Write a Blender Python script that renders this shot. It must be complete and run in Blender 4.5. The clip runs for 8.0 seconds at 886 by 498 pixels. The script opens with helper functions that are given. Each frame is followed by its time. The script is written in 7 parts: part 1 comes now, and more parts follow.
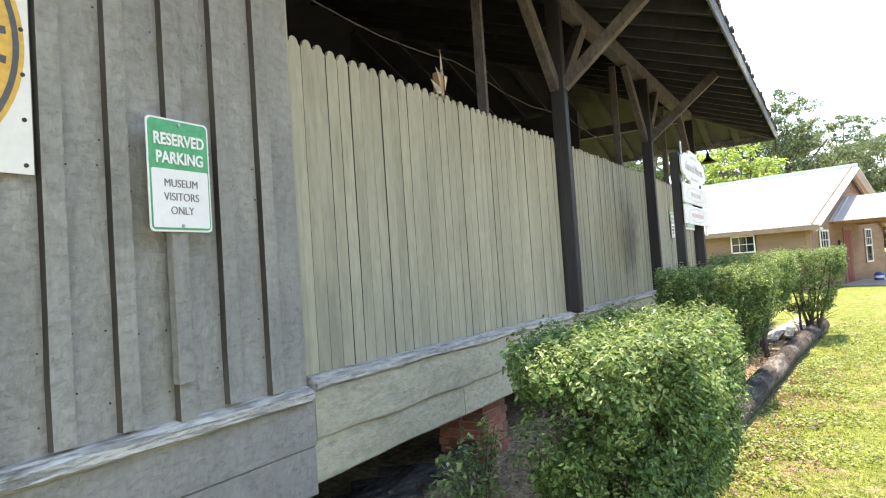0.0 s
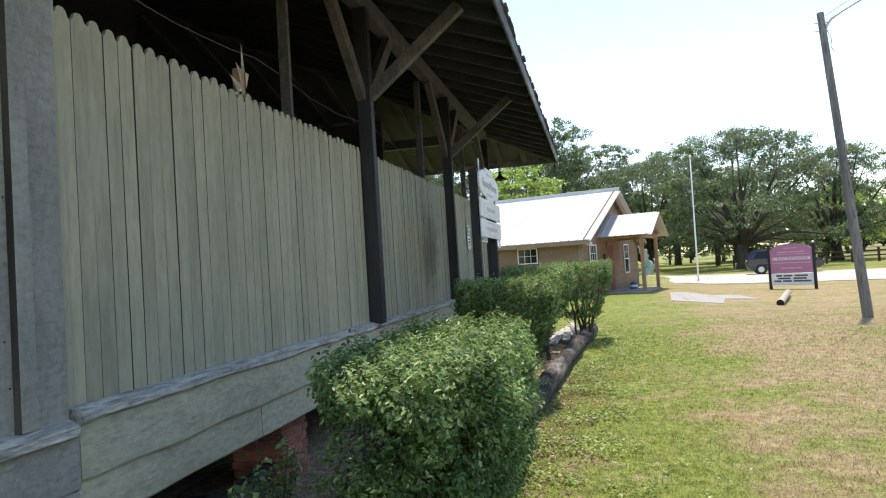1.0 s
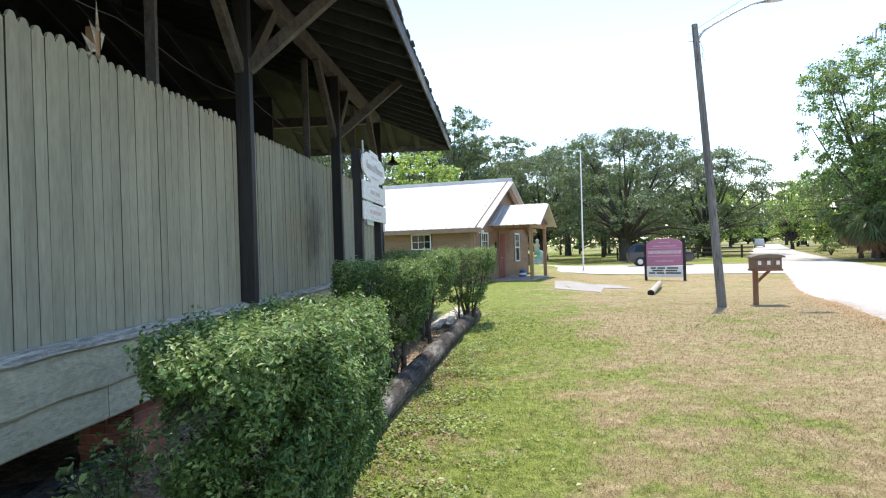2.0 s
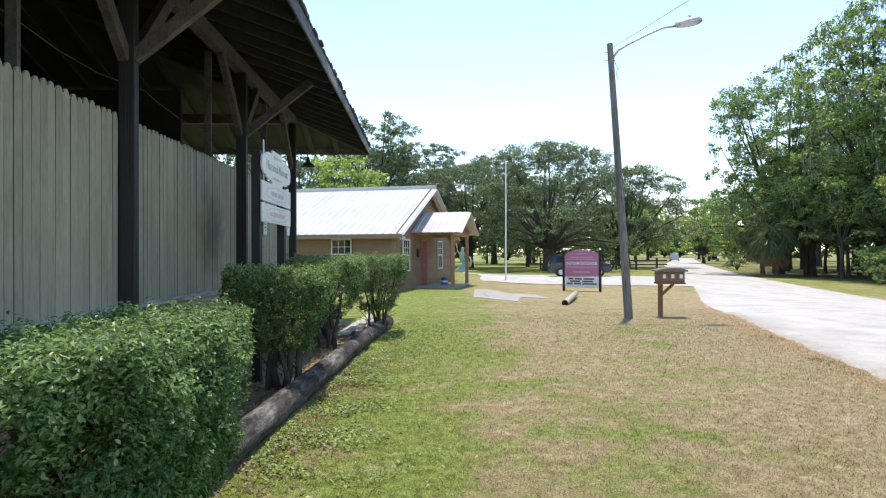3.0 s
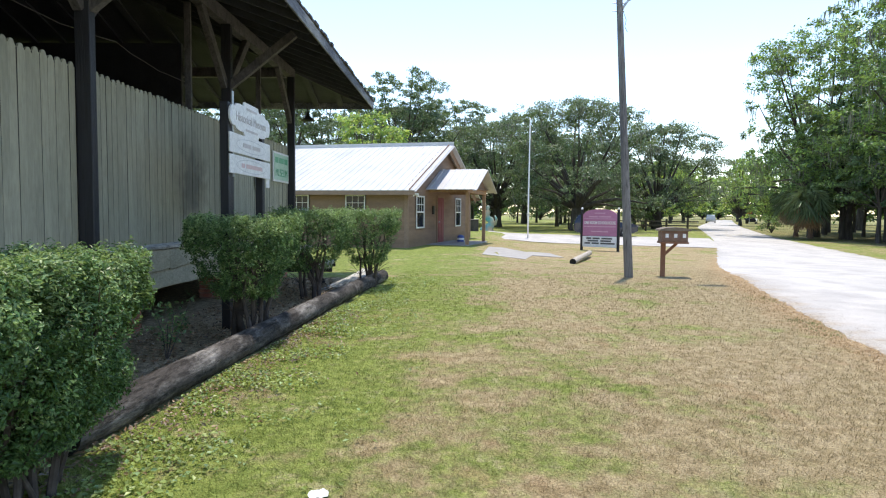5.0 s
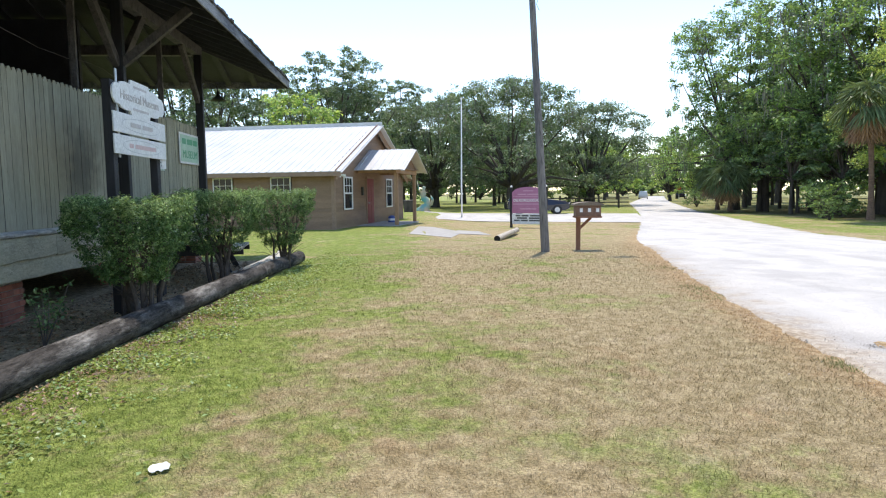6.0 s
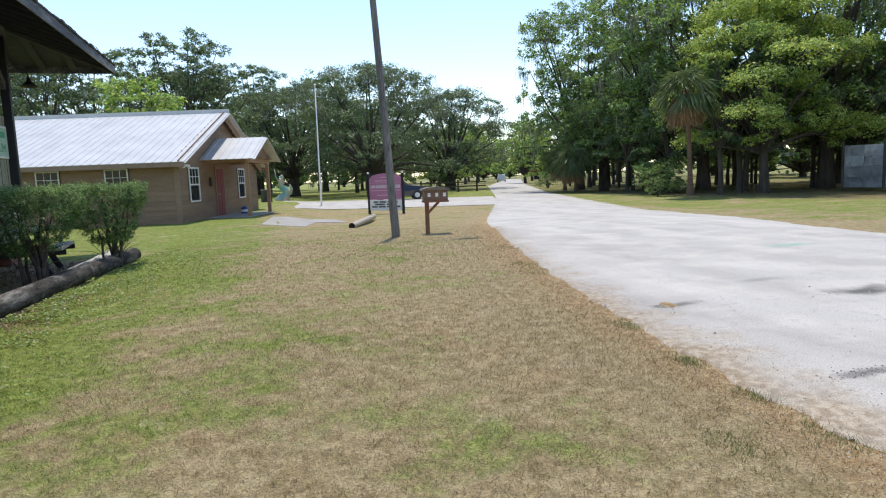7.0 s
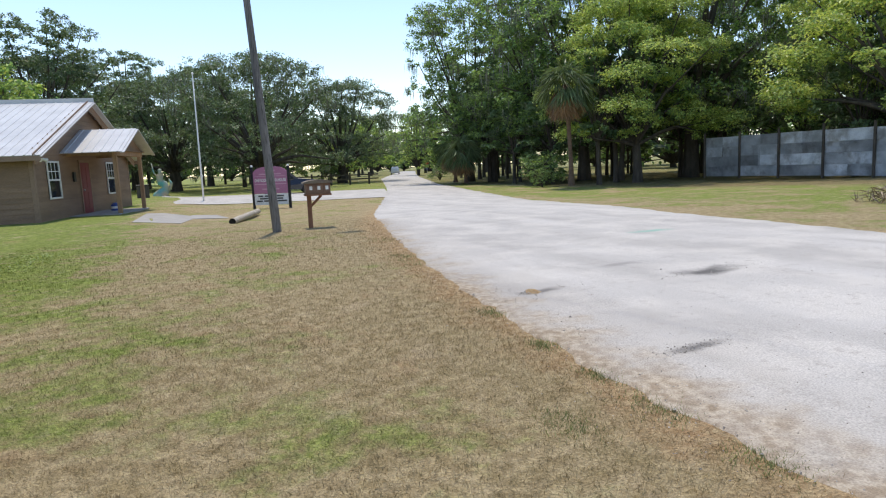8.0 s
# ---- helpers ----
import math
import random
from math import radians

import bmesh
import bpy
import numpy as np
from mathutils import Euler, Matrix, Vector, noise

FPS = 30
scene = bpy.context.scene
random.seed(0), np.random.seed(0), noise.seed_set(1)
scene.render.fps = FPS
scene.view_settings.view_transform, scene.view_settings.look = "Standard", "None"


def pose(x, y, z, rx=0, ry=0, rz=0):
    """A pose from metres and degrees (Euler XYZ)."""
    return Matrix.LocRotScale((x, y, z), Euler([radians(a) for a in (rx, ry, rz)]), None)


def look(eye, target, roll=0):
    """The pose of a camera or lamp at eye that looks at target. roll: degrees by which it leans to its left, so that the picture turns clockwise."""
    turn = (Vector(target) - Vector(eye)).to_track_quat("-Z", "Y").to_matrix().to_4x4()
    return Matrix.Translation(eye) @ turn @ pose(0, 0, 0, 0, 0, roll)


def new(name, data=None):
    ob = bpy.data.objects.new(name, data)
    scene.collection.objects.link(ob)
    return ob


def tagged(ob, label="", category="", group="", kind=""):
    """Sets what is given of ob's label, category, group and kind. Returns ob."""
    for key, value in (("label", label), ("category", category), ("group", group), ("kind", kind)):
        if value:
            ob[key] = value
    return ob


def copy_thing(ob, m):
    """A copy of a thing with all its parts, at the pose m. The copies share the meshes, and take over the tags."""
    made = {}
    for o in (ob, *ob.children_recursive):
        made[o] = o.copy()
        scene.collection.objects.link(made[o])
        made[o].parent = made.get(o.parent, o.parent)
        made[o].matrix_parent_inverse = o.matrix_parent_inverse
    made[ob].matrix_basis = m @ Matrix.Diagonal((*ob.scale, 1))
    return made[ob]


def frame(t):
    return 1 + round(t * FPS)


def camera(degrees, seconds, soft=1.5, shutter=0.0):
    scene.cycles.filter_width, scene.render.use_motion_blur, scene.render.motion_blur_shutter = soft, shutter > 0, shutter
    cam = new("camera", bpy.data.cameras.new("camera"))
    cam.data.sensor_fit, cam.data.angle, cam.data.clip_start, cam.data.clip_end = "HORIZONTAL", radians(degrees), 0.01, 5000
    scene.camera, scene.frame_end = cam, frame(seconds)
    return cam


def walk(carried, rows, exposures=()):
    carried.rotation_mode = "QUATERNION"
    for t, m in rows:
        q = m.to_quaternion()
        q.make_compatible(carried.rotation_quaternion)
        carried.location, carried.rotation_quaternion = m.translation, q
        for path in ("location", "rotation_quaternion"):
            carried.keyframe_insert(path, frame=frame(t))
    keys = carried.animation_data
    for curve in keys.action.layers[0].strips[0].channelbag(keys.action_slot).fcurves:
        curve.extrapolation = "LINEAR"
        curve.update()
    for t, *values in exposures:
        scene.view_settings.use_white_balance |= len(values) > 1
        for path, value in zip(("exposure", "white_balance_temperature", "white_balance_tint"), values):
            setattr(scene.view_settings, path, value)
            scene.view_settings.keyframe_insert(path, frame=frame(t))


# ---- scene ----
cam = camera(70.4, 8.0, soft=1.15)
PATH = [
    (0, (0.009, -0.071, 1.505), (-1.037, 1.632, 1.58), -3.9),
    (0.5, (-0.031, -0.012, 1.508), (-0.763, 1.848, 1.584), -4.2),
    (1, (-0.063, 0.026, 1.526), (-0.531, 1.97, 1.587), -3.6),
    (1.5, (0.022, 0.017, 1.515), (-0.263, 1.996, 1.534), -2.6),
    (2, (0.169, 0.022, 1.489), (0.012, 2.016, 1.488), -1.8),
    (3.3, (0.568, 0.211, 1.502), (0.655, 2.209, 1.52), -0.1),
    (3.5, (0.62, 0.225, 1.51), (0.696, 2.224, 1.51), -0.0),
    (4, (0.838, 0.125, 1.474), (0.842, 2.124, 1.417), 0.7),
    (4.2, (0.987, 0.114, 1.473), (0.953, 2.113, 1.403), 0.3),
    (5.3, (1.457, 0.132, 1.412), (1.414, 2.127, 1.277), 0.5),
    (5.5, (1.601, 0.105, 1.401), (1.551, 2.098, 1.253), -0.1),
    (6, (1.853, 0.043, 1.37), (1.989, 2.031, 1.195), -0.7),
    (6.5, (2.089, -0.043, 1.357), (2.482, 1.91, 1.179), -1.6),
    (7, (2.216, -0.196, 1.371), (2.76, 1.715, 1.143), -2.2),
    (7.5, (2.324, -0.323, 1.36), (3.004, 1.54, 1.096), -2.3),
    (8, (2.499, -0.261, 1.354), (3.346, 1.531, 1.089), -2.6),
]
EXPOSURES = [(0.0, 2.42, 8500, 17), (0.5, 1.95, 8200, 16), (1.0, 1.38, 7500, 13), (1.5, 1.42, 7200, 12), (2.0, 1.47, 7100, 12), (3.3, 1.06, 6950, 12), (3.5, 1.0, 6900, 12), (4.0, 1.3, 6900, 12), (4.2, 1.32, 6900, 12), (5.5, 1.2, 6900, 12), (6.0, 1.26, 6900, 12), (6.5, 0.93, 6900, 12), (7.0, 0.82, 6900, 11), (8.0, 0.68, 6950, 12)]
walk(cam, [(t, look(eye, target, roll)) for t, eye, target, roll in PATH], EXPOSURES)

# ---- world and sun ----
SUN_AZ, SUN_EL = radians(11.0), radians(73.0)      # azimuth from +y, clockwise positive
world = bpy.data.worlds.new("world")
scene.world = world
world.use_nodes = True
wn = world.node_tree.nodes
sky = wn.new("ShaderNodeTexSky")
sky.sky_type = "NISHITA"
sky.sun_disc = False
sky.sun_elevation, sky.sun_rotation = SUN_EL, SUN_AZ
sky.air_density, sky.dust_density, sky.ozone_density = 1.0, 0.08, 1.9
world.node_tree.links.new(sky.outputs[0], wn["Background"].inputs[0])
wn["Background"].inputs[1].default_value = 0.148
sun_data = bpy.data.lights.new("sun", "SUN")
sun_data.energy, sun_data.angle, sun_data.color = 2.2, radians(1.6), (1.0, 0.95, 0.87)
sun = new("sun", sun_data)
sun_dir = Vector((math.sin(SUN_AZ) * math.cos(SUN_EL), math.cos(SUN_AZ) * math.cos(SUN_EL), math.sin(SUN_EL)))
sun.matrix_world = look(tuple(sun_dir * 60), (0, 0, 0))


# ---- materials ----
def material(name, base, other, scale=6.0, rough=0.8, bump=0.3, stretch=(1, 1, 1), metal=0.0, stain=None, stain_scale=0.7,
             stain_amount=0.5, vary=0.0, island=0.0, fine=40.0, spec=0.5, world_space=False, grain=None, grain_amount=0.55, value=(0.82, 1.18), translucent=0.0):
    """A noise-mottled surface: base and other mixed at one scale, fine grain at another, an optional stain colour at a third."""
    m = bpy.data.materials.new(name)
    m.use_nodes = True
    nt = m.node_tree
    n, link = nt.nodes, nt.links.new
    b = n["Principled BSDF"]
    b.inputs["Roughness"].default_value = rough
    b.inputs["Metallic"].default_value = metal
    b.inputs["Specular IOR Level"].default_value = spec
    if world_space:
        co = n.new("ShaderNodeNewGeometry").outputs["Position"]
    else:
        co = n.new("ShaderNodeTexCoord").outputs["Object"]
    mp = n.new("ShaderNodeMapping")
    mp.inputs["Scale"].default_value = stretch
    link(co, mp.inputs["Vector"])
    shift = mp.outputs[0]
    if vary:
        info = n.new("ShaderNodeObjectInfo")
        add = n.new("ShaderNodeVectorMath")
        add.operation = "MULTIPLY_ADD"
        link(info.outputs["Random"], add.inputs[0])
        add.inputs[1].default_value = (37.0, 53.0, 71.0)
        link(mp.outputs[0], add.inputs[2])
        shift = add.outputs[0]
    big = n.new("ShaderNodeTexNoise")
    big.inputs["Scale"].default_value = scale
    big.inputs["Detail"].default_value = 5.0
    link(shift, big.inputs["Vector"])
    ramp = n.new("ShaderNodeValToRGB")
    ramp.color_ramp.elements[0].position, ramp.color_ramp.elements[1].position = 0.35, 0.65
    ramp.color_ramp.elements[0].color = (*base, 1)
    ramp.color_ramp.elements[1].color = (*other, 1)
    link(big.outputs["Fac"], ramp.inputs[0])
    col = ramp.outputs[0]
    small = n.new("ShaderNodeTexNoise")
    small.inputs["Scale"].default_value = fine
    small.inputs["Detail"].default_value = 4.0
    link(shift, small.inputs["Vector"])
    if stain:
        sn = n.new("ShaderNodeTexNoise")
        sn.inputs["Scale"].default_value = stain_scale
        sn.inputs["Detail"].default_value = 7.0
        sn.inputs["Roughness"].default_value = 0.65
        link(shift, sn.inputs["Vector"])
        sr = n.new("ShaderNodeMapRange")
        sr.inputs["From Min"].default_value, sr.inputs["From Max"].default_value = 0.5, 0.68
        sr.inputs["To Max"].default_value = stain_amount
        link(sn.outputs["Fac"], sr.inputs["Value"])
        mx = n.new("ShaderNodeMix")
        mx.data_type = "RGBA"
        link(sr.outputs[0], mx.inputs["Factor"])
        link(col, mx.inputs["A"])
        mx.inputs["B"].default_value = (*stain, 1)
        col = mx.outputs["Result"]
    hsv = n.new("ShaderNodeHueSaturation")
    link(col, hsv.inputs["Color"])
    val = n.new("ShaderNodeMapRange")
    val.inputs["From Min"].default_value, val.inputs["From Max"].default_value = 0.25, 0.75
    val.inputs["To Min"].default_value, val.inputs["To Max"].default_value = value
    link(small.outputs["Fac"], val.inputs["Value"])
    out = val.outputs[0]
    relief = small.outputs["Fac"]
    if grain:
        # long fine checks and splits along the timber
        gm = n.new("ShaderNodeMapping")
        gm.inputs["Scale"].default_value = grain
        link(shift if not vary else add.outputs[0], gm.inputs["Vector"])
        gn = n.new("ShaderNodeTexNoise")
        gn.inputs["Scale"].default_value, gn.inputs["Detail"].default_value, gn.inputs["Roughness"].default_value = 1.0, 8.0, 0.7
        link(gm.outputs[0], gn.inputs["Vector"])
        gr = n.new("ShaderNodeMapRange")
        gr.inputs["From Min"].default_value, gr.inputs["From Max"].default_value = 0.36, 0.52
        gr.inputs["To Min"].default_value, gr.inputs["To Max"].default_value = 1.0 - grain_amount, 1.06
        link(gn.outputs["Fac"], gr.inputs["Value"])
        gmul = n.new("ShaderNodeMath")
        gmul.operation = "MULTIPLY"
        link(out, gmul.inputs[0])
        link(gr.outputs[0], gmul.inputs[1])
        out = gmul.outputs[0]
        ga = n.new("ShaderNodeMath")
        link(gr.outputs[0], ga.inputs[0])
        link(small.outputs["Fac"], ga.inputs[1])
        relief = ga.outputs[0]
    for amount, node, socket in ((vary, "ShaderNodeObjectInfo", "Random"), (island, "ShaderNodeNewGeometry", "Random Per Island")):
        if amount:
            src = n.new(node)
            mr = n.new("ShaderNodeMapRange")
            mr.inputs["To Min"].default_value, mr.inputs["To Max"].default_value = 1 - amount, 1 + amount
            link(src.outputs[socket], mr.inputs["Value"])
            mul = n.new("ShaderNodeMath")
            mul.operation = "MULTIPLY"
            link(out, mul.inputs[0])
            link(mr.outputs[0], mul.inputs[1])
            out = mul.outputs[0]
    link(out, hsv.inputs["Value"])
    link(hsv.outputs[0], b.inputs["Base Color"])
    if bump:
        bp = n.new("ShaderNodeBump")
        bp.inputs["Strength"].default_value = bump
        bp.inputs["Distance"].default_value = 0.01
        link(relief, bp.inputs["Height"])
        link(bp.outputs[0], b.inputs["Normal"])
    if translucent:
        tr = n.new("ShaderNodeBsdfTranslucent")
        glow = n.new("ShaderNodeMix")
        glow.data_type, glow.blend_type = "RGBA", "MULTIPLY"
        glow.inputs["Factor"].default_value = 1.0
        link(hsv.outputs[0], glow.inputs["A"])
        glow.inputs["B"].default_value = (1.5, 1.4, 0.95, 1)
        link(glow.outputs["Result"], tr.inputs["Color"])
        ms = n.new("ShaderNodeMixShader")
        ms.inputs[0].default_value = translucent
        link(b.outputs[0], ms.inputs[1])
        link(tr.outputs[0], ms.inputs[2])
        link(ms.outputs[0], n["Material Output"].inputs["Surface"])
    return m


def add_mildew(m, centre, radii, colour, amount):
    """A soft-edged dark mildew patch at one place on a painted surface."""
    nt = m.node_tree
    n, link = nt.nodes, nt.links.new
    b = n["Principled BSDF"]
    src = b.inputs["Base Color"].links[0].from_socket
    g = n.new("ShaderNodeNewGeometry")
    mp = n.new("ShaderNodeMapping")
    mp.vector_type = "POINT"
    mp.inputs["Scale"].default_value = tuple(1 / r for r in radii)
    mp.inputs["Location"].default_value = tuple(-c / r for c, r in zip(centre, radii))
    link(g.outputs["Position"], mp.inputs["Vector"])
    ln = n.new("ShaderNodeVectorMath")
    ln.operation = "LENGTH"
    link(mp.outputs[0], ln.inputs[0])
    nz = n.new("ShaderNodeTexNoise")
    nz.inputs["Scale"].default_value, nz.inputs["Detail"].default_value = 5.0, 6.0
    link(g.outputs["Position"], nz.inputs["Vector"])
    ad = n.new("ShaderNodeMath")
    ad.operation = "MULTIPLY_ADD"
    link(nz.outputs["Fac"], ad.inputs[0])
    ad.inputs[1].default_value = 0.9
    link(ln.outputs["Value"], ad.inputs[2])
    mr = n.new("ShaderNodeMapRange")
    mr.interpolation_type = "SMOOTHSTEP"
    for key, value in (("From Min", 0.55), ("From Max", 1.35), ("To Min", amount), ("To Max", 0.0)):
        mr.inputs[key].default_value = value
    link(ad.outputs[0], mr.inputs["Value"])
    mx = n.new("ShaderNodeMix")
    mx.data_type = "RGBA"
    link(mr.outputs[0], mx.inputs["Factor"])
    link(src, mx.inputs["A"])
    mx.inputs["B"].default_value = (*colour, 1)
    link(mx.outputs["Result"], b.inputs["Base Color"])


# near-black for nail heads and for shadow lines painted on board sides
EDGE_SHADE_NAIL = material("edge_shade_and_nail", (0.03, 0.026, 0.022), (0.08, 0.07, 0.06), 8.0, 0.9, 0.5, (1, 1, 0.2), fine=30)
SIGN_WHITE = material("sign_white", (0.72, 0.73, 0.72), (0.76, 0.77, 0.76), 2.0, 0.4, 0.0, value=(0.97, 1.03))
GREY_TEXT = material("grey_lettering", (0.16, 0.16, 0.165), (0.20, 0.20, 0.20), 5.0, 0.5, 0.0)
GREY_PAINT = material("grey_paint", (0.225, 0.224, 0.203), (0.29, 0.288, 0.262), 3.0, 0.66, 1.0, (1, 1, 0.6), stain=(0.14, 0.138, 0.125), stain_scale=3.2, stain_amount=0.32, vary=0.10, fine=42, grain=(16, 16, 70), grain_amount=0.12, value=(0.88, 1.11))
SAGE_PAINT = material("sage_paint", (0.31, 0.295, 0.213), (0.365, 0.345, 0.252), 2.5, 0.75, 0.6, (1, 1, 0.3), stain=(0.17, 0.17, 0.125), stain_scale=1.6, stain_amount=0.4, vary=0.07, fine=30, world_space=True, grain=(45, 45, 10), grain_amount=0.12, value=(0.88, 1.1))
add_mildew(SAGE_PAINT, (-2.35, 8.75, 1.75), (0.6, 0.75, 0.95), (0.07, 0.07, 0.06), 0.75)
SKIRT_PAINT = material("skirt_paint", (0.375, 0.365, 0.268), (0.435, 0.42, 0.315), 2.0, 0.7, 0.8, (1, 0.55, 1), stain=(0.19, 0.19, 0.15), stain_scale=3.0, stain_amount=0.45, vary=0.08, fine=34, grain=(30, 12, 30), grain_amount=0.12)
LEDGE_WOOD = material("weathered_ledge", (0.45, 0.445, 0.40), (0.58, 0.57, 0.515), 7.0, 0.85, 1.0, (1, 0.45, 1), stain=(0.12, 0.115, 0.105), stain_scale=7.0, stain_amount=0.8, fine=40, grain=(30, 10, 60), grain_amount=0.45, value=(0.82, 1.16))
DARK_POST = material("dark_post", (0.010, 0.010, 0.013), (0.018, 0.018, 0.022), 5.0, 0.55, 0.4, (1, 1, 0.2), stain=(0.06, 0.062, 0.072), stain_scale=3.0, stain_amount=0.15, vary=0.15, fine=30, grain=(50, 50, 6), grain_amount=0.5)
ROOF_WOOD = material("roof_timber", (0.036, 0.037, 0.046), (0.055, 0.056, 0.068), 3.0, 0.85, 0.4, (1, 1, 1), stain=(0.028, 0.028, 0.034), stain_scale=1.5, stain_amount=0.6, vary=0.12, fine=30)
BRACE_WOOD = material("brace_timber", (0.075, 0.068, 0.068), (0.115, 0.105, 0.102), 4.0, 0.85, 0.5, (1, 1, 1), vary=0.15, fine=30, grain=(25, 25, 8), grain_amount=0.4)
# interior boards in near-black: the depot's inner shade put into the base colour
INNER_SHADE = material("inner_shade_boards", (0.012, 0.011, 0.011), (0.02, 0.018, 0.018), 2.0, 0.9, 0.3, (1, 1, 0.2), fine=20)
SHINGLE = material("dark_shingle", (0.05, 0.05, 0.055), (0.085, 0.08, 0.08), 5.0, 0.9, 0.8, fine=60)
FASCIA = material("fascia_board", (0.06, 0.065, 0.08), (0.12, 0.125, 0.14), 3.0, 0.7, 0.5, (1, 0.3, 1), stain=(0.45, 0.45, 0.43), stain_scale=1.2, stain_amount=0.8, fine=30, grain=(30, 10, 30), grain_amount=0.5)
BRICK = material("red_brick", (0.29, 0.095, 0.06), (0.38, 0.145, 0.095), 6.0, 0.9, 0.7, vary=0.25, stain=(0.17, 0.155, 0.14), stain_scale=5.0, stain_amount=0.45)
MORTAR = material("mortar", (0.30, 0.28, 0.25), (0.38, 0.36, 0.33), 12.0, 0.95, 0.7)
WHITE_PAINT = material("white_paint", (0.74, 0.74, 0.73), (0.80, 0.80, 0.79), 5.0, 0.45, 0.1, stain=(0.62, 0.62, 0.60), stain_scale=3.0, stain_amount=0.3)
GREEN_SIGN = material("green_sign_paint", (0.045, 0.33, 0.155), (0.05, 0.36, 0.17), 5.0, 0.35, 0.05)
PALE_GREEN = material("pale_green_sign", (0.40, 0.58, 0.45), (0.46, 0.63, 0.50), 6.0, 0.5, 0.1)
DARK_TEXT = material("dark_lettering", (0.07, 0.07, 0.075), (0.09, 0.09, 0.09), 5.0, 0.5, 0.0)
FADED_TEXT = material("faded_brown_lettering", (0.50, 0.46, 0.45), (0.56, 0.52, 0.51), 5.0, 0.5, 0.0)
PINK_TEXT = material("faded_red_lettering", (0.62, 0.44, 0.43), (0.66, 0.49, 0.48), 5.0, 0.5, 0.0)
GREY_LINE = material("faded_grey_line", (0.50, 0.51, 0.52), (0.56, 0.57, 0.58), 5.0, 0.5, 0.0)
YELLOW_PAINT = material("yellow_paint", (0.62, 0.36, 0.055), (0.68, 0.41, 0.07), 5.0, 0.45, 0.05)
VINYL = material("white_vinyl", (0.70, 0.69, 0.64), (0.76, 0.75, 0.70), 3.0, 0.4, 0.05, value=(0.96, 1.04))
STEEL = material("galvanised_steel", (0.42, 0.43, 0.44), (0.52, 0.53, 0.54), 8.0, 0.4, 0.1, metal=0.8)
WHITE_METAL = material("white_metal_roof", (0.50, 0.50, 0.50), (0.58, 0.58, 0.575), 1.2, 0.42, 0.1, (1, 1, 1), stain=(0.40, 0.40, 0.39), stain_scale=0.8, stain_amount=0.5)
SIDING = material("tan_siding", (0.235, 0.153, 0.10), (0.29, 0.19, 0.126), 2.5, 0.75, 0.3, (0.3, 0.3, 2), stain=(0.25, 0.145, 0.08), stain_scale=0.8, stain_amount=0.4, island=0.10)
TAN_TRIM = material("tan_trim", (0.265, 0.178, 0.124), (0.32, 0.215, 0.152), 4.0, 0.7, 0.2)
PORCH_WOOD = material("porch_timber", (0.33, 0.20, 0.11), (0.42, 0.27, 0.16), 5.0, 0.75, 0.3, (1, 1, 0.2))
RED_DOOR = material("red_door", (0.20, 0.022, 0.028), (0.24, 0.03, 0.036), 4.0, 0.5, 0.1)
CONCRETE = material("concrete", (0.30, 0.285, 0.26), (0.37, 0.35, 0.32), 2.0, 0.9, 0.4, stain=(0.33, 0.31, 0.28), stain_scale=1.2, stain_amount=0.5, world_space=True)
POLE_WOOD = material("utility_pole_wood", (0.17, 0.155, 0.14), (0.25, 0.23, 0.21), 6.0, 0.85, 0.6, (1, 1, 0.08), stain=(0.11, 0.10, 0.095), stain_scale=2.0, stain_amount=0.6, fine=30, grain=(45, 45, 12), grain_amount=0.6)
RUST_WOOD = material("reddish_post", (0.20, 0.085, 0.045), (0.27, 0.13, 0.075), 6.0, 0.8, 0.4, (1, 1, 0.2))
MAILBOX = material("brown_mailbox", (0.17, 0.09, 0.06), (0.23, 0.13, 0.085), 6.0, 0.6, 0.3, stain=(0.10, 0.06, 0.045), stain_scale=4.0, stain_amount=0.6)
MAILBOX_ROOF = material("mailbox_roof", (0.16, 0.12, 0.09), (0.24, 0.19, 0.14), 8.0, 0.9, 0.6, stain=(0.10, 0.12, 0.06), stain_scale=4.0, stain_amount=0.5)
PURPLE = material("purple_sign", (0.42, 0.17, 0.28), (0.46, 0.19, 0.31), 4.0, 0.5, 0.1)
LIGHT_PURPLE = material("pink_band", (0.58, 0.34, 0.44), (0.62, 0.37, 0.47), 4.0, 0.5, 0.1)
LOG_BARK = material("weathered_log", (0.042, 0.038, 0.035), (0.095, 0.086, 0.078), 5.0, 0.95, 1.0, (1, 0.45, 1), stain=(0.38, 0.36, 0.33), stain_scale=4.0, stain_amount=0.55, fine=50, grain=(26, 9.0, 26), grain_amount=0.5, value=(0.7, 1.25), spec=0.12, world_space=True)
PALE_LOG = material("pale_log", (0.40, 0.35, 0.28), (0.50, 0.45, 0.37), 5.0, 0.85, 0.6, stain=(0.25, 0.21, 0.17), stain_scale=2.0, stain_amount=0.6, grain=(20, 8, 20), grain_amount=0.5)
LOG_END = material("log_end_grain", (0.012, 0.011, 0.010), (0.03, 0.026, 0.023), 8.0, 0.95, 0.6)
BARK = material("tree_bark", (0.055, 0.045, 0.037), (0.10, 0.085, 0.07), 4.0, 0.95, 1.0, (1, 1, 0.3), fine=14)
PALM_BARK = material("palm_bark", (0.105, 0.064, 0.043), (0.18, 0.115, 0.078), 6.0, 0.95, 1.0, (1, 1, 3.0), fine=20)
HEDGE_STEM = material("hedge_stem", (0.06, 0.046, 0.038), (0.105, 0.085, 0.07), 9.0, 0.9, 0.6)
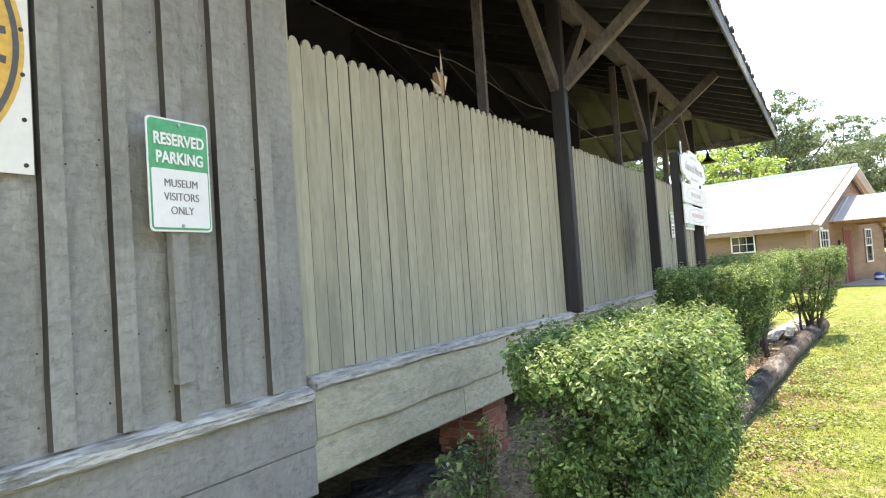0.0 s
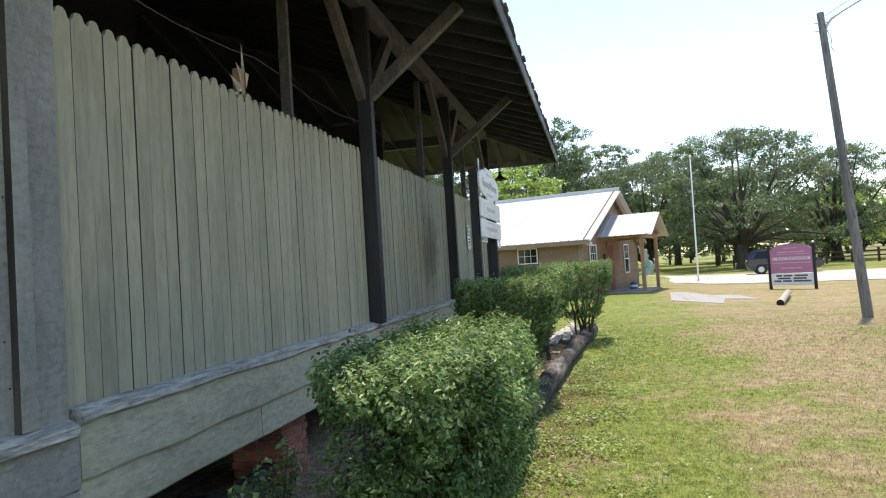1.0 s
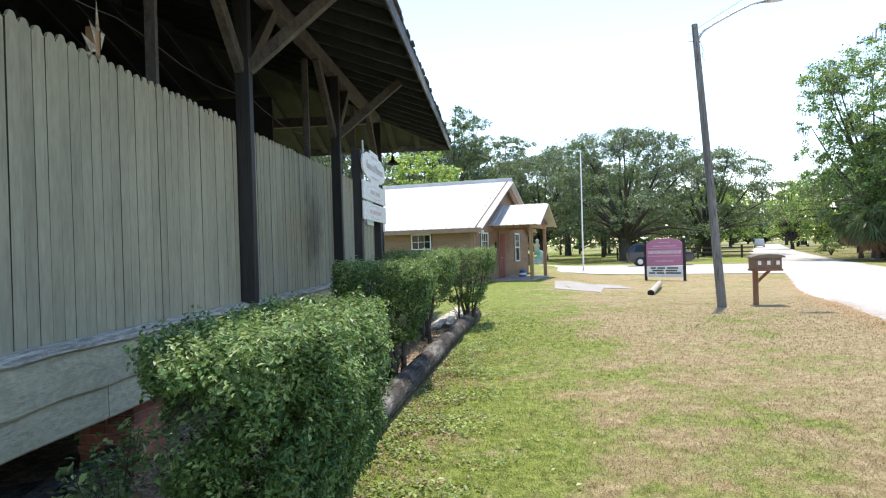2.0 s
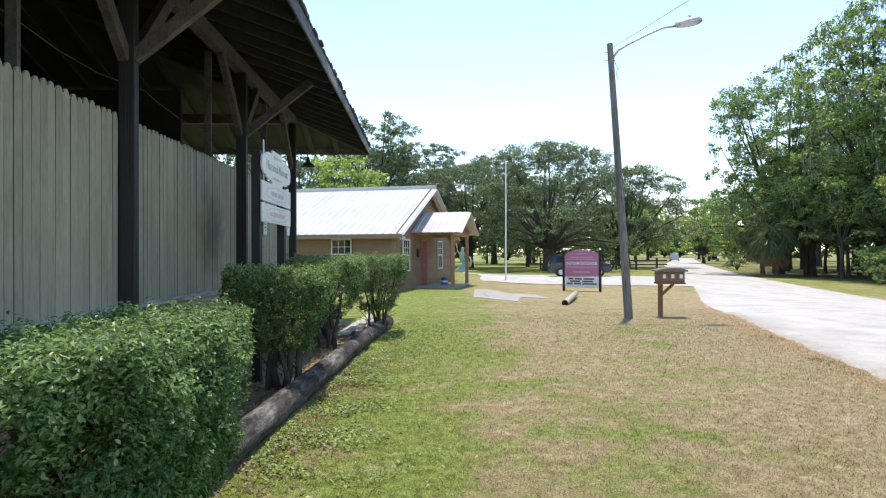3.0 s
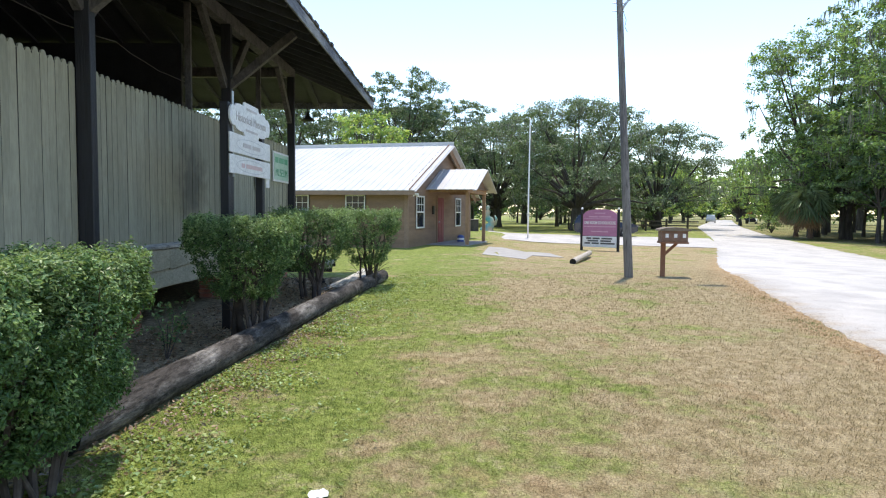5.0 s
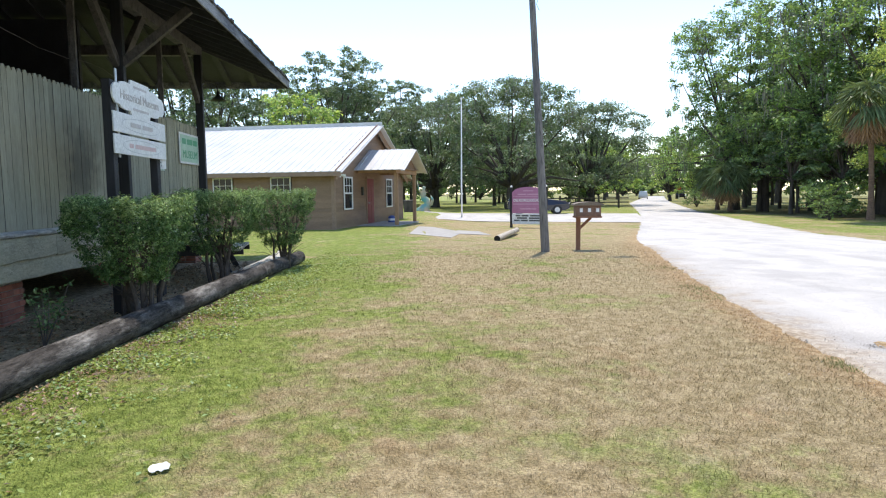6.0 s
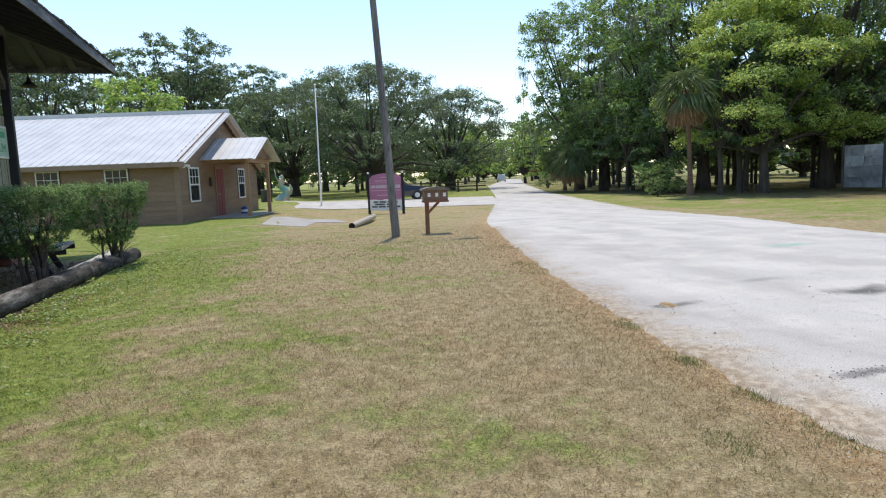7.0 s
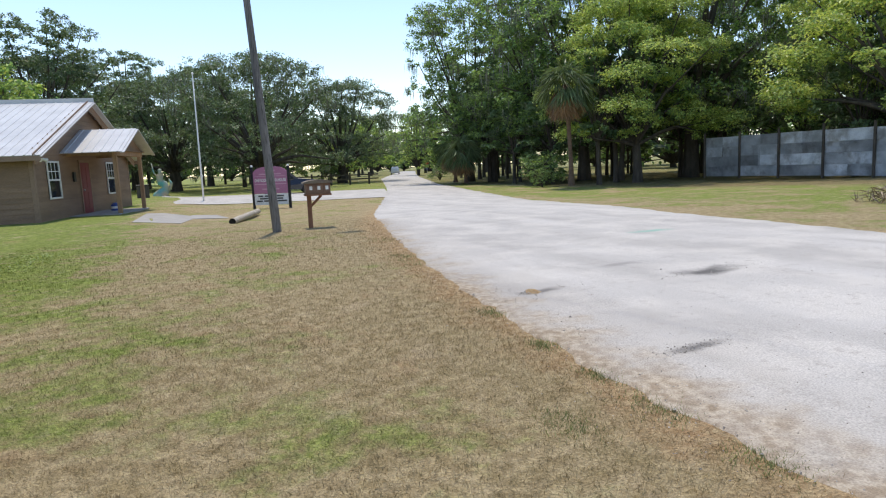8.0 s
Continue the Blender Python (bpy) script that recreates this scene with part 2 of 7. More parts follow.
def leaf_material(name, c1, c2, scale, island, trans=0.45):
    return material(name, c1, c2, scale, 0.42, 0.0, spec=0.35, island=island, world_space=True, translucent=trans, fine=3.0)
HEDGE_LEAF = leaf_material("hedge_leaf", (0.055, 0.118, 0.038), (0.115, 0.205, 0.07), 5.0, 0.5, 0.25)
# paler leaf colour; on the hedges it stands in for light on the leaves
HEDGE_PALE = leaf_material("hedge_pale_leaf", (0.15, 0.25, 0.098), (0.285, 0.39, 0.18), 6.0, 0.4, 0.3)
OAK_LEAF = leaf_material("oak_leaf", (0.125, 0.175, 0.105), (0.20, 0.255, 0.155), 0.35, 0.5, 0.3)
DARK_LEAF = leaf_material("dark_leaf", (0.085, 0.145, 0.065), (0.145, 0.215, 0.10), 0.35, 0.45, 0.3)
BRIGHT_LEAF = leaf_material("bright_leaf", (0.17, 0.29, 0.08), (0.26, 0.38, 0.125), 0.4, 0.4, 0.35)
LIME_LEAF = leaf_material("lime_leaf", (0.38, 0.47, 0.13), (0.50, 0.58, 0.20), 0.4, 0.35, 0.4)
MOSS = leaf_material("hanging_moss", (0.15, 0.155, 0.125), (0.22, 0.225, 0.18), 0.5, 0.3, 0.2)
PALM_LEAF = leaf_material("palm_leaf", (0.085, 0.125, 0.05), (0.15, 0.20, 0.085), 0.8, 0.4, 0.2)
DEAD_PALM = leaf_material("dead_palm_leaf", (0.25, 0.15, 0.085), (0.36, 0.235, 0.14), 0.8, 0.35, 0.2)
GRASS_GREEN = leaf_material("green_grass", (0.19, 0.255, 0.06), (0.30, 0.37, 0.11), 1.2, 0.35, 0.3)
TUFT_GREEN = leaf_material("weed_tuft", (0.15, 0.19, 0.075), (0.24, 0.275, 0.12), 1.2, 0.4, 0.25)
CAR_PAINT = material("dark_blue_car_paint", (0.012, 0.016, 0.03), (0.014, 0.018, 0.034), 3.0, 0.18, 0.0, spec=0.6)
WHITE_CAR = material("white_car_paint", (0.65, 0.65, 0.66), (0.68, 0.68, 0.69), 3.0, 0.2, 0.0)
RUBBER = material("black_rubber", (0.018, 0.018, 0.018), (0.025, 0.025, 0.025), 8.0, 0.8, 0.2)
BLACK_METAL = material("black_metal", (0.015, 0.015, 0.016), (0.022, 0.022, 0.023), 8.0, 0.45, 0.1)
STATUE = material("statue_paint", (0.10, 0.34, 0.32), (0.55, 0.38, 0.22), 1.3, 0.6, 0.1)
BLUE_TUB = material("blue_plastic", (0.04, 0.08, 0.30), (0.05, 0.10, 0.34), 6.0, 0.4, 0.0)
CORRUGATED = material("corrugated_sheet", (0.36, 0.38, 0.40), (0.58, 0.60, 0.63), 1.6, 0.6, 0.2, metal=0.0, stain=(0.17, 0.15, 0.135), stain_scale=1.4, stain_amount=0.65, vary=0.5)
DRY_BRUSH = leaf_material("dry_brush", (0.16, 0.125, 0.08), (0.28, 0.21, 0.14), 1.5, 0.4, 0.1)
STOP_RED = material("red_sign", (0.45, 0.03, 0.02), (0.5, 0.04, 0.03), 5.0, 0.5, 0.0)
PEBBLE = material("loose_stone", (0.26, 0.235, 0.21), (0.46, 0.425, 0.38), 4.0, 0.9, 0.2, island=0.45, world_space=True)


def glass(name, tint, rough=0.05):
    m = bpy.data.materials.new(name)
    m.use_nodes = True
    b = m.node_tree.nodes["Principled BSDF"]
    b.inputs["Base Color"].default_value = (*tint, 1)
    b.inputs["Roughness"].default_value = rough
    b.inputs["Specular IOR Level"].default_value = 0.16
    return m


WINDOW_GLASS = glass("dark_window_glass", (0.02, 0.025, 0.03))


def ground_material(blade=False):
    """Lawn: green near the planting bed, straw-dry in broad patches towards the road, with bare specks."""
    m = bpy.data.materials.new("grass_blade" if blade else "lawn")
    m.use_nodes = True
    nt = m.node_tree
    n, link = nt.nodes, nt.links.new
    b = n["Principled BSDF"]
    b.inputs["Roughness"].default_value = 0.95
    b.inputs["Specular IOR Level"].default_value = 0.15
    pos = n.new("ShaderNodeNewGeometry").outputs["Position"]
    sep = n.new("ShaderNodeSeparateXYZ")
    link(pos, sep.inputs[0])

    def noise_tex(scale, detail=5.0, rough=0.6):
        t = n.new("ShaderNodeTexNoise")
        t.inputs["Scale"].default_value, t.inputs["Detail"].default_value, t.inputs["Roughness"].default_value = scale, detail, rough
        link(pos, t.inputs["Vector"])
        return t.outputs["Fac"]

    def math_node(op, a, c):
        t = n.new("ShaderNodeMath")
        t.operation = op
        for i, v in enumerate((a, c)):
            if isinstance(v, (int, float)):
                t.inputs[i].default_value = v
            else:
                link(v, t.inputs[i])
        return t.outputs[0]

    def remap(v, a, c, lo=0.0, hi=1.0):
        t = n.new("ShaderNodeMapRange")
        t.interpolation_type = "SMOOTHSTEP"
        for key, value in (("From Min", a), ("From Max", c), ("To Min", lo), ("To Max", hi)):
            t.inputs[key].default_value = value
        link(v, t.inputs["Value"])
        return t.outputs[0]

    def mix(f, a, c):
        t = n.new("ShaderNodeMix")
        t.data_type = "RGBA"
        link(f, t.inputs["Factor"])
        for key, v in (("A", a), ("B", c)):
            if isinstance(v, tuple):
                t.inputs[key].default_value = (*v, 1)
            else:
                link(v, t.inputs[key])
        return t.outputs["Result"]

    # distance from the road's edge and from the bed, patchy
    edge_x = math_node("ADD", math_node("MULTIPLY", math_node("MULTIPLY", sep.outputs["Y"], sep.outputs["Y"]), 0.0085), math_node("ADD", math_node("MULTIPLY", sep.outputs["Y"], 0.07), 4.78))
    gap = math_node("ADD", math_node("SUBTRACT", edge_x, sep.outputs["X"]), math_node("MULTIPLY", noise_tex(2.2, 6.0, 0.65), 1.3))
    roadside = math_node("MULTIPLY", remap(gap, 0.8, 2.6, 0.16, 0.0), remap(sep.outputs["X"], 11.0, 12.5, 1.0, 0.0))
    lush = remap(math_node("SUBTRACT", sep.outputs["X"], math_node("MULTIPLY", sep.outputs["Y"], 0.06)), -0.9, 2.5, 1.0, 0.0)
    right = remap(sep.outputs["X"], 14.5, 19.0, 0.0, 0.55)
    far = remap(sep.outputs["Y"], 33.0, 46.0, 0.0, 0.75)
    lush = math_node("MAXIMUM", math_node("MAXIMUM", lush, right), far)
    blotch = math_node("ADD", math_node("MULTIPLY", noise_tex(0.6, 5.0, 0.62), 1.05), math_node("MULTIPLY", noise_tex(1.7, 6.0, 0.66), 1.0))
    blotch = math_node("ADD", blotch, math_node("MULTIPLY", noise_tex(7.0, 6.0, 0.75), 0.45))
    patch = math_node("ADD", math_node("SUBTRACT", blotch, 0.65), math_node("SUBTRACT", math_node("MULTIPLY", lush, 0.31), roadside))
    green = remap(patch, 0.57, 0.84, 0.12, 0.97)
    dry = mix(remap(noise_tex(7.0), 0.35, 0.65), (0.325, 0.24, 0.138), (0.485, 0.375, 0.235))
    lawn = mix(remap(noise_tex(9.0), 0.35, 0.65), (0.15, 0.20, 0.04), (0.27, 0.325, 0.078))
    col = mix(green, dry, lawn)
    bare = remap(noise_tex(1.7, 8.0, 0.75), 0.53, 0.70, 0.0, 0.7)
    col = mix(bare, col, (0.52, 0.41, 0.275))
    # reddish thatch drifts
    rust = remap(noise_tex(0.9, 8.0, 0.72), 0.55, 0.70, 0.0, 0.55)
    col = mix(rust, col, (0.40, 0.265, 0.15))
    # leaf litter and soil in the planting bed under the building
    bed = remap(math_node("SUBTRACT", sep.outputs["X"], math_node("MULTIPLY", sep.outputs["Y"], 0.075)), -1.25, -1.1, 1.0, 0.0)
    inbed = math_node("MULTIPLY", bed, math_node("MULTIPLY", remap(sep.outputs["Y"], 13.3, 13.8, 1.0, 0.0), remap(sep.outputs["X"], -14.0, -13.0, 0.0, 1.0)))
    soil = mix(remap(noise_tex(14.0), 0.4, 0.62), (0.25, 0.20, 0.125), (0.45, 0.36, 0.24))
    col = mix(inbed, col, soil)
    # shaded woodland floor: leaf litter
    woods = remap(sep.outputs["X"], 24.0, 27.0, 0.0, 0.75)
    col = mix(math_node("MULTIPLY", woods, remap(sep.outputs["Y"], 14.0, 70.0, 1.0, 0.6)), col, mix(remap(noise_tex(3.0), 0.4, 0.6), (0.16, 0.115, 0.07), (0.26, 0.20, 0.12)))
    # scorched thatch and dirt along the road
    thatch = math_node("MULTIPLY", remap(gap, 0.55, 1.25, 0.85, 0.0), remap(sep.outputs["X"], 11.0, 12.5, 1.0, 0.0))
    col = mix(thatch, col, mix(remap(noise_tex(11.0), 0.4, 0.6), (0.34, 0.215, 0.11), (0.48, 0.35, 0.20)))
    speck = noise_tex(55.0, 3.0)
    hsv = n.new("ShaderNodeHueSaturation")
    link(col, hsv.inputs["Color"])
    if blade:
        link(remap(n.new("ShaderNodeNewGeometry").outputs["Random Per Island"], 0.0, 1.0, 0.72, 1.42), hsv.inputs["Value"])
        link(hsv.outputs[0], b.inputs["Base Color"])
        return m
    link(remap(math_node("ADD", math_node("MULTIPLY", speck, 0.6), math_node("MULTIPLY", noise_tex(16.0, 4.0), 0.4)), 0.36, 0.64, 0.74, 1.26), hsv.inputs["Value"])
    link(hsv.outputs[0], b.inputs["Base Color"])
    bp = n.new("ShaderNodeBump")
    bp.inputs["Strength"].default_value, bp.inputs["Distance"].default_value = 1.0, 0.04
    link(speck, bp.inputs["Height"])
    link(bp.outputs[0], b.inputs["Normal"])
    return m


def road_material():
    """Old limestone-coloured asphalt, bleached, with worn patches, sand and cracks."""
    m = bpy.data.materials.new("bleached_road")
    m.use_nodes = True
    nt = m.node_tree
    n, link = nt.nodes, nt.links.new
    b = n["Principled BSDF"]
    b.inputs["Roughness"].default_value = 0.92
    b.inputs["Specular IOR Level"].default_value = 0.2
    pos = n.new("ShaderNodeNewGeometry").outputs["Position"]

    def noise_tex(scale, detail, vec=None):
        t = n.new("ShaderNodeTexNoise")
        t.inputs["Scale"].default_value, t.inputs["Detail"].default_value = scale, detail
        link(vec or pos, t.inputs["Vector"])
        return t.outputs["Fac"]

    def ramp(v, lo, hi, c1, c2):
        t = n.new("ShaderNodeValToRGB")
        t.color_ramp.elements[0].position, t.color_ramp.elements[1].position = lo, hi
        t.color_ramp.elements[0].color, t.color_ramp.elements[1].color = (*c1, 1), (*c2, 1)
        link(v, t.inputs[0])
        return t.outputs[0]

    def mix(f, a, c):
        t = n.new("ShaderNodeMix")
        t.data_type = "RGBA"
        link(f, t.inputs["Factor"])
        link(a, t.inputs["A"])
        if isinstance(c, tuple):
            t.inputs["B"].default_value = (*c, 1)
        else:
            link(c, t.inputs["B"])
        return t.outputs["Result"]

    mp = n.new("ShaderNodeMapping")
    mp.inputs["Scale"].default_value = (1.0, 0.22, 1.0)
    mp.inputs["Rotation"].default_value = (0, 0, radians(18))
    link(pos, mp.inputs["Vector"])
    col = ramp(noise_tex(0.8, 6.0, mp.outputs[0]), 0.35, 0.65, (0.405, 0.385, 0.358), (0.50, 0.48, 0.45))
    worn = ramp(noise_tex(2.2, 8.0, mp.outputs[0]), 0.52, 0.66, (0, 0, 0), (0.5, 0.5, 0.5))
    col = mix(worn, col, (0.36, 0.34, 0.315))
    sandy = ramp(noise_tex(1.1, 7.0), 0.45, 0.62, (0, 0, 0), (0.6, 0.6, 0.6))
    col = mix(sandy, col, (0.56, 0.53, 0.485))
    chips = ramp(noise_tex(9.0, 6.0), 0.60, 0.68, (0, 0, 0), (0.45, 0.45, 0.45))
    col = mix(chips, col, (0.36, 0.33, 0.30))
    # earth and thatch washed over the lawn-side edge
    sep = n.new("ShaderNodeSeparateXYZ")
    link(pos, sep.inputs[0])

    def sum_up(op, a, c, d=0.0):
        t = n.new("ShaderNodeMath")
        t.operation = op
        for i, v in enumerate((a, c, d)):
            if isinstance(v, (int, float)):
                t.inputs[i].default_value = v
            else:
                link(v, t.inputs[i])
        return t.outputs[0]

    line = sum_up("MULTIPLY_ADD", sep.outputs["Y"], sum_up("MULTIPLY_ADD", sep.outputs["Y"], 0.0085, 0.07), 4.78)
    inset = sum_up("MULTIPLY_ADD", noise_tex(2.4, 8.0), 1.5, sum_up("SUBTRACT", sep.outputs["X"], line))
    inset = sum_up("ADD", inset, sum_up("MAXIMUM", sum_up("MULTIPLY_ADD", sep.outputs["Y"], 3.0, -48.0), 0.0))
    dirt = ramp(sum_up("MULTIPLY", inset, 0.5), 0.36, 0.66, (0.95, 0.95, 0.95), (0, 0, 0))
    wide = ramp(sum_up("MULTIPLY", inset, 0.4), 0.3, 0.85, (0.5, 0.5, 0.5), (0, 0, 0))
    col = mix(wide, col, (0.36, 0.325, 0.28))
    col = mix(dirt, col, ramp(noise_tex(14.0, 5.0), 0.4, 0.6, (0.30, 0.235, 0.165), (0.46, 0.39, 0.30)))
    vor = n.new("ShaderNodeTexVoronoi")
    vor.feature = "DISTANCE_TO_EDGE"
    vor.inputs["Scale"].default_value = 0.55
    warp = n.new("ShaderNodeVectorMath")
    warp.operation = "MULTIPLY_ADD"
    nz = n.new("ShaderNodeTexNoise")
    nz.inputs["Scale"].default_value, nz.inputs["Detail"].default_value = 1.5, 6.0
    link(pos, nz.inputs["Vector"])
    link(nz.outputs["Color"], warp.inputs[0])
    warp.inputs[1].default_value = (1.2, 1.2, 1.2)
    link(pos, warp.inputs[2])
    link(warp.outputs[0], vor.inputs["Vector"])
    crack = ramp(vor.outputs["Distance"], 0.004, 0.016, (0.10, 0.10, 0.10), (0, 0, 0))
    gate = ramp(noise_tex(0.5, 3.0), 0.52, 0.62, (0, 0, 0), (1, 1, 1))
    mul = n.new("ShaderNodeMix")
    mul.data_type, mul.blend_type = "RGBA", "MULTIPLY"
    mul.inputs["Factor"].default_value = 1.0
    link(crack, mul.inputs["A"])
    link(gate, mul.inputs["B"])
    col = mix(mul.outputs["Result"], col, (0.20, 0.185, 0.17))
    grit = noise_tex(90.0, 2.0)
    hsv = n.new("ShaderNodeHueSaturation")
    link(col, hsv.inputs["Color"])
    mr = n.new("ShaderNodeMapRange")
    mr.inputs["To Min"].default_value, mr.inputs["To Max"].default_value = 0.5, 1.5
    link(grit, mr.inputs["Value"])
    link(mr.outputs[0], hsv.inputs["Value"])
    link(hsv.outputs[0], b.inputs["Base Color"])
    bp = n.new("ShaderNodeBump")
    bp.inputs["Strength"].default_value, bp.inputs["Distance"].default_value = 0.5, 0.01
    link(grit, bp.inputs["Height"])
    link(bp.outputs[0], b.inputs["Normal"])
    return m


LAWN, BLADES, ROAD = ground_material(), ground_material(True), road_material()
for spot, size, shade, much in (((8.2, 4.82, 0), (0.72, 0.30, 1), (0.10, 0.095, 0.09), 0.92), ((6.16, 5.13, 0), (0.34, 0.15, 1), (0.15, 0.14, 0.13), 0.9), ((5.84, 2.80, 0), (0.40, 0.11, 1), (0.17, 0.16, 0.15), 0.9), ((7.74, 5.7, 0), (0.55, 0.16, 1), (0.26, 0.25, 0.235), 0.7),
                                ((10.45, 8.05, 0), (0.75, 0.24, 1), (0.24, 0.41, 0.34), 0.9), ((9.0, 8.0, 0), (0.6, 0.2, 1), (0.36, 0.34, 0.31), 0.5), ((9.5, 12.0, 0), (1.6, 0.5, 1), (0.38, 0.36, 0.33), 0.5)):
    add_mildew(ROAD, spot, size, shade, much)

rng = np.random.default_rng(7)
rnd = random.Random(5)


# ---- mesh helpers ----
def mesh_from(name, verts, faces, mat, smooth=False, mats=None, index=None):
    """A mesh from arrays: faces all of one size."""
    verts, faces = np.asarray(verts, dtype=np.float32), np.asarray(faces, dtype=np.int32)
    me = bpy.data.meshes.new(name)
    me.vertices.add(len(verts))
    me.vertices.foreach_set("co", verts.ravel())
    k = faces.shape[1]
    me.loops.add(faces.size)
    me.loops.foreach_set("vertex_index", faces.ravel())
    me.polygons.add(len(faces))
    me.polygons.foreach_set("loop_start", np.arange(0, faces.size, k, dtype=np.int32))
    me.polygons.foreach_set("loop_total", np.full(len(faces), k, dtype=np.int32))
    for mt in (mats or [mat]):
        me.materials.append(mt)
    if index is not None:
        me.polygons.foreach_set("material_index", np.asarray(index, dtype=np.int32))
    me.polygons.foreach_set("use_smooth", np.full(len(faces), smooth, dtype=bool))
    me.update(calc_edges=True)
    return me


def bm_mesh(name, bm, mat, smooth=False):
    bmesh.ops.recalc_face_normals(bm, faces=bm.faces)
    me = bpy.data.meshes.new(name)
    bm.to_mesh(me)
    bm.free()
    me.materials.append(mat)
    if smooth:
        me.polygons.foreach_set("use_smooth", np.full(len(me.polygons), True, dtype=bool))
    return me


def part(name, bm, mat, parent, label="", smooth=False, at=None):
    """One mesh object under a thing or a part, from a bmesh or a finished mesh."""
    me = bm_mesh(name, bm, mat, smooth) if isinstance(bm, bmesh.types.BMesh) else bm
    ob = new(name, me)
    if parent is not None:
        ob.parent = parent
    if at is not None:
        ob.matrix_basis = at
    return tagged(ob, label)


def thing(name, label, category, at=None, group="", kind=""):
    ob = new(name)
    ob.empty_display_size = 0.1
    if at is not None:
        ob.matrix_basis = at
    return tagged(ob, label, category, group, kind)


def box(bm, lo, hi, bevel=0.0, m=None):
    lo, hi = Vector(lo), Vector(hi)
    r = bmesh.ops.create_cube(bm, size=1.0)
    vs = r["verts"]
    for v in vs:
        v.co = Vector(((v.co[i] + 0.5) * (hi[i] - lo[i]) + lo[i]) for i in range(3))
    if bevel:
        es = list({e for v in vs for e in v.link_edges})
        out = bmesh.ops.bevel(bm, geom=es, offset=bevel, segments=1, affect="EDGES", profile=0.5)
        vs = list({v for f in out["faces"] for v in f.verts} | {v for v in vs if v.is_valid})
    if m is not None:
        for v in vs:
            v.co = m @ v.co
    return vs


def box_bm(lo, hi, bevel=0.0):
    bm = bmesh.new()
    box(bm, lo, hi, bevel)
    return bm


def beam_bm(a, b, w, h, bevel=0.004, bm=None):
    """A squared timber from a to b, w wide and h deep."""
    bm = bm or bmesh.new()
    a, b = Vector(a), Vector(b)
    d = b - a
    q = d.to_track_quat("Z", "Y" if abs(d.normalized().y) < 0.9 else "X").to_matrix().to_4x4()
    box(bm, (-w / 2, -h / 2, 0), (w / 2, h / 2, d.length), bevel, Matrix.Translation(a) @ q)
    return bm


def tube(bm, pts, radii, sides=8, cap=True):
    """A round limb along points, tapering."""
    rings = []
    for i, p in enumerate(pts):
        p = Vector(p)
        d = (Vector(pts[min(i + 1, len(pts) - 1)]) - Vector(pts[max(i - 1, 0)])).normalized()
        u = d.orthogonal().normalized() if i == 0 else (u - d * u.dot(d)).normalized()
        w = d.cross(u)
        r = radii[i]
        rings.append([bm.verts.new(p + (u * math.cos(2 * math.pi * k / sides) + w * math.sin(2 * math.pi * k / sides)) * r) for k in range(sides)])
    for a, b in zip(rings, rings[1:]):
        for k in range(sides):
            bm.faces.new((a[k], a[(k + 1) % sides], b[(k + 1) % sides], b[k]))
    if cap:
        bm.faces.new(rings[0][::-1])
        bm.faces.new(rings[-1])
    return bm


def text_mesh(words, size, mat, depth=0.0015, align="CENTER", weight=0.0):
    cu = bpy.data.curves.new("lettering", "FONT")
    cu.body, cu.size, cu.extrude, cu.align_x, cu.align_y = words, size, depth, align, "CENTER"
    cu.offset = weight
    tmp = new("lettering_source", cu)
    bpy.context.view_layer.update()
    me = bpy.data.meshes.new_from_object(tmp.evaluated_get(bpy.context.evaluated_depsgraph_get()))
    bpy.data.objects.remove(tmp)
    me.materials.clear()
    me.materials.append(mat)
    return me


def smooth_step(a, b, v):
    t = np.clip((np.asarray(v, dtype=float) - a) / (b - a), 0, 1)
    return t * t * (3 - 2 * t)


def gz(x, y):
    """Height of the lawn: it falls a hand's width towards the far end and rises a little round the house."""
    return -0.22 * smooth_step(13, 23, y) * smooth_step(2.5, 6.5, x) + 0.10 * smooth_step(16, 22, y) * (1 - smooth_step(1.5, 4.5, x)) * (1 - smooth_step(38, 48, y))


# ---- ground and road ----
def build_ground():
    xs = np.concatenate([[-1500, -700, -300, -150, -90], np.arange(-60, -12, 3.0), np.arange(-12, 14, 0.35), np.arange(14, 60, 2.0), [70, 90, 150, 300, 700, 1500]])
    ys = np.concatenate([[-1500, -700, -300, -120, -60, -30, -15, -8], np.arange(-4, 16, 0.35), np.arange(16, 40, 1.0), np.arange(40, 120, 5.0), [150, 300, 700, 1500]])
    gx, gy = np.meshgrid(xs, ys)
    z = gz(gx, gy)
    near = (gy > -5) * (gy < 17) * (gx > -12) * (1 - smooth_step(3.2, 4.4, gx))
    z = z + near * 0.012 * (np.sin(gx * 1.7 + gy * 0.6) + np.sin(gy * 2.3 - gx * 1.1))
    v = np.stack([gx, gy, z], -1).reshape(-1, 3)
    w = len(xs)
    i = (np.arange(len(ys) - 1)[:, None] * w + np.arange(w - 1)[None, :]).ravel()
    f = np.stack([i, i + 1, i + w + 1, i + w], -1)
    ob = new("ground", mesh_from("ground", v, f, LAWN, True))
    tagged(ob, "patchy lawn, green by the bed and straw-dry elsewhere", "lawn", kind="structure")


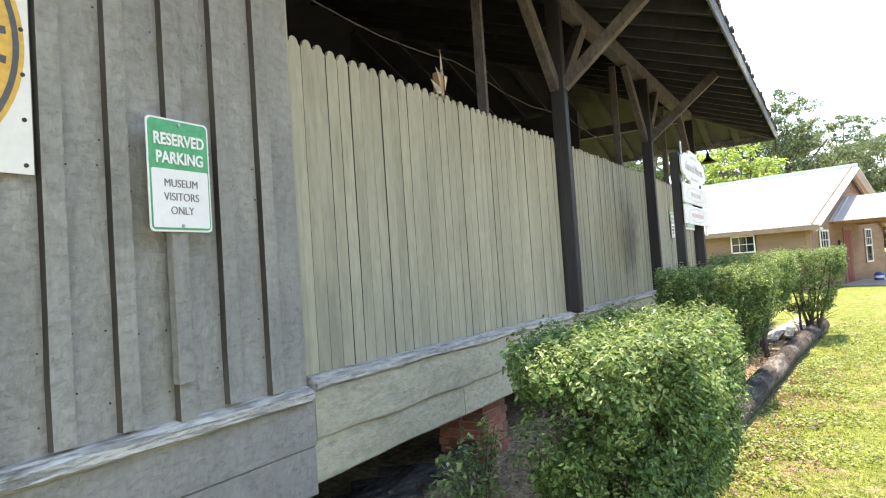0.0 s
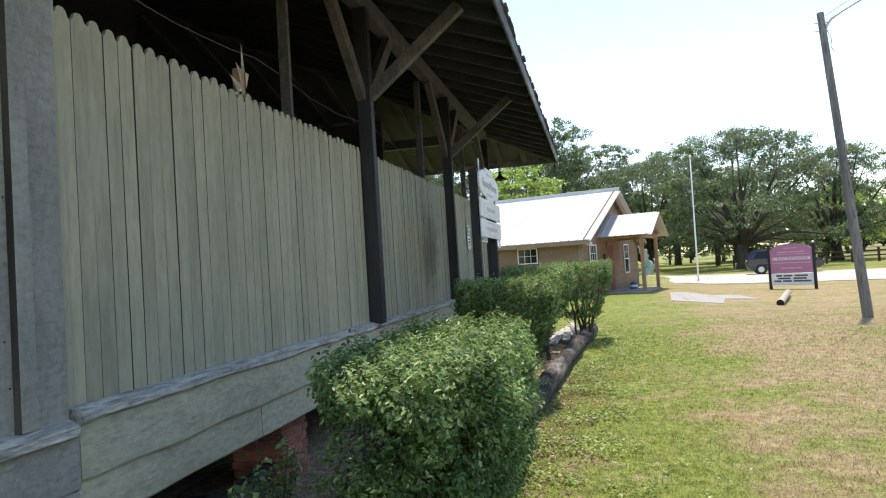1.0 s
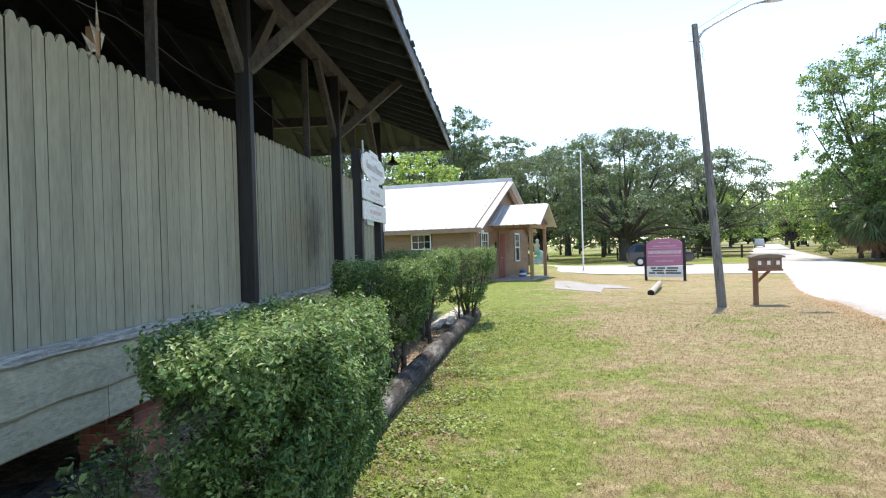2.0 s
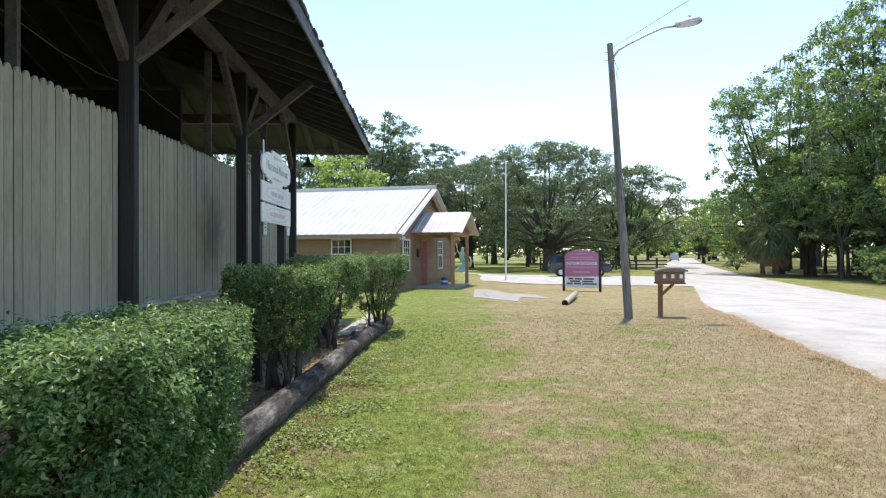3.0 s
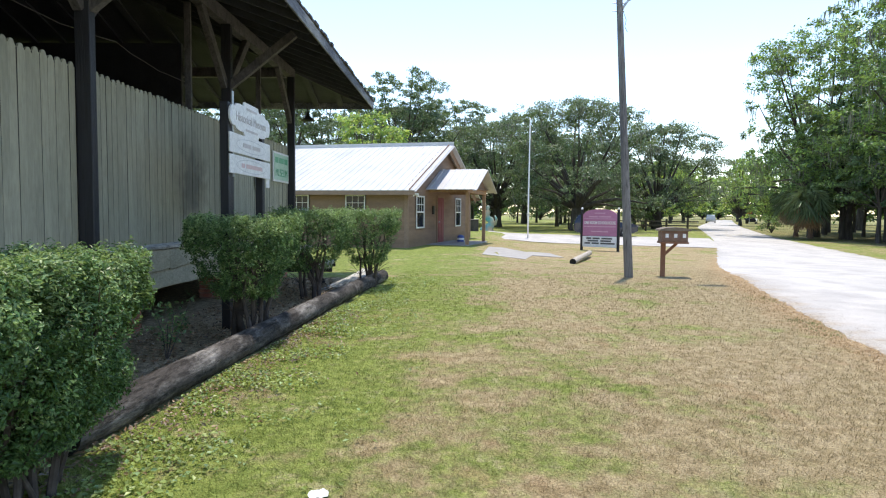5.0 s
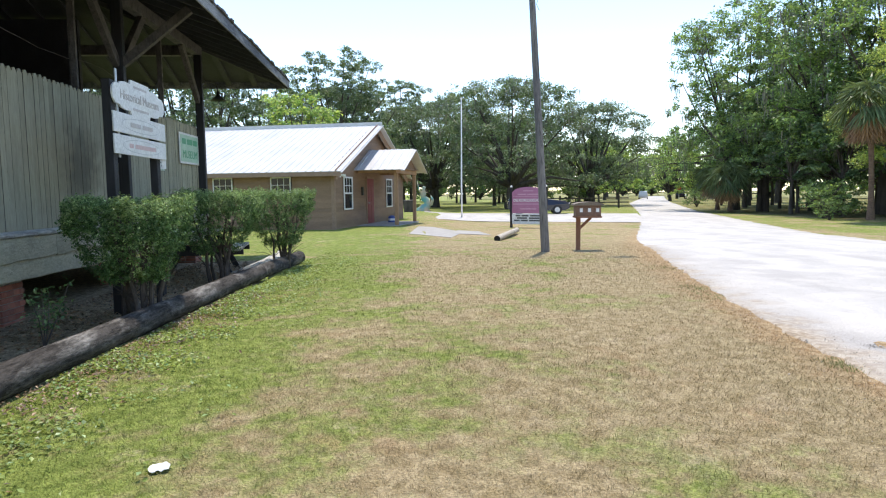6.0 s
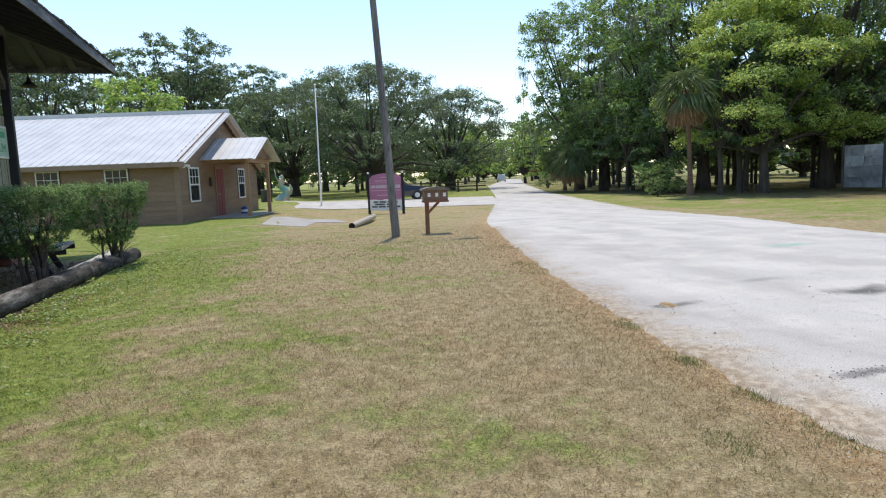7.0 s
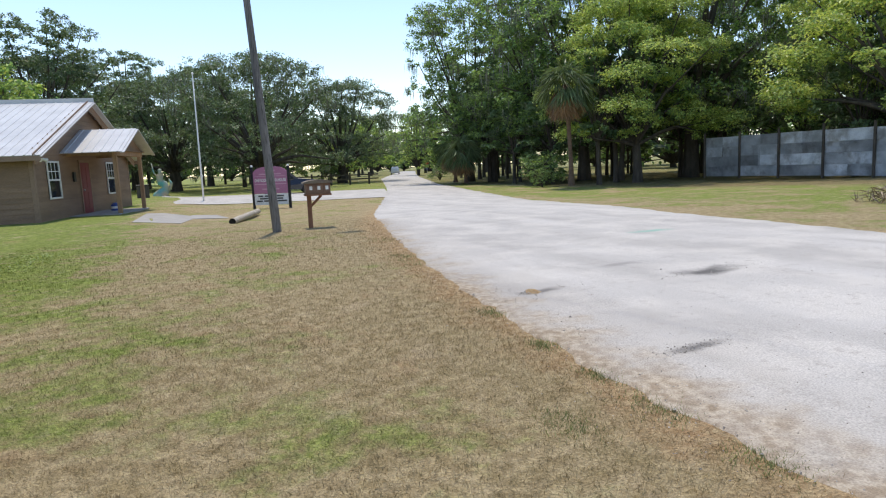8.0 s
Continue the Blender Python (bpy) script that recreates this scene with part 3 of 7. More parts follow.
LEFT_EDGE = ((-60, 4.3), (-5, 4.6), (1.3, 4.85), (3.0, 4.98), (5.0, 5.35), (8.0, 6.0), (10.3, 6.6), (12.5, 7.2), (17, 8.5), (21, 9.9), (30, 13.6), (44, 19.0), (85, 33.5), (132, 53.5), (200, 82.0))
RIGHT_EDGE = ((-60, 11.6), (-5, 12.3), (5.6, 12.9), (8.7, 13.3), (16, 14.9), (20.5, 16.4), (30, 19.3), (34, 20.6), (48, 25.2), (85, 39.5), (132, 59.0), (200, 88.0))


def edge_at(edge, y):
    return np.interp(y, [p[0] for p in edge], [p[1] for p in edge])


def build_road():
    ys = np.concatenate([np.arange(-60, -4, 4.0), np.arange(-4, 30, 0.16), np.arange(30, 60, 0.8), np.arange(60, 200, 5.0)])
    n = 22
    wob = np.array([0.05 * noise.noise(Vector((y * 0.9, 3.1, 0))) + 0.06 * noise.noise(Vector((y * 3.5, 7.7, 0))) + 0.10 * noise.noise(Vector((y * 9, 1.7, 0))) for y in ys])
    wob2 = np.array([0.16 * noise.noise(Vector((y * 0.8, 13.1, 0))) + 0.12 * noise.noise(Vector((y * 3.0, 17.7, 0))) for y in ys])
    l, r = edge_at(LEFT_EDGE, ys) + wob, edge_at(RIGHT_EDGE, ys) + wob2
    t = np.linspace(0, 1, n)
    t[1], t[-2] = 0.008, 0.992
    x = l[:, None] * (1 - t) + r[:, None] * t
    y = np.repeat(ys[:, None], n, 1)
    crown = 0.016 + 0.035 * np.sin(np.pi * t)
    crown[0] = crown[-1] = -0.04
    z = gz(x, y) + crown[None, :] + 0.006 * np.sin(x * 2.1 + y * 0.7)
    for px, py, pr, depth in ((8.2, 4.82, 0.55, 0.045), (6.16, 5.13, 0.35, 0.03), (7.4, 2.6, 0.4, 0.03)):
        d = np.hypot((x - px) * 1.6, y - py)
        z -= depth * np.exp(-(d / pr) ** 2)
    v = np.stack([x, y, z], -1).reshape(-1, 3)
    i = (np.arange(len(ys) - 1)[:, None] * n + np.arange(n - 1)[None, :]).ravel()
    f = np.stack([i, i + 1, i + n + 1, i + n], -1)
    ob = new("road", mesh_from("road", v, f, ROAD, True))
    tagged(ob, "bleached pale road with worn cracked patches", "road", kind="structure")
    # side street that meets it behind the signboard
    a, b, c, d = (Vector(p) for p in ((14.5, 31.2, 0), (18.8, 44.0, 0), (-30.0, 70.0, 0), (-36.0, 56.0, 0)))
    n2 = 40
    vs, fs = [], []
    for k in range(n2 + 1):
        s = k / n2
        for q, (p0, p1) in enumerate(((a, d), (b, c))):
            p = p0.lerp(p1, s)
            p.y += 0.25 * noise.noise(Vector((p.x * 0.6, q * 5.0, 0)))
            vs.append((p.x, p.y, float(gz(max(p.x, 4), p.y)) + 0.022))
    for k in range(n2):
        fs.append((2 * k, 2 * k + 1, 2 * k + 3, 2 * k + 2))
    ob = new("side_road", mesh_from("side_road", vs, fs, ROAD))
    tagged(ob, "pale side street crossing behind the purple signboard", "road", kind="structure")


build_ground()
build_road()


# ---- the depot: boarded end room, picket-closed platform, hipped roof ----
WX = -2.30            # face of the boarding
POSTS_Y = (6.215, 9.96, 13.75)
EAVE_X, EAVE_Z, END_Y, SLOPE = -0.84, 4.02, 16.1, 0.36


def build_batten_wall():
    wall = thing("wall_front", "grey-painted board-and-batten wall of the wooden depot", "wall", kind="structure")
    pitch, y_end = 0.245, 2.28
    board = bm_mesh("board", box_bm((-0.02, -pitch / 2 + 0.003, 0), (0, pitch / 2 - 0.003, 3.4), 0.003), GREY_PAINT)
    part("backing", box_bm((WX - 0.09, -7.0, 0.5), (WX - 0.024, y_end - 0.002, 4.45)), INNER_SHADE, wall)
    variants = []
    for k in range(3):
        bm = bmesh.new()
        n = 14
        off = [(0.004 * noise.noise(Vector((i * 0.5, k * 9.0, 1))), 0.004 * noise.noise(Vector((i * 0.6, k * 9.0, 5))), 0.003 * noise.noise(Vector((i * 0.7, k * 7.0, 8)))) for i in range(n + 1)]
        rows = []
        for i, (dl, dr, dx) in enumerate(off):
            z = 3.38 * i / n
            rows.append([bm.verts.new(p) for p in ((0.001, -0.041 + dl, z), (0.034 + dx, -0.038 + dl, z), (0.034 + dx, 0.038 + dr, z), (0.001, 0.041 + dr, z))])
        # left side face coloured near-black: the shadow line beside each batten
        for a, b in zip(rows, rows[1:]):
            for j in range(3):
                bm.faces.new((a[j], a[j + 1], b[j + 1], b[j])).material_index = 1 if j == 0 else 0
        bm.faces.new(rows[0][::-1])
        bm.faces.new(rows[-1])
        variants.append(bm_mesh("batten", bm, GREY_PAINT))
        variants[-1].materials.append(EDGE_SHADE_NAIL)
    y = 2.06
    k = 0
    while y > -6.8:
        part("batten", variants[k % 3], None, wall, at=pose(WX, y, 0.985 + 0.012 * math.sin(k * 2.3), 0, 0, 0))
        part("board", board, None, wall, at=pose(WX, y - pitch / 2, 0.975))
        y -= pitch
        k += 1
    part("corner_board", box_bm((WX - 0.05, 2.06, 0.975), (WX + 0.004, 2.28, 4.4), 0.005), GREY_PAINT, wall)
    part("corner_strip", box_bm((WX - 0.09, 2.282, 1.02), (WX - 0.012, 2.305, 4.4), 0.003), SAGE_PAINT, wall)
    bm = bmesh.new()
    for k in range(14):
        for z in (1.12, 1.35, 1.95, 2.05, 2.62, 3.2):
            for dy in (-0.19, -0.06):
                bmesh.ops.create_cone(bm, cap_ends=True, segments=6, radius1=0.0045, radius2=0.004, depth=0.003, matrix=pose(WX + 0.001, 2.06 - k * pitch + dy + rnd.uniform(-0.01, 0.01), z + rnd.uniform(-0.05, 0.05), 0, 90, 0))
    tagged(part("nail_head", bm, EDGE_SHADE_NAIL, wall), kind="stuff")
    # rounded, split water table and two skirting boards
    bm = bmesh.new()
    ys = np.arange(-7.0, 2.33, 0.09)
    rows = []
    for yy in ys:
        j = 0.010 * noise.noise(Vector((yy * 2.2, 0, 4))) + 0.008 * noise.noise(Vector((yy * 7, 0, 9)))
        prof = ((-0.02, 0.985), (0.03, 0.975 + j * 0.5), (0.065 + j, 0.955 + j), (0.068 + j, 0.915 + j), (0.03, 0.895 + j * 1.4), (-0.02, 0.895))
        rows.append([bm.verts.new((WX + a, yy, b)) for a, b in prof])
    for a, b in zip(rows, rows[1:]):
        for q in range(5):
            bm.faces.new((a[q], b[q], b[q + 1], a[q + 1]))
    bm.faces.new(rows[-1])
    bm.faces.new(rows[0][::-1])
    part("water_table", bm, LEDGE_WOOD, wall, "weathered pale timber ledge")
    part("skirt_board", box_bm((WX - 0.02, -7.0, 0.675), (WX + 0.022, 2.31, 0.90), 0.004), GREY_PAINT, wall)
    part("skirt_board", box_bm((WX - 0.022, -7.0, 0.43), (WX + 0.014, 2.308, 0.670), 0.004), GREY_PAINT, wall)


def wavy_board(y0, y1, z_lo, z_hi, x_in, x_out, seed, amp):
    """A skirting board with a waney lower edge."""
    bm = bmesh.new()
    n = int((y1 - y0) / 0.07)
    rows = []
    for i in range(n + 1):
        y = y0 + (y1 - y0) * i / n
        w = amp * (noise.noise(Vector((y * 1.1, seed, 0))) + 0.5 * noise.noise(Vector((y * 3.1, seed, 2))))
        rows.append([bm.verts.new(p) for p in ((x_in, y, z_hi), (x_out, y, z_hi), (x_out + 0.004, y, z_lo + w + 0.012), (x_out - 0.004, y, z_lo + w), (x_in, y, z_lo + w))])
    for a, b in zip(rows, rows[1:]):
        for q in range(5):
            bm.faces.new((a[q], b[q], b[(q + 1) % 5], a[(q + 1) % 5]))
    bm.faces.new(rows[0][::-1])
    bm.faces.new(rows[-1])
    return bm


def build_platform():
    base = thing("platform_base", "sage-painted skirting and weathered sill below the picket wall", "platform", kind="structure")
    bm = bmesh.new()
    rows = []
    for y in np.arange(2.31, 13.95, 0.08):
        j = 0.012 * noise.noise(Vector((y * 1.6, 3, 4))) + 0.008 * noise.noise(Vector((y * 6, 1, 9)))
        rows.append([bm.verts.new((WX + a, y, b)) for a, b in ((-0.10, 1.02), (-0.01, 1.015 + j * 0.4), (0.045 + j, 0.995 + j * 0.6), (0.05 + j, 0.965 + j), (0.02, 0.945 + j * 1.3), (-0.10, 0.945))])
    for a, b in zip(rows, rows[1:]):
        for q in range(6):
            bm.faces.new((a[q], b[q], b[(q + 1) % 6], a[(q + 1) % 6]))
    bm.faces.new(rows[-1])
    bm.faces.new(rows[0][::-1])
    part("sill", bm, LEDGE_WOOD, base, "weathered pale timber sill")
    for y0, y1, s in ((2.313, 7.9, 1.0), (7.905, 13.9, 5.0)):
        part("skirt_board", wavy_board(y0, y1, 0.69, 0.955, WX - 0.03, WX + 0.018, s, 0.035), SKIRT_PAINT, base)
    for y0, y1, s in ((2.313, 3.84, 11.0), (3.85, 9.2, 14.0), (9.205, 13.9, 17.0)):
        part("skirt_board", wavy_board(y0, y1, 0.475, 0.72, WX - 0.05, WX - 0.002, s, 0.012), SKIRT_PAINT, base)
    part("end_skirt", box_bm((-9.0, 13.86, 0.47), (WX - 0.06, 13.90, 0.95), 0.004), SKIRT_PAINT, base)
    part("deck", box_bm((-9.0, -7.0, 0.86), (WX - 0.11, 13.85, 0.97)), INNER_SHADE, base, "plank platform deck, coloured near-black for shade")
    for y in (4.5, 7.2, 10.3, 13.6):
        build_pier(y)


def build_pier(y):
    pier = thing("brick_pier", "short red brick pier under the wooden platform", "pier", pose(-2.62, y, 0), "brick piers")
    part("core", box_bm((-0.20, -0.19, -0.05), (0.20, 0.19, 0.475)), MORTAR, pier)
    stretcher = bm_mesh("brick", box_bm((-0.102, -0.045, -0.029), (0.102, 0.045, 0.029), 0.004), BRICK)
    for c in range(7):
        z = 0.0 + 0.068 * c
        for s in (-1, 1):
            for k in (-0.108, 0.108):
                shift = 0.05 if c % 2 else -0.05
                part("brick", stretcher, None, pier, at=pose(0.16 * s + 0.008 * s, k * 0.9 + shift * 0.2, z, 0, 0, 90))
                part("brick", stretcher, None, pier, at=pose(k + shift * 0.15, 0.155 * s + 0.006 * s, z))


def build_pickets():
    def picket(w, h):
        bm = bmesh.new()
        prof = [(-w / 2, 0)] + [(w / 2, 0), (w / 2, h - 0.045), (w / 2 - 0.013, h - 0.035), (w / 2 - 0.022, h - 0.012), (w * 0.12, h), (-w * 0.12, h), (-w / 2 + 0.022, h - 0.012), (-w / 2 + 0.013, h - 0.035), (-w / 2, h - 0.045)]
        front = [bm.verts.new((0.009, a, b)) for a, b in prof]
        back = [bm.verts.new((-0.009, a, b)) for a, b in prof]
        bm.faces.new(front)
        bm.faces.new(back[::-1])
        for i in range(len(prof)):
            j = (i + 1) % len(prof)
            # long sides coloured near-black, as the shade in the gaps between pickets
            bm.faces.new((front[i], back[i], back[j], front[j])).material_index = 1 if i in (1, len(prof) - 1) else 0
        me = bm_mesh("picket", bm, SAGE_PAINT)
        me.materials.append(EDGE_SHADE_NAIL)
        return me
    meshes = [picket(0.0965, 1.81), picket(0.0985, 1.80), picket(0.094, 1.815)]
    bays = ((2.33, 6.125), (6.255, 9.87), (10.0, 13.66))
    for y0, y1 in bays:
        panel = thing("picket_panel", "sage-painted dog-eared picket boards closing a depot bay", "fence panel", group="picket panels", kind="structure")
        n = round((y1 - y0) / 0.1005)
        for i in range(n):
            y = y0 + (y1 - y0) * (i + 0.5) / n
            part("picket", meshes[rnd.randrange(3)], None, panel, at=pose(WX - 0.058 + rnd.uniform(-0.002, 0.002), y, 1.012 + rnd.uniform(-0.008, 0.008), rnd.uniform(-0.22, 0.22), 0, rnd.uniform(-1.0, 1.0)))
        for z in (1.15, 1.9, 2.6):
            part("rail", box_bm((WX - 0.105, y0, z), (WX - 0.067, y1, z + 0.09)), INNER_SHADE, panel)
    end = thing("picket_panel", "sage-painted pickets across the platform's far end", "fence panel", group="picket panels", kind="structure")
    for i in range(60):
        part("picket", meshes[i % 3], None, end, at=pose(-2.45 - i * 0.1005, 13.8, 1.012, 0, 0, 90))


def prism(outline, x0, x1):
    """A slab between two x planes with the given outline in y and z."""
    bm = bmesh.new()
    a = [bm.verts.new((x0, y, z)) for y, z in outline]
    b = [bm.verts.new((x1, y, z)) for y, z in outline]
    bm.faces.new(a[::-1])
    bm.faces.new(b)
    for i in range(len(outline)):
        j = (i + 1) % len(outline)
        bm.faces.new((a[i], a[j], b[j], b[i]))
    return bm


def build_roof():
    for y in POSTS_Y:
        post = thing("depot_post", "black-painted square timber post with knee braces under the eave", "post", pose(WX + 0.02, y, 0), "depot posts")
        part("shaft", box_bm((-0.075, -0.075, 1.0), (0.075, 0.025, 4.30), 0.006), DARK_POST, post)
        part("knee_brace", beam_bm((-0.02, -0.06, 3.35), (-0.02, -0.98, 4.32), 0.09, 0.13), BRACE_WOOD, post)
        if y < 13:
            part("outer_strut", beam_bm((0.05, -0.025, 3.36), (1.06, -0.025, 4.16), 0.09, 0.12), BRACE_WOOD, post)
            part("knee_brace", beam_bm((-0.02, 0.06, 3.35), (-0.02, 0.98, 4.32), 0.09, 0.13), BRACE_WOOD, post)
    for y in (4.81, 8.98, 12.1):
        st = new("upright", bm_mesh("upright", box_bm((WX - 0.22, y - 0.022, 1.0), (WX - 0.13, y + 0.022, 4.32), 0.003), BRACE_WOOD))
        tagged(st, "thin unpainted upright behind the picket boards", "post", "uprights", "structure")
    roof = thing("depot_roof", "dark hipped shingle roof with deep open eaves", "roof", kind="structure")
    part("wall_plate", box_bm((WX - 0.09, -7.0, 4.30), (WX + 0.06, END_Y - 2.2, 4.50), 0.006), BRACE_WOOD, roof)
    part("end_plate", box_bm((-9.0, 13.70, 4.30), (WX - 0.095, 13.84, 4.50), 0.006), BRACE_WOOD, roof)
    ridge_x = -7.5
    rise = (EAVE_X - ridge_x) * SLOPE
    # deck slabs: long slope, hip end, back slope
    def slab(name, pts, mat, thick, lift):
        bm = bmesh.new()
        lo = [bm.verts.new((p[0], p[1], p[2] + lift)) for p in pts]
        hi = [bm.verts.new((p[0], p[1], p[2] + lift + thick)) for p in pts]
        bm.faces.new(lo)
        bm.faces.new(hi[::-1])
        for i in range(len(pts)):
            j = (i + 1) % len(pts)
            bm.faces.new((lo[i], lo[j], hi[j], hi[i]))
        part(name, bm, mat, roof)
    y_ridge = END_Y - (EAVE_X - ridge_x)
    far_x = 2 * ridge_x - EAVE_X
    zt = EAVE_Z + rise
    long_side = [(EAVE_X, -8.0, EAVE_Z), (EAVE_X, END_Y, EAVE_Z), (ridge_x, y_ridge, zt), (ridge_x, -8.0, zt)]
    hip = [(EAVE_X, END_Y, EAVE_Z), (far_x, END_Y, EAVE_Z), (ridge_x, y_ridge, zt)]
    back = [(far_x, END_Y, EAVE_Z), (far_x, -8.0, EAVE_Z), (ridge_x, -8.0, zt), (ridge_x, y_ridge, zt)]
    for pts in (long_side, hip, back):
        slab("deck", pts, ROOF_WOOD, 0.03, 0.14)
        slab("shingles", pts, SHINGLE, 0.035, 0.172)
    # rafters
    y = -7.6
    while y < END_Y - 0.3:
        x1 = max(ridge_x, EAVE_X - max(0.4, END_Y - y))
        x1 = ridge_x if y < y_ridge else EAVE_X - (END_Y - y)
        if EAVE_X - x1 > 0.5:
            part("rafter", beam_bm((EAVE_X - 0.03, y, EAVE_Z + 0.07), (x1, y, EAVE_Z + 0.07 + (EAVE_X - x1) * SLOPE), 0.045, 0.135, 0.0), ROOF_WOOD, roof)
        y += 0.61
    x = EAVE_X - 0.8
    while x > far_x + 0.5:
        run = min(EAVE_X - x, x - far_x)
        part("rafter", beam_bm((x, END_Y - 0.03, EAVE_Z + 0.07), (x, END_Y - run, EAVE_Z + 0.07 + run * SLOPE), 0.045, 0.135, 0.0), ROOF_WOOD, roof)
        x -= 0.61
    part("hip_rafter", beam_bm((EAVE_X - 0.02, END_Y - 0.02, EAVE_Z + 0.06), (ridge_x, y_ridge, zt + 0.06), 0.05, 0.16, 0.0), ROOF_WOOD, roof)
    part("fascia", box_bm((EAVE_X, -8.0, EAVE_Z - 0.01), (EAVE_X + 0.025, END_Y + 0.02, EAVE_Z + 0.16), 0.004), FASCIA, roof, "worn dark fascia board with flaking pale paint")
    part("fascia", box_bm((far_x, END_Y, EAVE_Z - 0.01), (EAVE_X - 0.002, END_Y + 0.025, EAVE_Z + 0.16), 0.004), FASCIA, roof)
    # ragged shingle edge over the fascia
    bm = bmesh.new()
    y = -3.0
    while y < END_Y:
        w = rnd.uniform(0.14, 0.26)
        out = rnd.uniform(0.03, 0.07)
        box(bm, (EAVE_X - 0.1, y, EAVE_Z + 0.165), (EAVE_X + out, y + w - 0.012, EAVE_Z + 0.165 + rnd.uniform(0.03, 0.045)))
        y += w
    tagged(part("shingle_edge", bm, SHINGLE, roof), kind="stuff")
    w = new("wall_back", bm_mesh("wall_back", box_bm((-9.2, -7.0, 0.0), (-9.0, 9.2, 5.95)), INNER_SHADE))
    tagged(w, "board back wall of the depot platform, coloured near-black for shade", "wall", kind="structure")
    # added piece that stops daylight leaking in under the hip
    w = new("wall_back_blocker", bm_mesh("wall_back_blocker", prism([(9.205, 0.0), (13.9, 0.0), (13.9, 4.75), (10.9, 5.85), (9.205, 5.85)], -9.2, -9.0), INNER_SHADE))
    tagged(w, "added wall blocking daylight behind the platform end", "wall", kind="structure")
    # also added, to keep the roof space dark from the far end
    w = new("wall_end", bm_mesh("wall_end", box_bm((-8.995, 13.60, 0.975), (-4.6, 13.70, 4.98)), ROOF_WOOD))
    tagged(w, "added boards blocking daylight at the platform's inner end", "wall", kind="structure")
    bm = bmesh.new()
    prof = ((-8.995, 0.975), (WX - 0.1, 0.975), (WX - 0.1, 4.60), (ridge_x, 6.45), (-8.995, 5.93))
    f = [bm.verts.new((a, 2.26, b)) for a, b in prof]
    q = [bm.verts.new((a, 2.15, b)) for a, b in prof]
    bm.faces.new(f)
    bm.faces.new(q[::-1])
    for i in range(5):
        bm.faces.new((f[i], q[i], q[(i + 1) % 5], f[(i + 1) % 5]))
    w = new("wall_partition", bm_mesh("wall_partition", bm, INNER_SHADE))
    tagged(w, "boarded partition inside the depot, coloured near-black for shade", "wall", kind="structure")
    w = new("wall_south", bm_mesh("wall_south", box_bm((-9.0, -7.1, 0.0), (WX - 0.1, -7.0, 4.45)), INNER_SHADE))
    tagged(w, "board end wall of the depot, coloured near-black for shade", "wall", kind="structure")


build_batten_wall()
build_platform()
build_roof()


# ---- foliage helpers ----
def leaf_arrays(points, normals, size, spread=0.6, fold=0.25, aspect=0.55, rounded=False):
    """Folded leaves: each a four-cornered blade of its own at a point, facing roughly along its normal."""
    n = len(points)
    nrm = normals + rng.normal(0, spread, (n, 3))
    nrm /= np.linalg.norm(nrm, axis=1, keepdims=True) + 1e-9
    ax = rng.normal(0, 1, (n, 3))
    ax -= nrm * (ax * nrm).sum(1, keepdims=True)
    ax /= np.linalg.norm(ax, axis=1, keepdims=True) + 1e-9
    side = np.cross(nrm, ax)
    s = (size * rng.uniform(0.65, 1.3, n))[:, None]
    a = points - ax * s * 0.5
    c = points + ax * s * 0.5
    up = nrm * s * fold * 0.5
    b = points + side * s * aspect * 0.5 + up
    d = points - side * s * aspect * 0.5 + up
    if rounded:
        # an oval blade with six corners, creased along its midrib
        e = side * s * aspect * 0.5 + up
        g = -side * s * aspect * 0.5 + up
        ring = [a, points - ax * s * 0.16 + e, points + ax * s * 0.20 + e * 0.86, c, points + ax * s * 0.20 + g * 0.86, points - ax * s * 0.16 + g]
        v = np.stack(ring, 1).reshape(-1, 3)
        k = np.arange(n, dtype=np.int32)[:, None] * 6
        f = np.concatenate([k + np.array([[0, 1, 2, 3]]), k + np.array([[0, 3, 4, 5]])], 1).reshape(-1, 4)
        return v, f
    v = np.stack([a, b, c, d], 1).reshape(-1, 3)
    f = np.arange(4 * n, dtype=np.int32).reshape(-1, 4)
    return v, f


def leaf_mesh(name, pts, nrm, size, mats, share=(), **kw):
    v, f = leaf_arrays(pts, nrm, size, **kw)
    index = None
    if len(mats) > 1:
        index = rng.choice(len(mats), len(f), p=share)
    return mesh_from(name, v, f, None, False, mats, index)


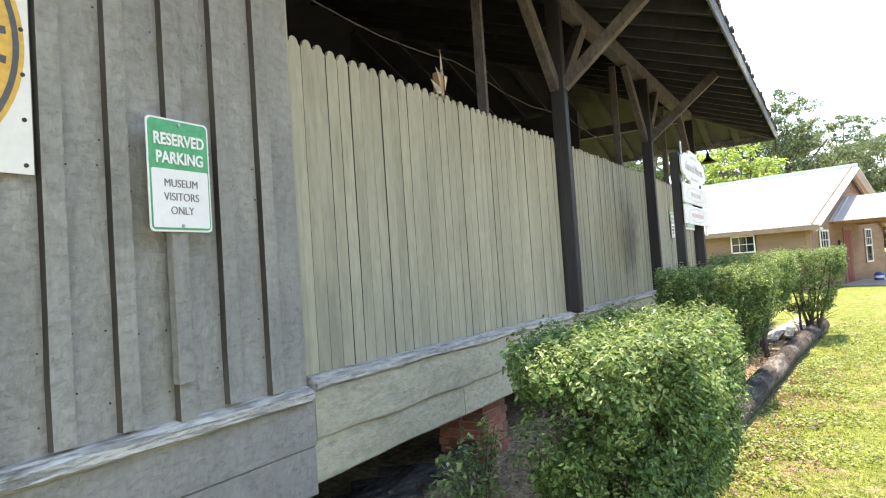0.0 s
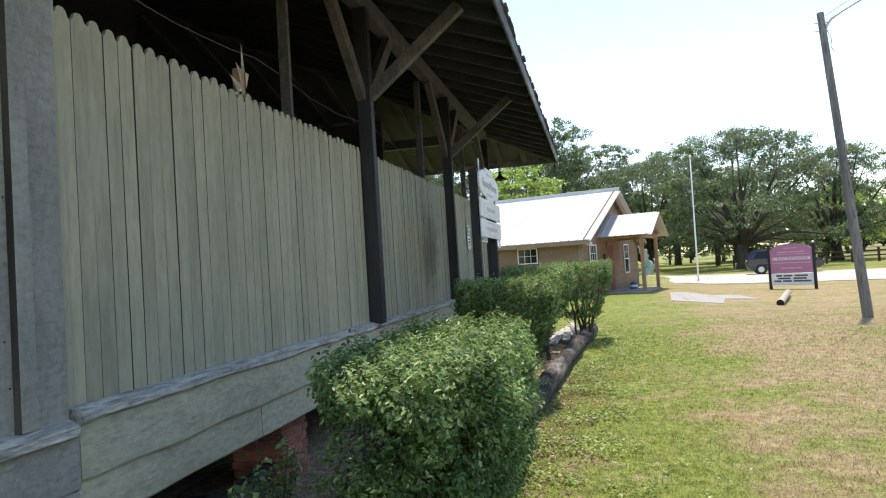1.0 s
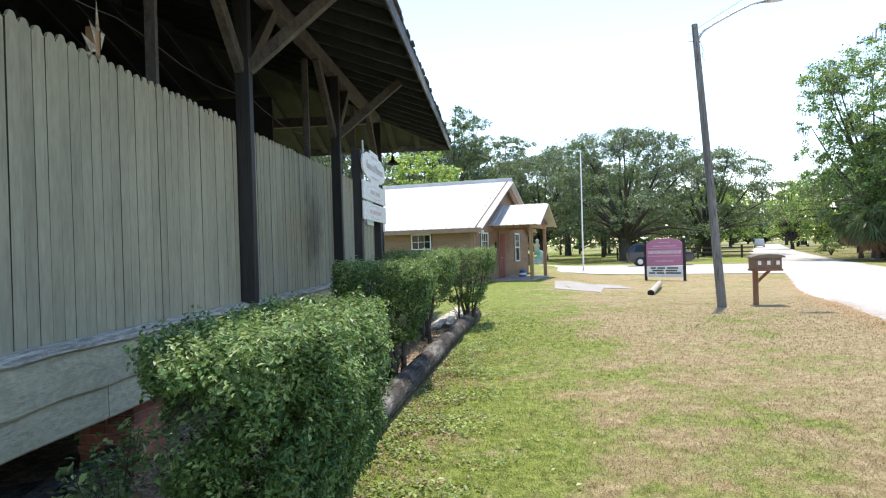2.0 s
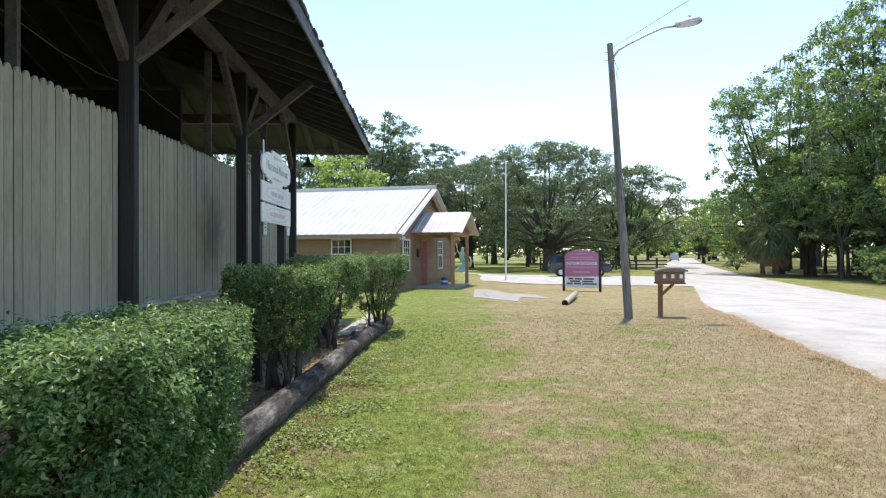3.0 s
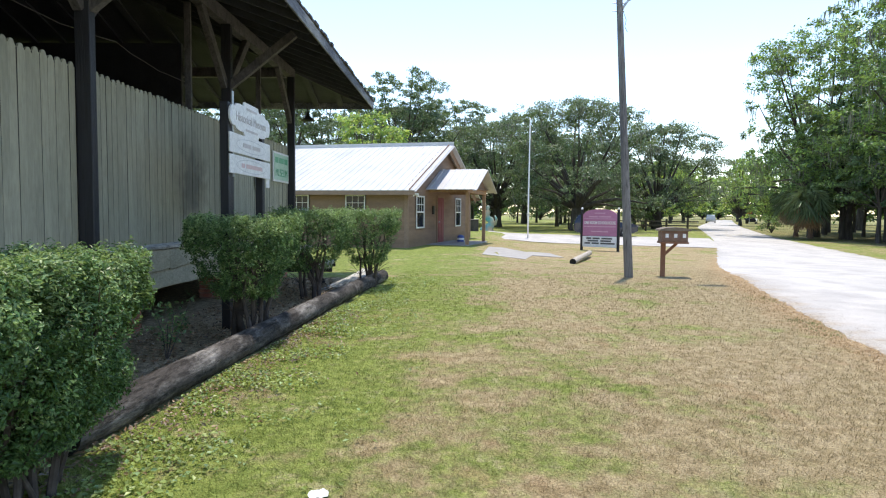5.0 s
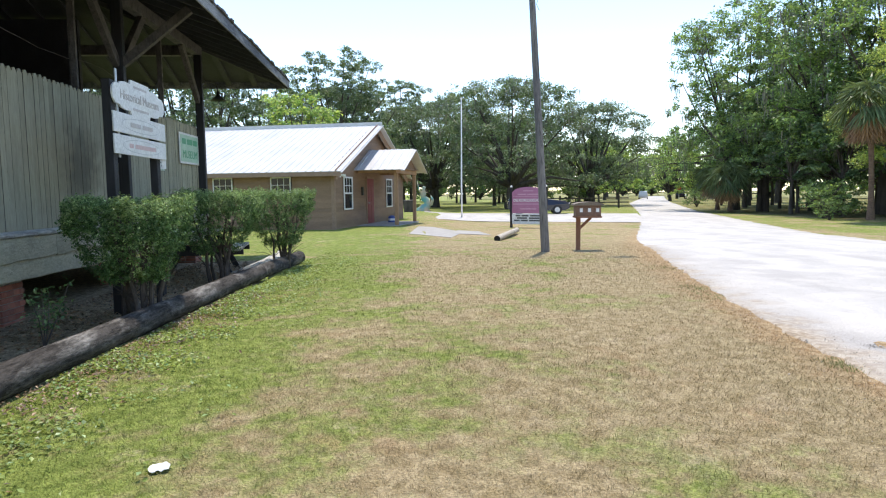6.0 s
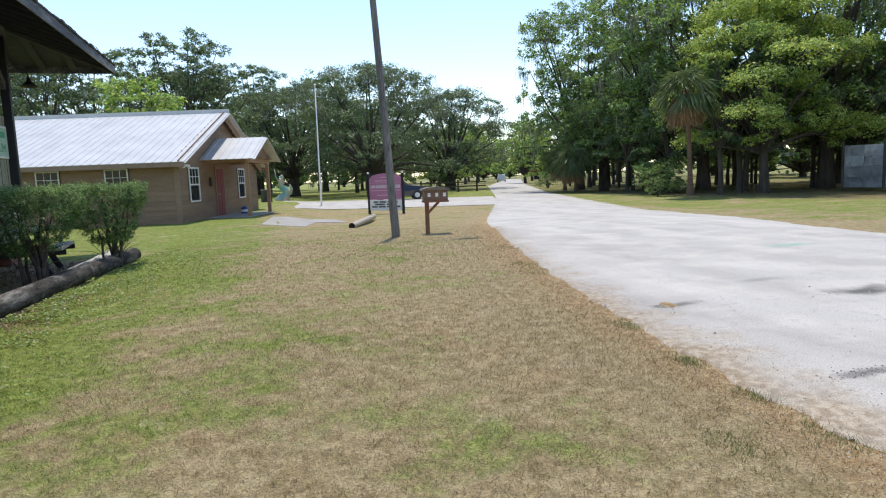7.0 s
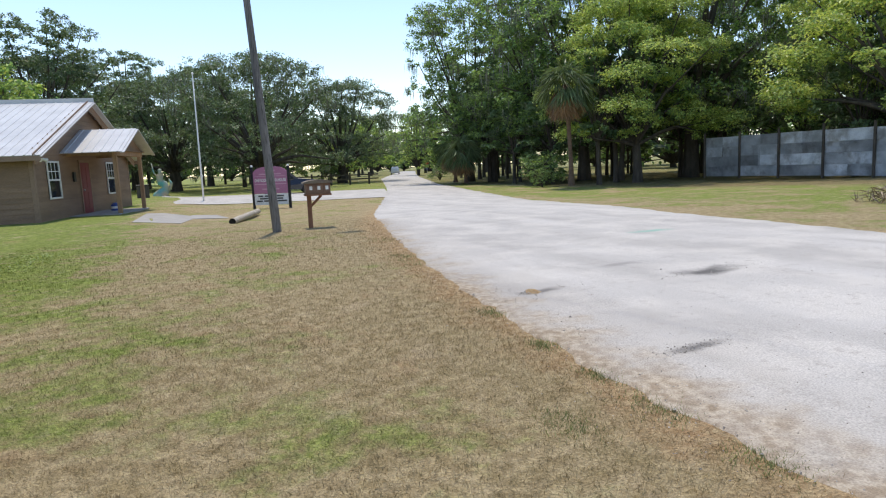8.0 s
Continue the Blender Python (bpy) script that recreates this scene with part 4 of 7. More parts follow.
def build_hedge(x0, x1, y0, y1, z_lo, z_hi, count, stems, taper, seed, label, stem_r=0.017, hollows=(), leaf=0.029):
    """A clipped shrub: stems, inner twigs and a ragged coat of small leaves, thinner low down, with hollows that show the twigs."""
    cx, cy = (x0 + x1) / 2, (y0 + y1) / 2
    hx, hy = (x1 - x0) / 2, (y1 - y0) / 2
    hedge = thing("hedge", label, "hedge", pose(cx, cy, 0), "clipped hedges along the depot")
    sprigs = count // 10
    p = rng.uniform(-1, 1, (sprigs * 5, 3))
    h = (p[:, 2] + 1) / 2
    face = np.max(np.abs(p), axis=1)
    keep = (rng.uniform(0, 1, len(p)) < np.where(face > 0.74, 1.0, 0.13)) & (rng.uniform(0, 1, len(p)) < 0.30 + 0.95 * h)
    p, h = p[keep], h[keep]
    # rounded box, narrower towards the foot, with lumps and hollows
    r = np.linalg.norm(p[:, :2], axis=1)
    squash = np.where(r > 1.08, 1.08 / r, 1.0)
    w = taper + (1 - taper) * np.clip(h * 1.4, 0, 1) ** 0.6
    q = np.stack([p[:, 0] * hx * squash * w, p[:, 1] * hy * squash * w, z_lo + (z_hi - z_lo) * h], 1)
    lump = np.array([noise.noise(Vector(a) * 2.6 + Vector((seed, 0, 0))) + 0.7 * noise.noise(Vector(a) * 6.5 + Vector((0, seed, 0))) for a in q])
    q[:, 0] += 0.08 * lump * np.sign(p[:, 0])
    q[:, 1] += 0.08 * lump * np.sign(p[:, 1])
    q[:, 2] += 0.035 * lump * h - 0.03 * np.clip(r - 0.8, 0, 1) * h
    q += rng.normal(0, 1, q.shape) * np.array([0.02, 0.02, 0.026])
    hole = lump < -0.10 - 0.40 * smooth_step(0.55, 0.95, h)
    for ox, oy, oz, orad in hollows:
        d = np.linalg.norm((q + np.array([cx, cy, 0]) - np.array([ox, oy, oz])) / np.array(orad), axis=1)
        hole |= (d < 1.0) & (rng.uniform(0, 1, len(q)) < 0.93)
    q, p, h = q[~hole][:sprigs], p[~hole][:sprigs], h[~hole][:sprigs]
    out = np.where(np.abs(p) == np.abs(p).max(1, keepdims=True), np.sign(p), 0.35 * p)
    out[:, 2] += 0.6
    out += rng.normal(0, 0.42, out.shape)
    out /= np.linalg.norm(out, axis=1, keepdims=True)
    # each sprig: ten leaves in pairs up a short shoot
    step = np.tile(np.repeat(np.arange(5), 2), len(q))
    root, way = np.repeat(q, 10, 0), np.repeat(out, 10, 0)
    side = np.cross(way, rng.normal(0, 1, way.shape))
    side /= np.linalg.norm(side, axis=1, keepdims=True) + 1e-9
    side *= np.tile([1.0, -1.0], len(q) * 5)[:, None]
    pts = root + way * (step * 0.017 - 0.03)[:, None] + side * 0.017
    nrm = way * 0.7 + 0.3 * side + np.array([0, 0, 0.45])
    v, f = leaf_arrays(pts, nrm, leaf, spread=0.45, fold=0.3, aspect=0.48, rounded=True)
    # paler leaves paint the light on the clipped top, and highlights on some side sprigs
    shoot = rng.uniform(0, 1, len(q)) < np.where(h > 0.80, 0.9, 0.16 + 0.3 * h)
    lit_leaf = np.repeat(shoot, 10) & (step >= 1) & (rng.uniform(0, 1, len(pts)) < 0.85)
    part("foliage", mesh_from("foliage", v, f, None, False, [HEDGE_LEAF, HEDGE_PALE], np.repeat(lit_leaf.astype(int), 2)), None, hedge, "dense small glossy green leaves")["kind"] = "stuff"
    rs = random.Random(seed)
    for k in range(stems):
        bm = bmesh.new()
        bx, by = rs.uniform(-0.3, 0.3) * hx, rs.uniform(-0.4, 0.4) * hy
        tx, ty = bx + rs.uniform(-0.5, 0.5) * hx, by + rs.uniform(-0.4, 0.4) * hy
        pts = [(bx + (tx - bx) * t + 0.03 * math.sin(t * 9 + k), by + (ty - by) * t + 0.02 * math.cos(t * 7 + k), -0.02 + (z_hi - 0.12) * t) for t in (0, 0.2, 0.4, 0.6, 0.8, 1.0)]
        thick = stem_r * rs.uniform(0.7, 1.25)
        tube(bm, pts, [thick * 1.15, thick, thick * 0.8, thick * 0.6, thick * 0.4, 0.003], 7)
        for b in range(11):
            t = rs.uniform(0.25, 0.95)
            o = Vector(pts[int(t * 5)])
            e = o + Vector((rs.uniform(-0.6, 0.6) * hx, rs.uniform(-0.45, 0.45) * hy, rs.uniform(0.08, 0.30)))
            e.z = min(e.z, z_hi - 0.05)
            tube(bm, [o, o.lerp(e, 0.5) + Vector((0, 0, 0.03)), e], [0.006, 0.004, 0.002], 5)
        part("stem", bm, HEDGE_STEM, hedge)


build_hedge(-1.16, -0.42, 2.0, 3.88, 0.25, 1.17, 112000, 16, 0.32, 3, "large clipped green hedge beside the depot's picket wall", hollows=((-0.90, 2.05, 0.93, (0.20, 0.38, 0.11)), (-1.10, 2.30, 0.82, (0.18, 0.40, 0.17)), (-0.66, 2.00, 0.76, (0.10, 0.22, 0.07)), (-0.92, 2.05, 0.55, (0.08, 0.30, 0.10)), (-0.58, 2.02, 0.45, (0.08, 0.22, 0.09))), leaf=0.025)
build_hedge(-1.58, -0.50, 6.40, 7.85, 0.48, 1.33, 34000, 8, 0.38, 11, "clipped green shrub with bare stems behind the log", 0.030)
build_hedge(-1.65, -0.45, 9.5, 11.1, 0.50, 1.43, 28000, 8, 0.42, 19, "clipped green shrub in the bed near the depot's end", 0.028)
build_hedge(-0.95, 0.18, 11.3, 12.75, 0.46, 1.45, 26000, 8, 0.40, 27, "clipped green shrub leaning over the end of the log", 0.024)


def build_weed(x, y, seed):
    weed = thing("weed", "spindly green weed growing beside the depot's foundation", "weed", pose(x, y, 0))
    rs = random.Random(seed)
    pts = []
    for k in range(5):
        e = Vector((rs.uniform(-0.2, 0.2), rs.uniform(-0.2, 0.2), rs.uniform(0.35, 0.62)))
        part("stem", tube(bmesh.new(), [(0, 0, -0.02), e * 0.5 + Vector((0.02, 0, 0.02)), e], [0.006, 0.005, 0.002], 5), HEDGE_STEM, weed)
        for j in range(44):
            c = e * rs.uniform(0.3, 1.05)
            pts.append((c.x + rs.gauss(0, 0.035), c.y + rs.gauss(0, 0.035), c.z + rs.gauss(0, 0.03)))
    pts = np.array(pts)
    part("leaves", leaf_mesh("leaves", pts, np.tile([0, 0, 1.0], (len(pts), 1)), 0.05, [HEDGE_LEAF, HEDGE_PALE], (0.6, 0.4)), None, weed)["kind"] = "stuff"


build_weed(-1.80, 3.02, 4)
build_weed(-1.92, 3.25, 8)
build_weed(-1.62, 2.75, 15)
build_weed(-1.45, 6.0, 23)


def build_tree(name, label, height, spread, base, leaf, seed, count=9000, blobs=16, moss=0.0, size=0.34, group="", trunk_r=0.32, lean=0.0, flat=0.5, pad=0.21, open_top=0.0):
    """Tapered trunk, forked limbs and a crown of many flattened leaf pads, lit on their tops, with gaps and shade between."""
    rs = random.Random(seed)
    tree = thing(name, label, "tree", None, group)
    bm = bmesh.new()
    fork = Vector((lean * 0.4, rs.uniform(-0.2, 0.2), base))
    tube(bm, [(0, 0, -0.3), (lean * 0.1, 0, base * 0.33), (lean * 0.25, 0.06, base * 0.66), fork], [trunk_r * 1.35, trunk_r, trunk_r * 0.9, trunk_r * 0.85], 9)
    part("trunk", bm, BARK, tree)
    centres = []
    every = max(1, blobs // 22)
    for k in range(blobs):
        a = 2 * math.pi * (k * 0.618 + rs.uniform(-0.05, 0.05))
        f = (k + 0.5) / blobs
        reach = math.sqrt(max(0.05, 1 - (1.2 * f - 0.28) ** 2)) * math.sqrt(rs.uniform(0.10, 1.0)) * (0.88 + rs.uniform(-0.06, 0.16))
        c = Vector((math.cos(a) * spread * reach + lean, math.sin(a) * spread * reach, base * 0.9 + (height - base) * (0.02 + 0.90 * f + rs.uniform(-0.03, 0.05))))
        centres.append((c, rs.uniform(0.6, 1.3) * spread * pad * (1 - open_top * f)))
        if k % every == 0:
            mid = fork.lerp(c, 0.5) + Vector((rs.uniform(-0.4, 0.4), rs.uniform(-0.4, 0.4), rs.uniform(-0.2, 0.6)))
            part("limb", tube(bmesh.new(), [fork - Vector((0, 0, 0.3)), fork.lerp(mid, 0.6), mid, c], [trunk_r * 0.42, trunk_r * 0.33, trunk_r * 0.22, 0.03], 6, False), BARK, tree)
    pts, nrm = [], []
    weight = np.array([r ** 2 for c, r in centres])
    share_of = np.maximum(20, count * weight / weight.sum()).astype(int)
    for (c, r), per in zip(centres, share_of):
        # small tufts set over the upper shell of the pad, a few hanging below
        tufts = max(6, per // 26)
        sub = rng.normal(0, 1, (tufts, 3))
        sub /= np.linalg.norm(sub, axis=1, keepdims=True)
        sub[:, 2] = np.where(rng.uniform(0, 1, tufts) < 0.75, np.abs(sub[:, 2]), sub[:, 2])
        sub *= (r * (0.55 + 0.55 * rng.uniform(0, 1, tufts) ** 0.7))[:, None] * np.array([1.1, 1.1, flat])
        pick = rng.integers(0, tufts, per)
        q = sub[pick] + rng.normal(0, 1, (per, 3)) * r * np.array([0.14, 0.14, 0.09])
        pts.append(q + np.array(c))
        nn = sub[pick] / r * 0.5
        nn[:, 2] += 0.75
        nrm.append(nn)
    pts, nrm = np.concatenate(pts), np.concatenate(nrm)
    mats = leaf if isinstance(leaf, list) else [leaf]
    share = tuple(1 / len(mats) for _ in mats)
    part("crown", leaf_mesh("crown", pts, nrm, size, mats, share, spread=0.5, aspect=0.6), None, tree)["kind"] = "stuff"
    if moss:
        # strands in tassels below the pads
        tassels = max(10, int(moss) // 3)
        n = tassels * 12
        src = np.repeat(pts[rng.integers(0, len(pts), tassels)], 12, 0) + rng.normal(0, 1, (n, 3)) * np.array([0.22, 0.22, 0.12])
        ln = np.repeat(rng.uniform(0.5, 1.6, tassels), 12) * rng.uniform(0.5, 1.1, n) * spread * 0.085
        w = rng.uniform(0.012, 0.036, n)
        ang = rng.uniform(0, math.pi, n)
        dx = np.stack([np.cos(ang) * w, np.sin(ang) * w, np.zeros(n)], 1)
        j = rng.normal(0, 0.07, (n, 3))
        dn = np.stack([np.zeros(n), np.zeros(n), -ln], 1)
        v = np.stack([src - dx, src + dx, src + dn + j + dx * 0.25, src + dn + j - dx * 0.25], 1).reshape(-1, 3)
        part("moss", mesh_from("moss", v, np.arange(4 * n).reshape(-1, 4), MOSS), None, tree, "grey hanging moss")["kind"] = "stuff"
    return tree


def place(tree, x, y, turn=0.0, s=1.0, first=False):
    m = Matrix.Translation((x, y, float(gz(x, y)))) @ Matrix.Rotation(radians(turn), 4, "Z") @ Matrix.Scale(s, 4)
    if first:
        tree.matrix_basis = m
        return tree
    t = copy_thing(tree, m)
    t.matrix_basis = m
    return t


def build_woods():
    oak = build_tree("oak_tree", "broad dark live oak hung with grey moss", 12.8, 8.2, 2.4, [OAK_LEAF, DARK_LEAF], 21, 36000, 80, 700, 0.215, "live oaks", 0.55, pad=0.19)
    place(oak, 13.0, 62.0, 20, 1.02, True)
    for x, y, a, s in ((24.0, 72.0, 130, 0.95), (6.0, 74.0, 220, 1.0), (-4.0, 66.0, 300, 1.0), (20.0, 95.0, 30, 1.05)):
        place(oak, x, y, a, s)
    tall = build_tree("tall_tree", "tall open-crowned broadleaf tree behind the house", 17.2, 6.4, 5.5, [DARK_LEAF, OAK_LEAF], 33, 21000, 70, 300, 0.235, "tall trees", 0.4, pad=0.21, open_top=0.15)
    place(tall, -4.0, 60.0, 0, 0.90, True)
    for x, y, a, s in ((-13.0, 54.0, 90, 0.74), (-22.0, 50.0, 200, 0.8), (-30.0, 54.0, 10, 0.9), (-13.0, 70.0, 150, 0.95), (2.0, 84.0, 250, 1.0), (-20.0, 66.0, 33, 1.0), (-38.0, 44.0, 120, 1.0), (12.0, 100.0, 77, 1.1), (-45.0, 60.0, 60, 1.2), (-33.0, 72.0, 160, 1.2)):
        place(tall, x, y, a, s)
    bright = build_tree("young_tree", "bright green young tree catching the sun", 8.0, 3.4, 1.2, [BRIGHT_LEAF, BRIGHT_LEAF, LIME_LEAF], 41, 8000, 36, 0, 0.25, "young trees", 0.2, pad=0.26)
    place(bright, -4.4, 40.0, 0, 0.95, True)
    for x, y, a, s in ((45.0, 98.0, 50, 1.3), (31.0, 93.0, 20, 1.2), (41.0, 118.0, 140, 1.5), (27.0, 84.0, 250, 1.0), (55.0, 150.0, 90, 1.6), (72.0, 160.0, 10, 1.7), (47.0, 128.0, 130, 1.5), (39.5, 78.0, 200, 0.8), (64.0, 185.0, 20, 1.8)):
        place(bright, x, y, a, s)
    # woods beyond the road
    lime = build_tree("laurel_tree", "bright yellow-green leafy tree at the wood's edge", 12.5, 5.6, 2.6, [LIME_LEAF, LIME_LEAF, BRIGHT_LEAF], 52, 52000, 58, 0, 0.15, "wood edge trees", 0.28, flat=0.55, pad=0.20)
    place(lime, 29.5, 29.0, 0, 0.95, True)
    place(lime, 35.0, 17.0, 120, 1.12)
    edge = build_tree("roadside_oak", "tall green oak with hanging moss at the wood's edge", 17.0, 7.0, 3.6, [BRIGHT_LEAF, BRIGHT_LEAF, DARK_LEAF], 63, 26000, 76, 1100, 0.22, "roadside oaks", 0.4, pad=0.20)
    place(edge, 32.0, 42.0, 0, 1.14, True)
    for x, y, a, s in ((29.0, 49.5, 200, 0.98), (31.8, 37.0, 120, 1.08), (40.0, 56.0, 80, 0.95), (36.0, 31.0, 140, 1.15), (42.0, 20.0, 260, 1.1), (43.0, 8.0, 30, 1.1), (48.0, 74.0, 310, 0.95), (46.0, 40.0, 15, 1.2), (57.0, 96.0, 100, 0.95), (68.0, 122.0, 160, 1.0), (50.0, 28.0, 190, 1.2), (45.0, -6.0, 10, 1.1)):
        place(edge, x, y, a, s)
    round_tree = build_tree("roadside_tree", "rounded mid-green tree in front of the wood", 9.2, 4.4, 2.6, [BRIGHT_LEAF, BRIGHT_LEAF, DARK_LEAF], 67, 20000, 54, 0, 0.17, "wood edge trees", 0.24, pad=0.24)
    place(round_tree, 28.6, 44.5, 0, 1.0, True)
    place(round_tree, 29.6, 38.5, 140, 0.95)
    under = build_tree("understorey_tree", "dark slender understorey tree in the wood", 8.0, 2.6, 2.8, DARK_LEAF, 74, 2200, 16, 90, 0.3, "understorey trees", 0.14, pad=0.36)
    place(under, 27.0, 29.5, 0, 1.0, True)
    rs = random.Random(9)
    for k in range(60):
        x, y = rs.uniform(27, 50), rs.uniform(12, 66)
        if (x > 30.5 or y > 24) and x > edge_at(RIGHT_EDGE, y) + 4:
            if not (x > 31 and y < 27.5 and x < 34):
                place(under, x, y, rs.uniform(0, 360), rs.uniform(0.8, 1.3))
    for k in range(34):
        place(under, rs.uniform(-34, 26), rs.uniform(78, 112), rs.uniform(0, 360), rs.uniform(1.0, 1.7))
    bush = build_tree("roadside_bush", "low dark green bush by the road", 1.8, 1.3, 0.25, [DARK_LEAF, BRIGHT_LEAF], 88, 2200, 18, 0, 0.12, "roadside bushes", 0.05, pad=0.36)
    place(bush, 25.0, 33.0, 0, 1.0, True)
    for x, y, s in ((26.4, 34.6, 1.2), (27.6, 36.6, 1.1), (24.0, 31.0, 0.6), (22.5, 72.0, 1.2), (31.0, 60.0, 0.9)):
        place(bush, x, y, x * 40, s)
    # distant tree belt that closes the view
    belt = build_tree("distant_tree", "distant broadleaf tree closing the view", 14.0, 8.5, 0.8, [OAK_LEAF, BRIGHT_LEAF], 95, 2800, 34, 0, 1.05, "distant trees", 0.4, pad=0.32)
    place(belt, 96.0, 230.0, 0, 1.1, True)
    for k in range(46):
        a = radians(-80 + k * 4.0)
        d = (125 if k % 2 else 155) + 15 * math.sin(k * 2.4)
        if not 19 < math.degrees(a) < 25.5:
            place(belt, math.sin(a) * d, math.cos(a) * d, k * 57, 0.85 + 0.15 * math.sin(k))
    for x, y, s in ((80.0, 216.0, 0.9), (88.0, 224.0, 0.9), (104.0, 226.0, 0.9), (70.0, 212.0, 0.9), (60.0, 40.0, 1.0), (64.0, 22.0, 1.1), (62.0, 58.0, 1.0), (66.0, 4.0, 1.0), (70.0, 76.0, 1.0), (60.0, -12.0, 1.0), (80.0, 95.0, 1.0)):
        place(belt, x, y, x * y, s)


build_woods()


# ---- signs and small things on the depot ----
def rounded_plate(w, h, r, thick, mat, name="plate"):
    """An upright plate in the yz plane, facing +x, centred."""
    bm = bmesh.new()
    prof = []
    for cx, cz, a0 in ((w / 2 - r, h / 2 - r, 0), (-w / 2 + r, h / 2 - r, 90), (-w / 2 + r, -h / 2 + r, 180), (w / 2 - r, -h / 2 + r, 270)):
        for k in range(5):
            a = radians(a0 + k * 22.5)
            prof.append((cx + r * math.cos(a), cz + r * math.sin(a)))
    f = [bm.verts.new((thick, a, b)) for a, b in prof]
    q = [bm.verts.new((0, a, b)) for a, b in prof]
    bm.faces.new(f)
    bm.faces.new(q[::-1])
    for i in range(len(prof)):
        j = (i + 1) % len(prof)
        bm.faces.new((f[i], q[i], q[j], f[j]))
    return bm_mesh(name, bm, mat)


def build_parking_sign(x, y, z, post):
    sign = thing("parking_sign", "green and white metal reserved parking sign on the wall", "sign", pose(x, y, z, 0, 0, 1.0), "parking signs")
    part("plate", rounded_plate(0.29, 0.457, 0.02, 0.003, SIGN_WHITE), None, sign)
    part("border", rounded_plate(0.275, 0.442, 0.018, 0.0015, GREEN_SIGN), None, sign, at=pose(0.0035, 0, 0))
    part("field", rounded_plate(0.262, 0.235, 0.008, 0.0015, SIGN_WHITE), None, sign, at=pose(0.0055, 0, -0.095))
    for words, size, dz, mat in (("RESERVED", 0.066, 0.140, WHITE_PAINT), ("PARKING", 0.066, 0.066, WHITE_PAINT), ("MUSEUM", 0.046, -0.035, GREY_TEXT), ("VISITORS", 0.046, -0.090, GREY_TEXT), ("ONLY", 0.046, -0.145, GREY_TEXT)):
        part("lettering", text_mesh(words, size, mat, weight=0.0018 if mat is WHITE_PAINT else -0.0004), None, sign, at=pose(0.0085, 0, dz, 90, 0, 90) @ Matrix.Diagonal((0.80 if mat is WHITE_PAINT else 0.88, 1, 1, 1)))
    for dz in (0.207, -0.205):
        bm = bmesh.new()
        bmesh.ops.create_cone(bm, cap_ends=True, segments=12, radius1=0.008, radius2=0.006, depth=0.006, matrix=pose(0.009, 0, dz, 0, 90, 0))
        part("bolt", bm, STEEL, sign)
    if post:
        part("stake", box_bm((-0.055, -0.038, -0.84), (-0.012, 0.036, 0.22), 0.003), GREY_PAINT, sign, "grey-painted wooden stake")


build_parking_sign(-2.215, 1.545, 1.97, True)
build_parking_sign(-2.33, 11.55, 2.07, False)


def build_banner():
    b = thing("wall_banner", "white vinyl banner with a yellow ring emblem on the wall", "banner")
    x = WX + 0.03
    part("sheet", box_bm((x, -0.35, 1.93), (x + 0.003, 1.02, 3.25)), VINYL, b)

    def ring(r0, r1, mat, lift, cy=0.50, cz=2.37):
        bm = bmesh.new()
        a = [(bm.verts.new((x + lift, cy + r0 * math.cos(t), cz + r0 * math.sin(t))), bm.verts.new((x + lift, cy + r1 * math.cos(t), cz + r1 * math.sin(t)))) for t in np.linspace(0, 2 * math.pi, 65)[:-1]]
        for i in range(64):
            j = (i + 1) % 64
            bm.faces.new((a[i][0], a[i][1], a[j][1], a[j][0]))
        part("emblem_ring", bm, mat, b)
    ring(0.36, 0.505, YELLOW_PAINT, 0.0042)
    ring(0.468, 0.488, DARK_TEXT, 0.0056)
    ring(0.345, 0.360, DARK_TEXT, 0.0056)
    bm = bmesh.new()
    for t in np.arange(-60, 200, 13):
        m = pose(x + 0.006, 0.50 + 0.415 * math.cos(radians(t)), 2.37 + 0.415 * math.sin(radians(t)), t, 0, 0)
        box(bm, (-0.0006, -0.035, -0.013), (0.0006, 0.035, 0.013), 0, m)
    part("emblem_bars", bm, DARK_TEXT, b)["kind"] = "stuff"
    eyelet = bmesh.new()
    for z in np.arange(1.96, 3.2, 0.155):
        bmesh.ops.create_cone(eyelet, cap_ends=True, segments=8, radius1=0.008, radius2=0.008, depth=0.004, matrix=pose(x + 0.004, 0.995, z, 0, 90, 0))
    part("eyelets", eyelet, BLACK_METAL, b)["kind"] = "stuff"


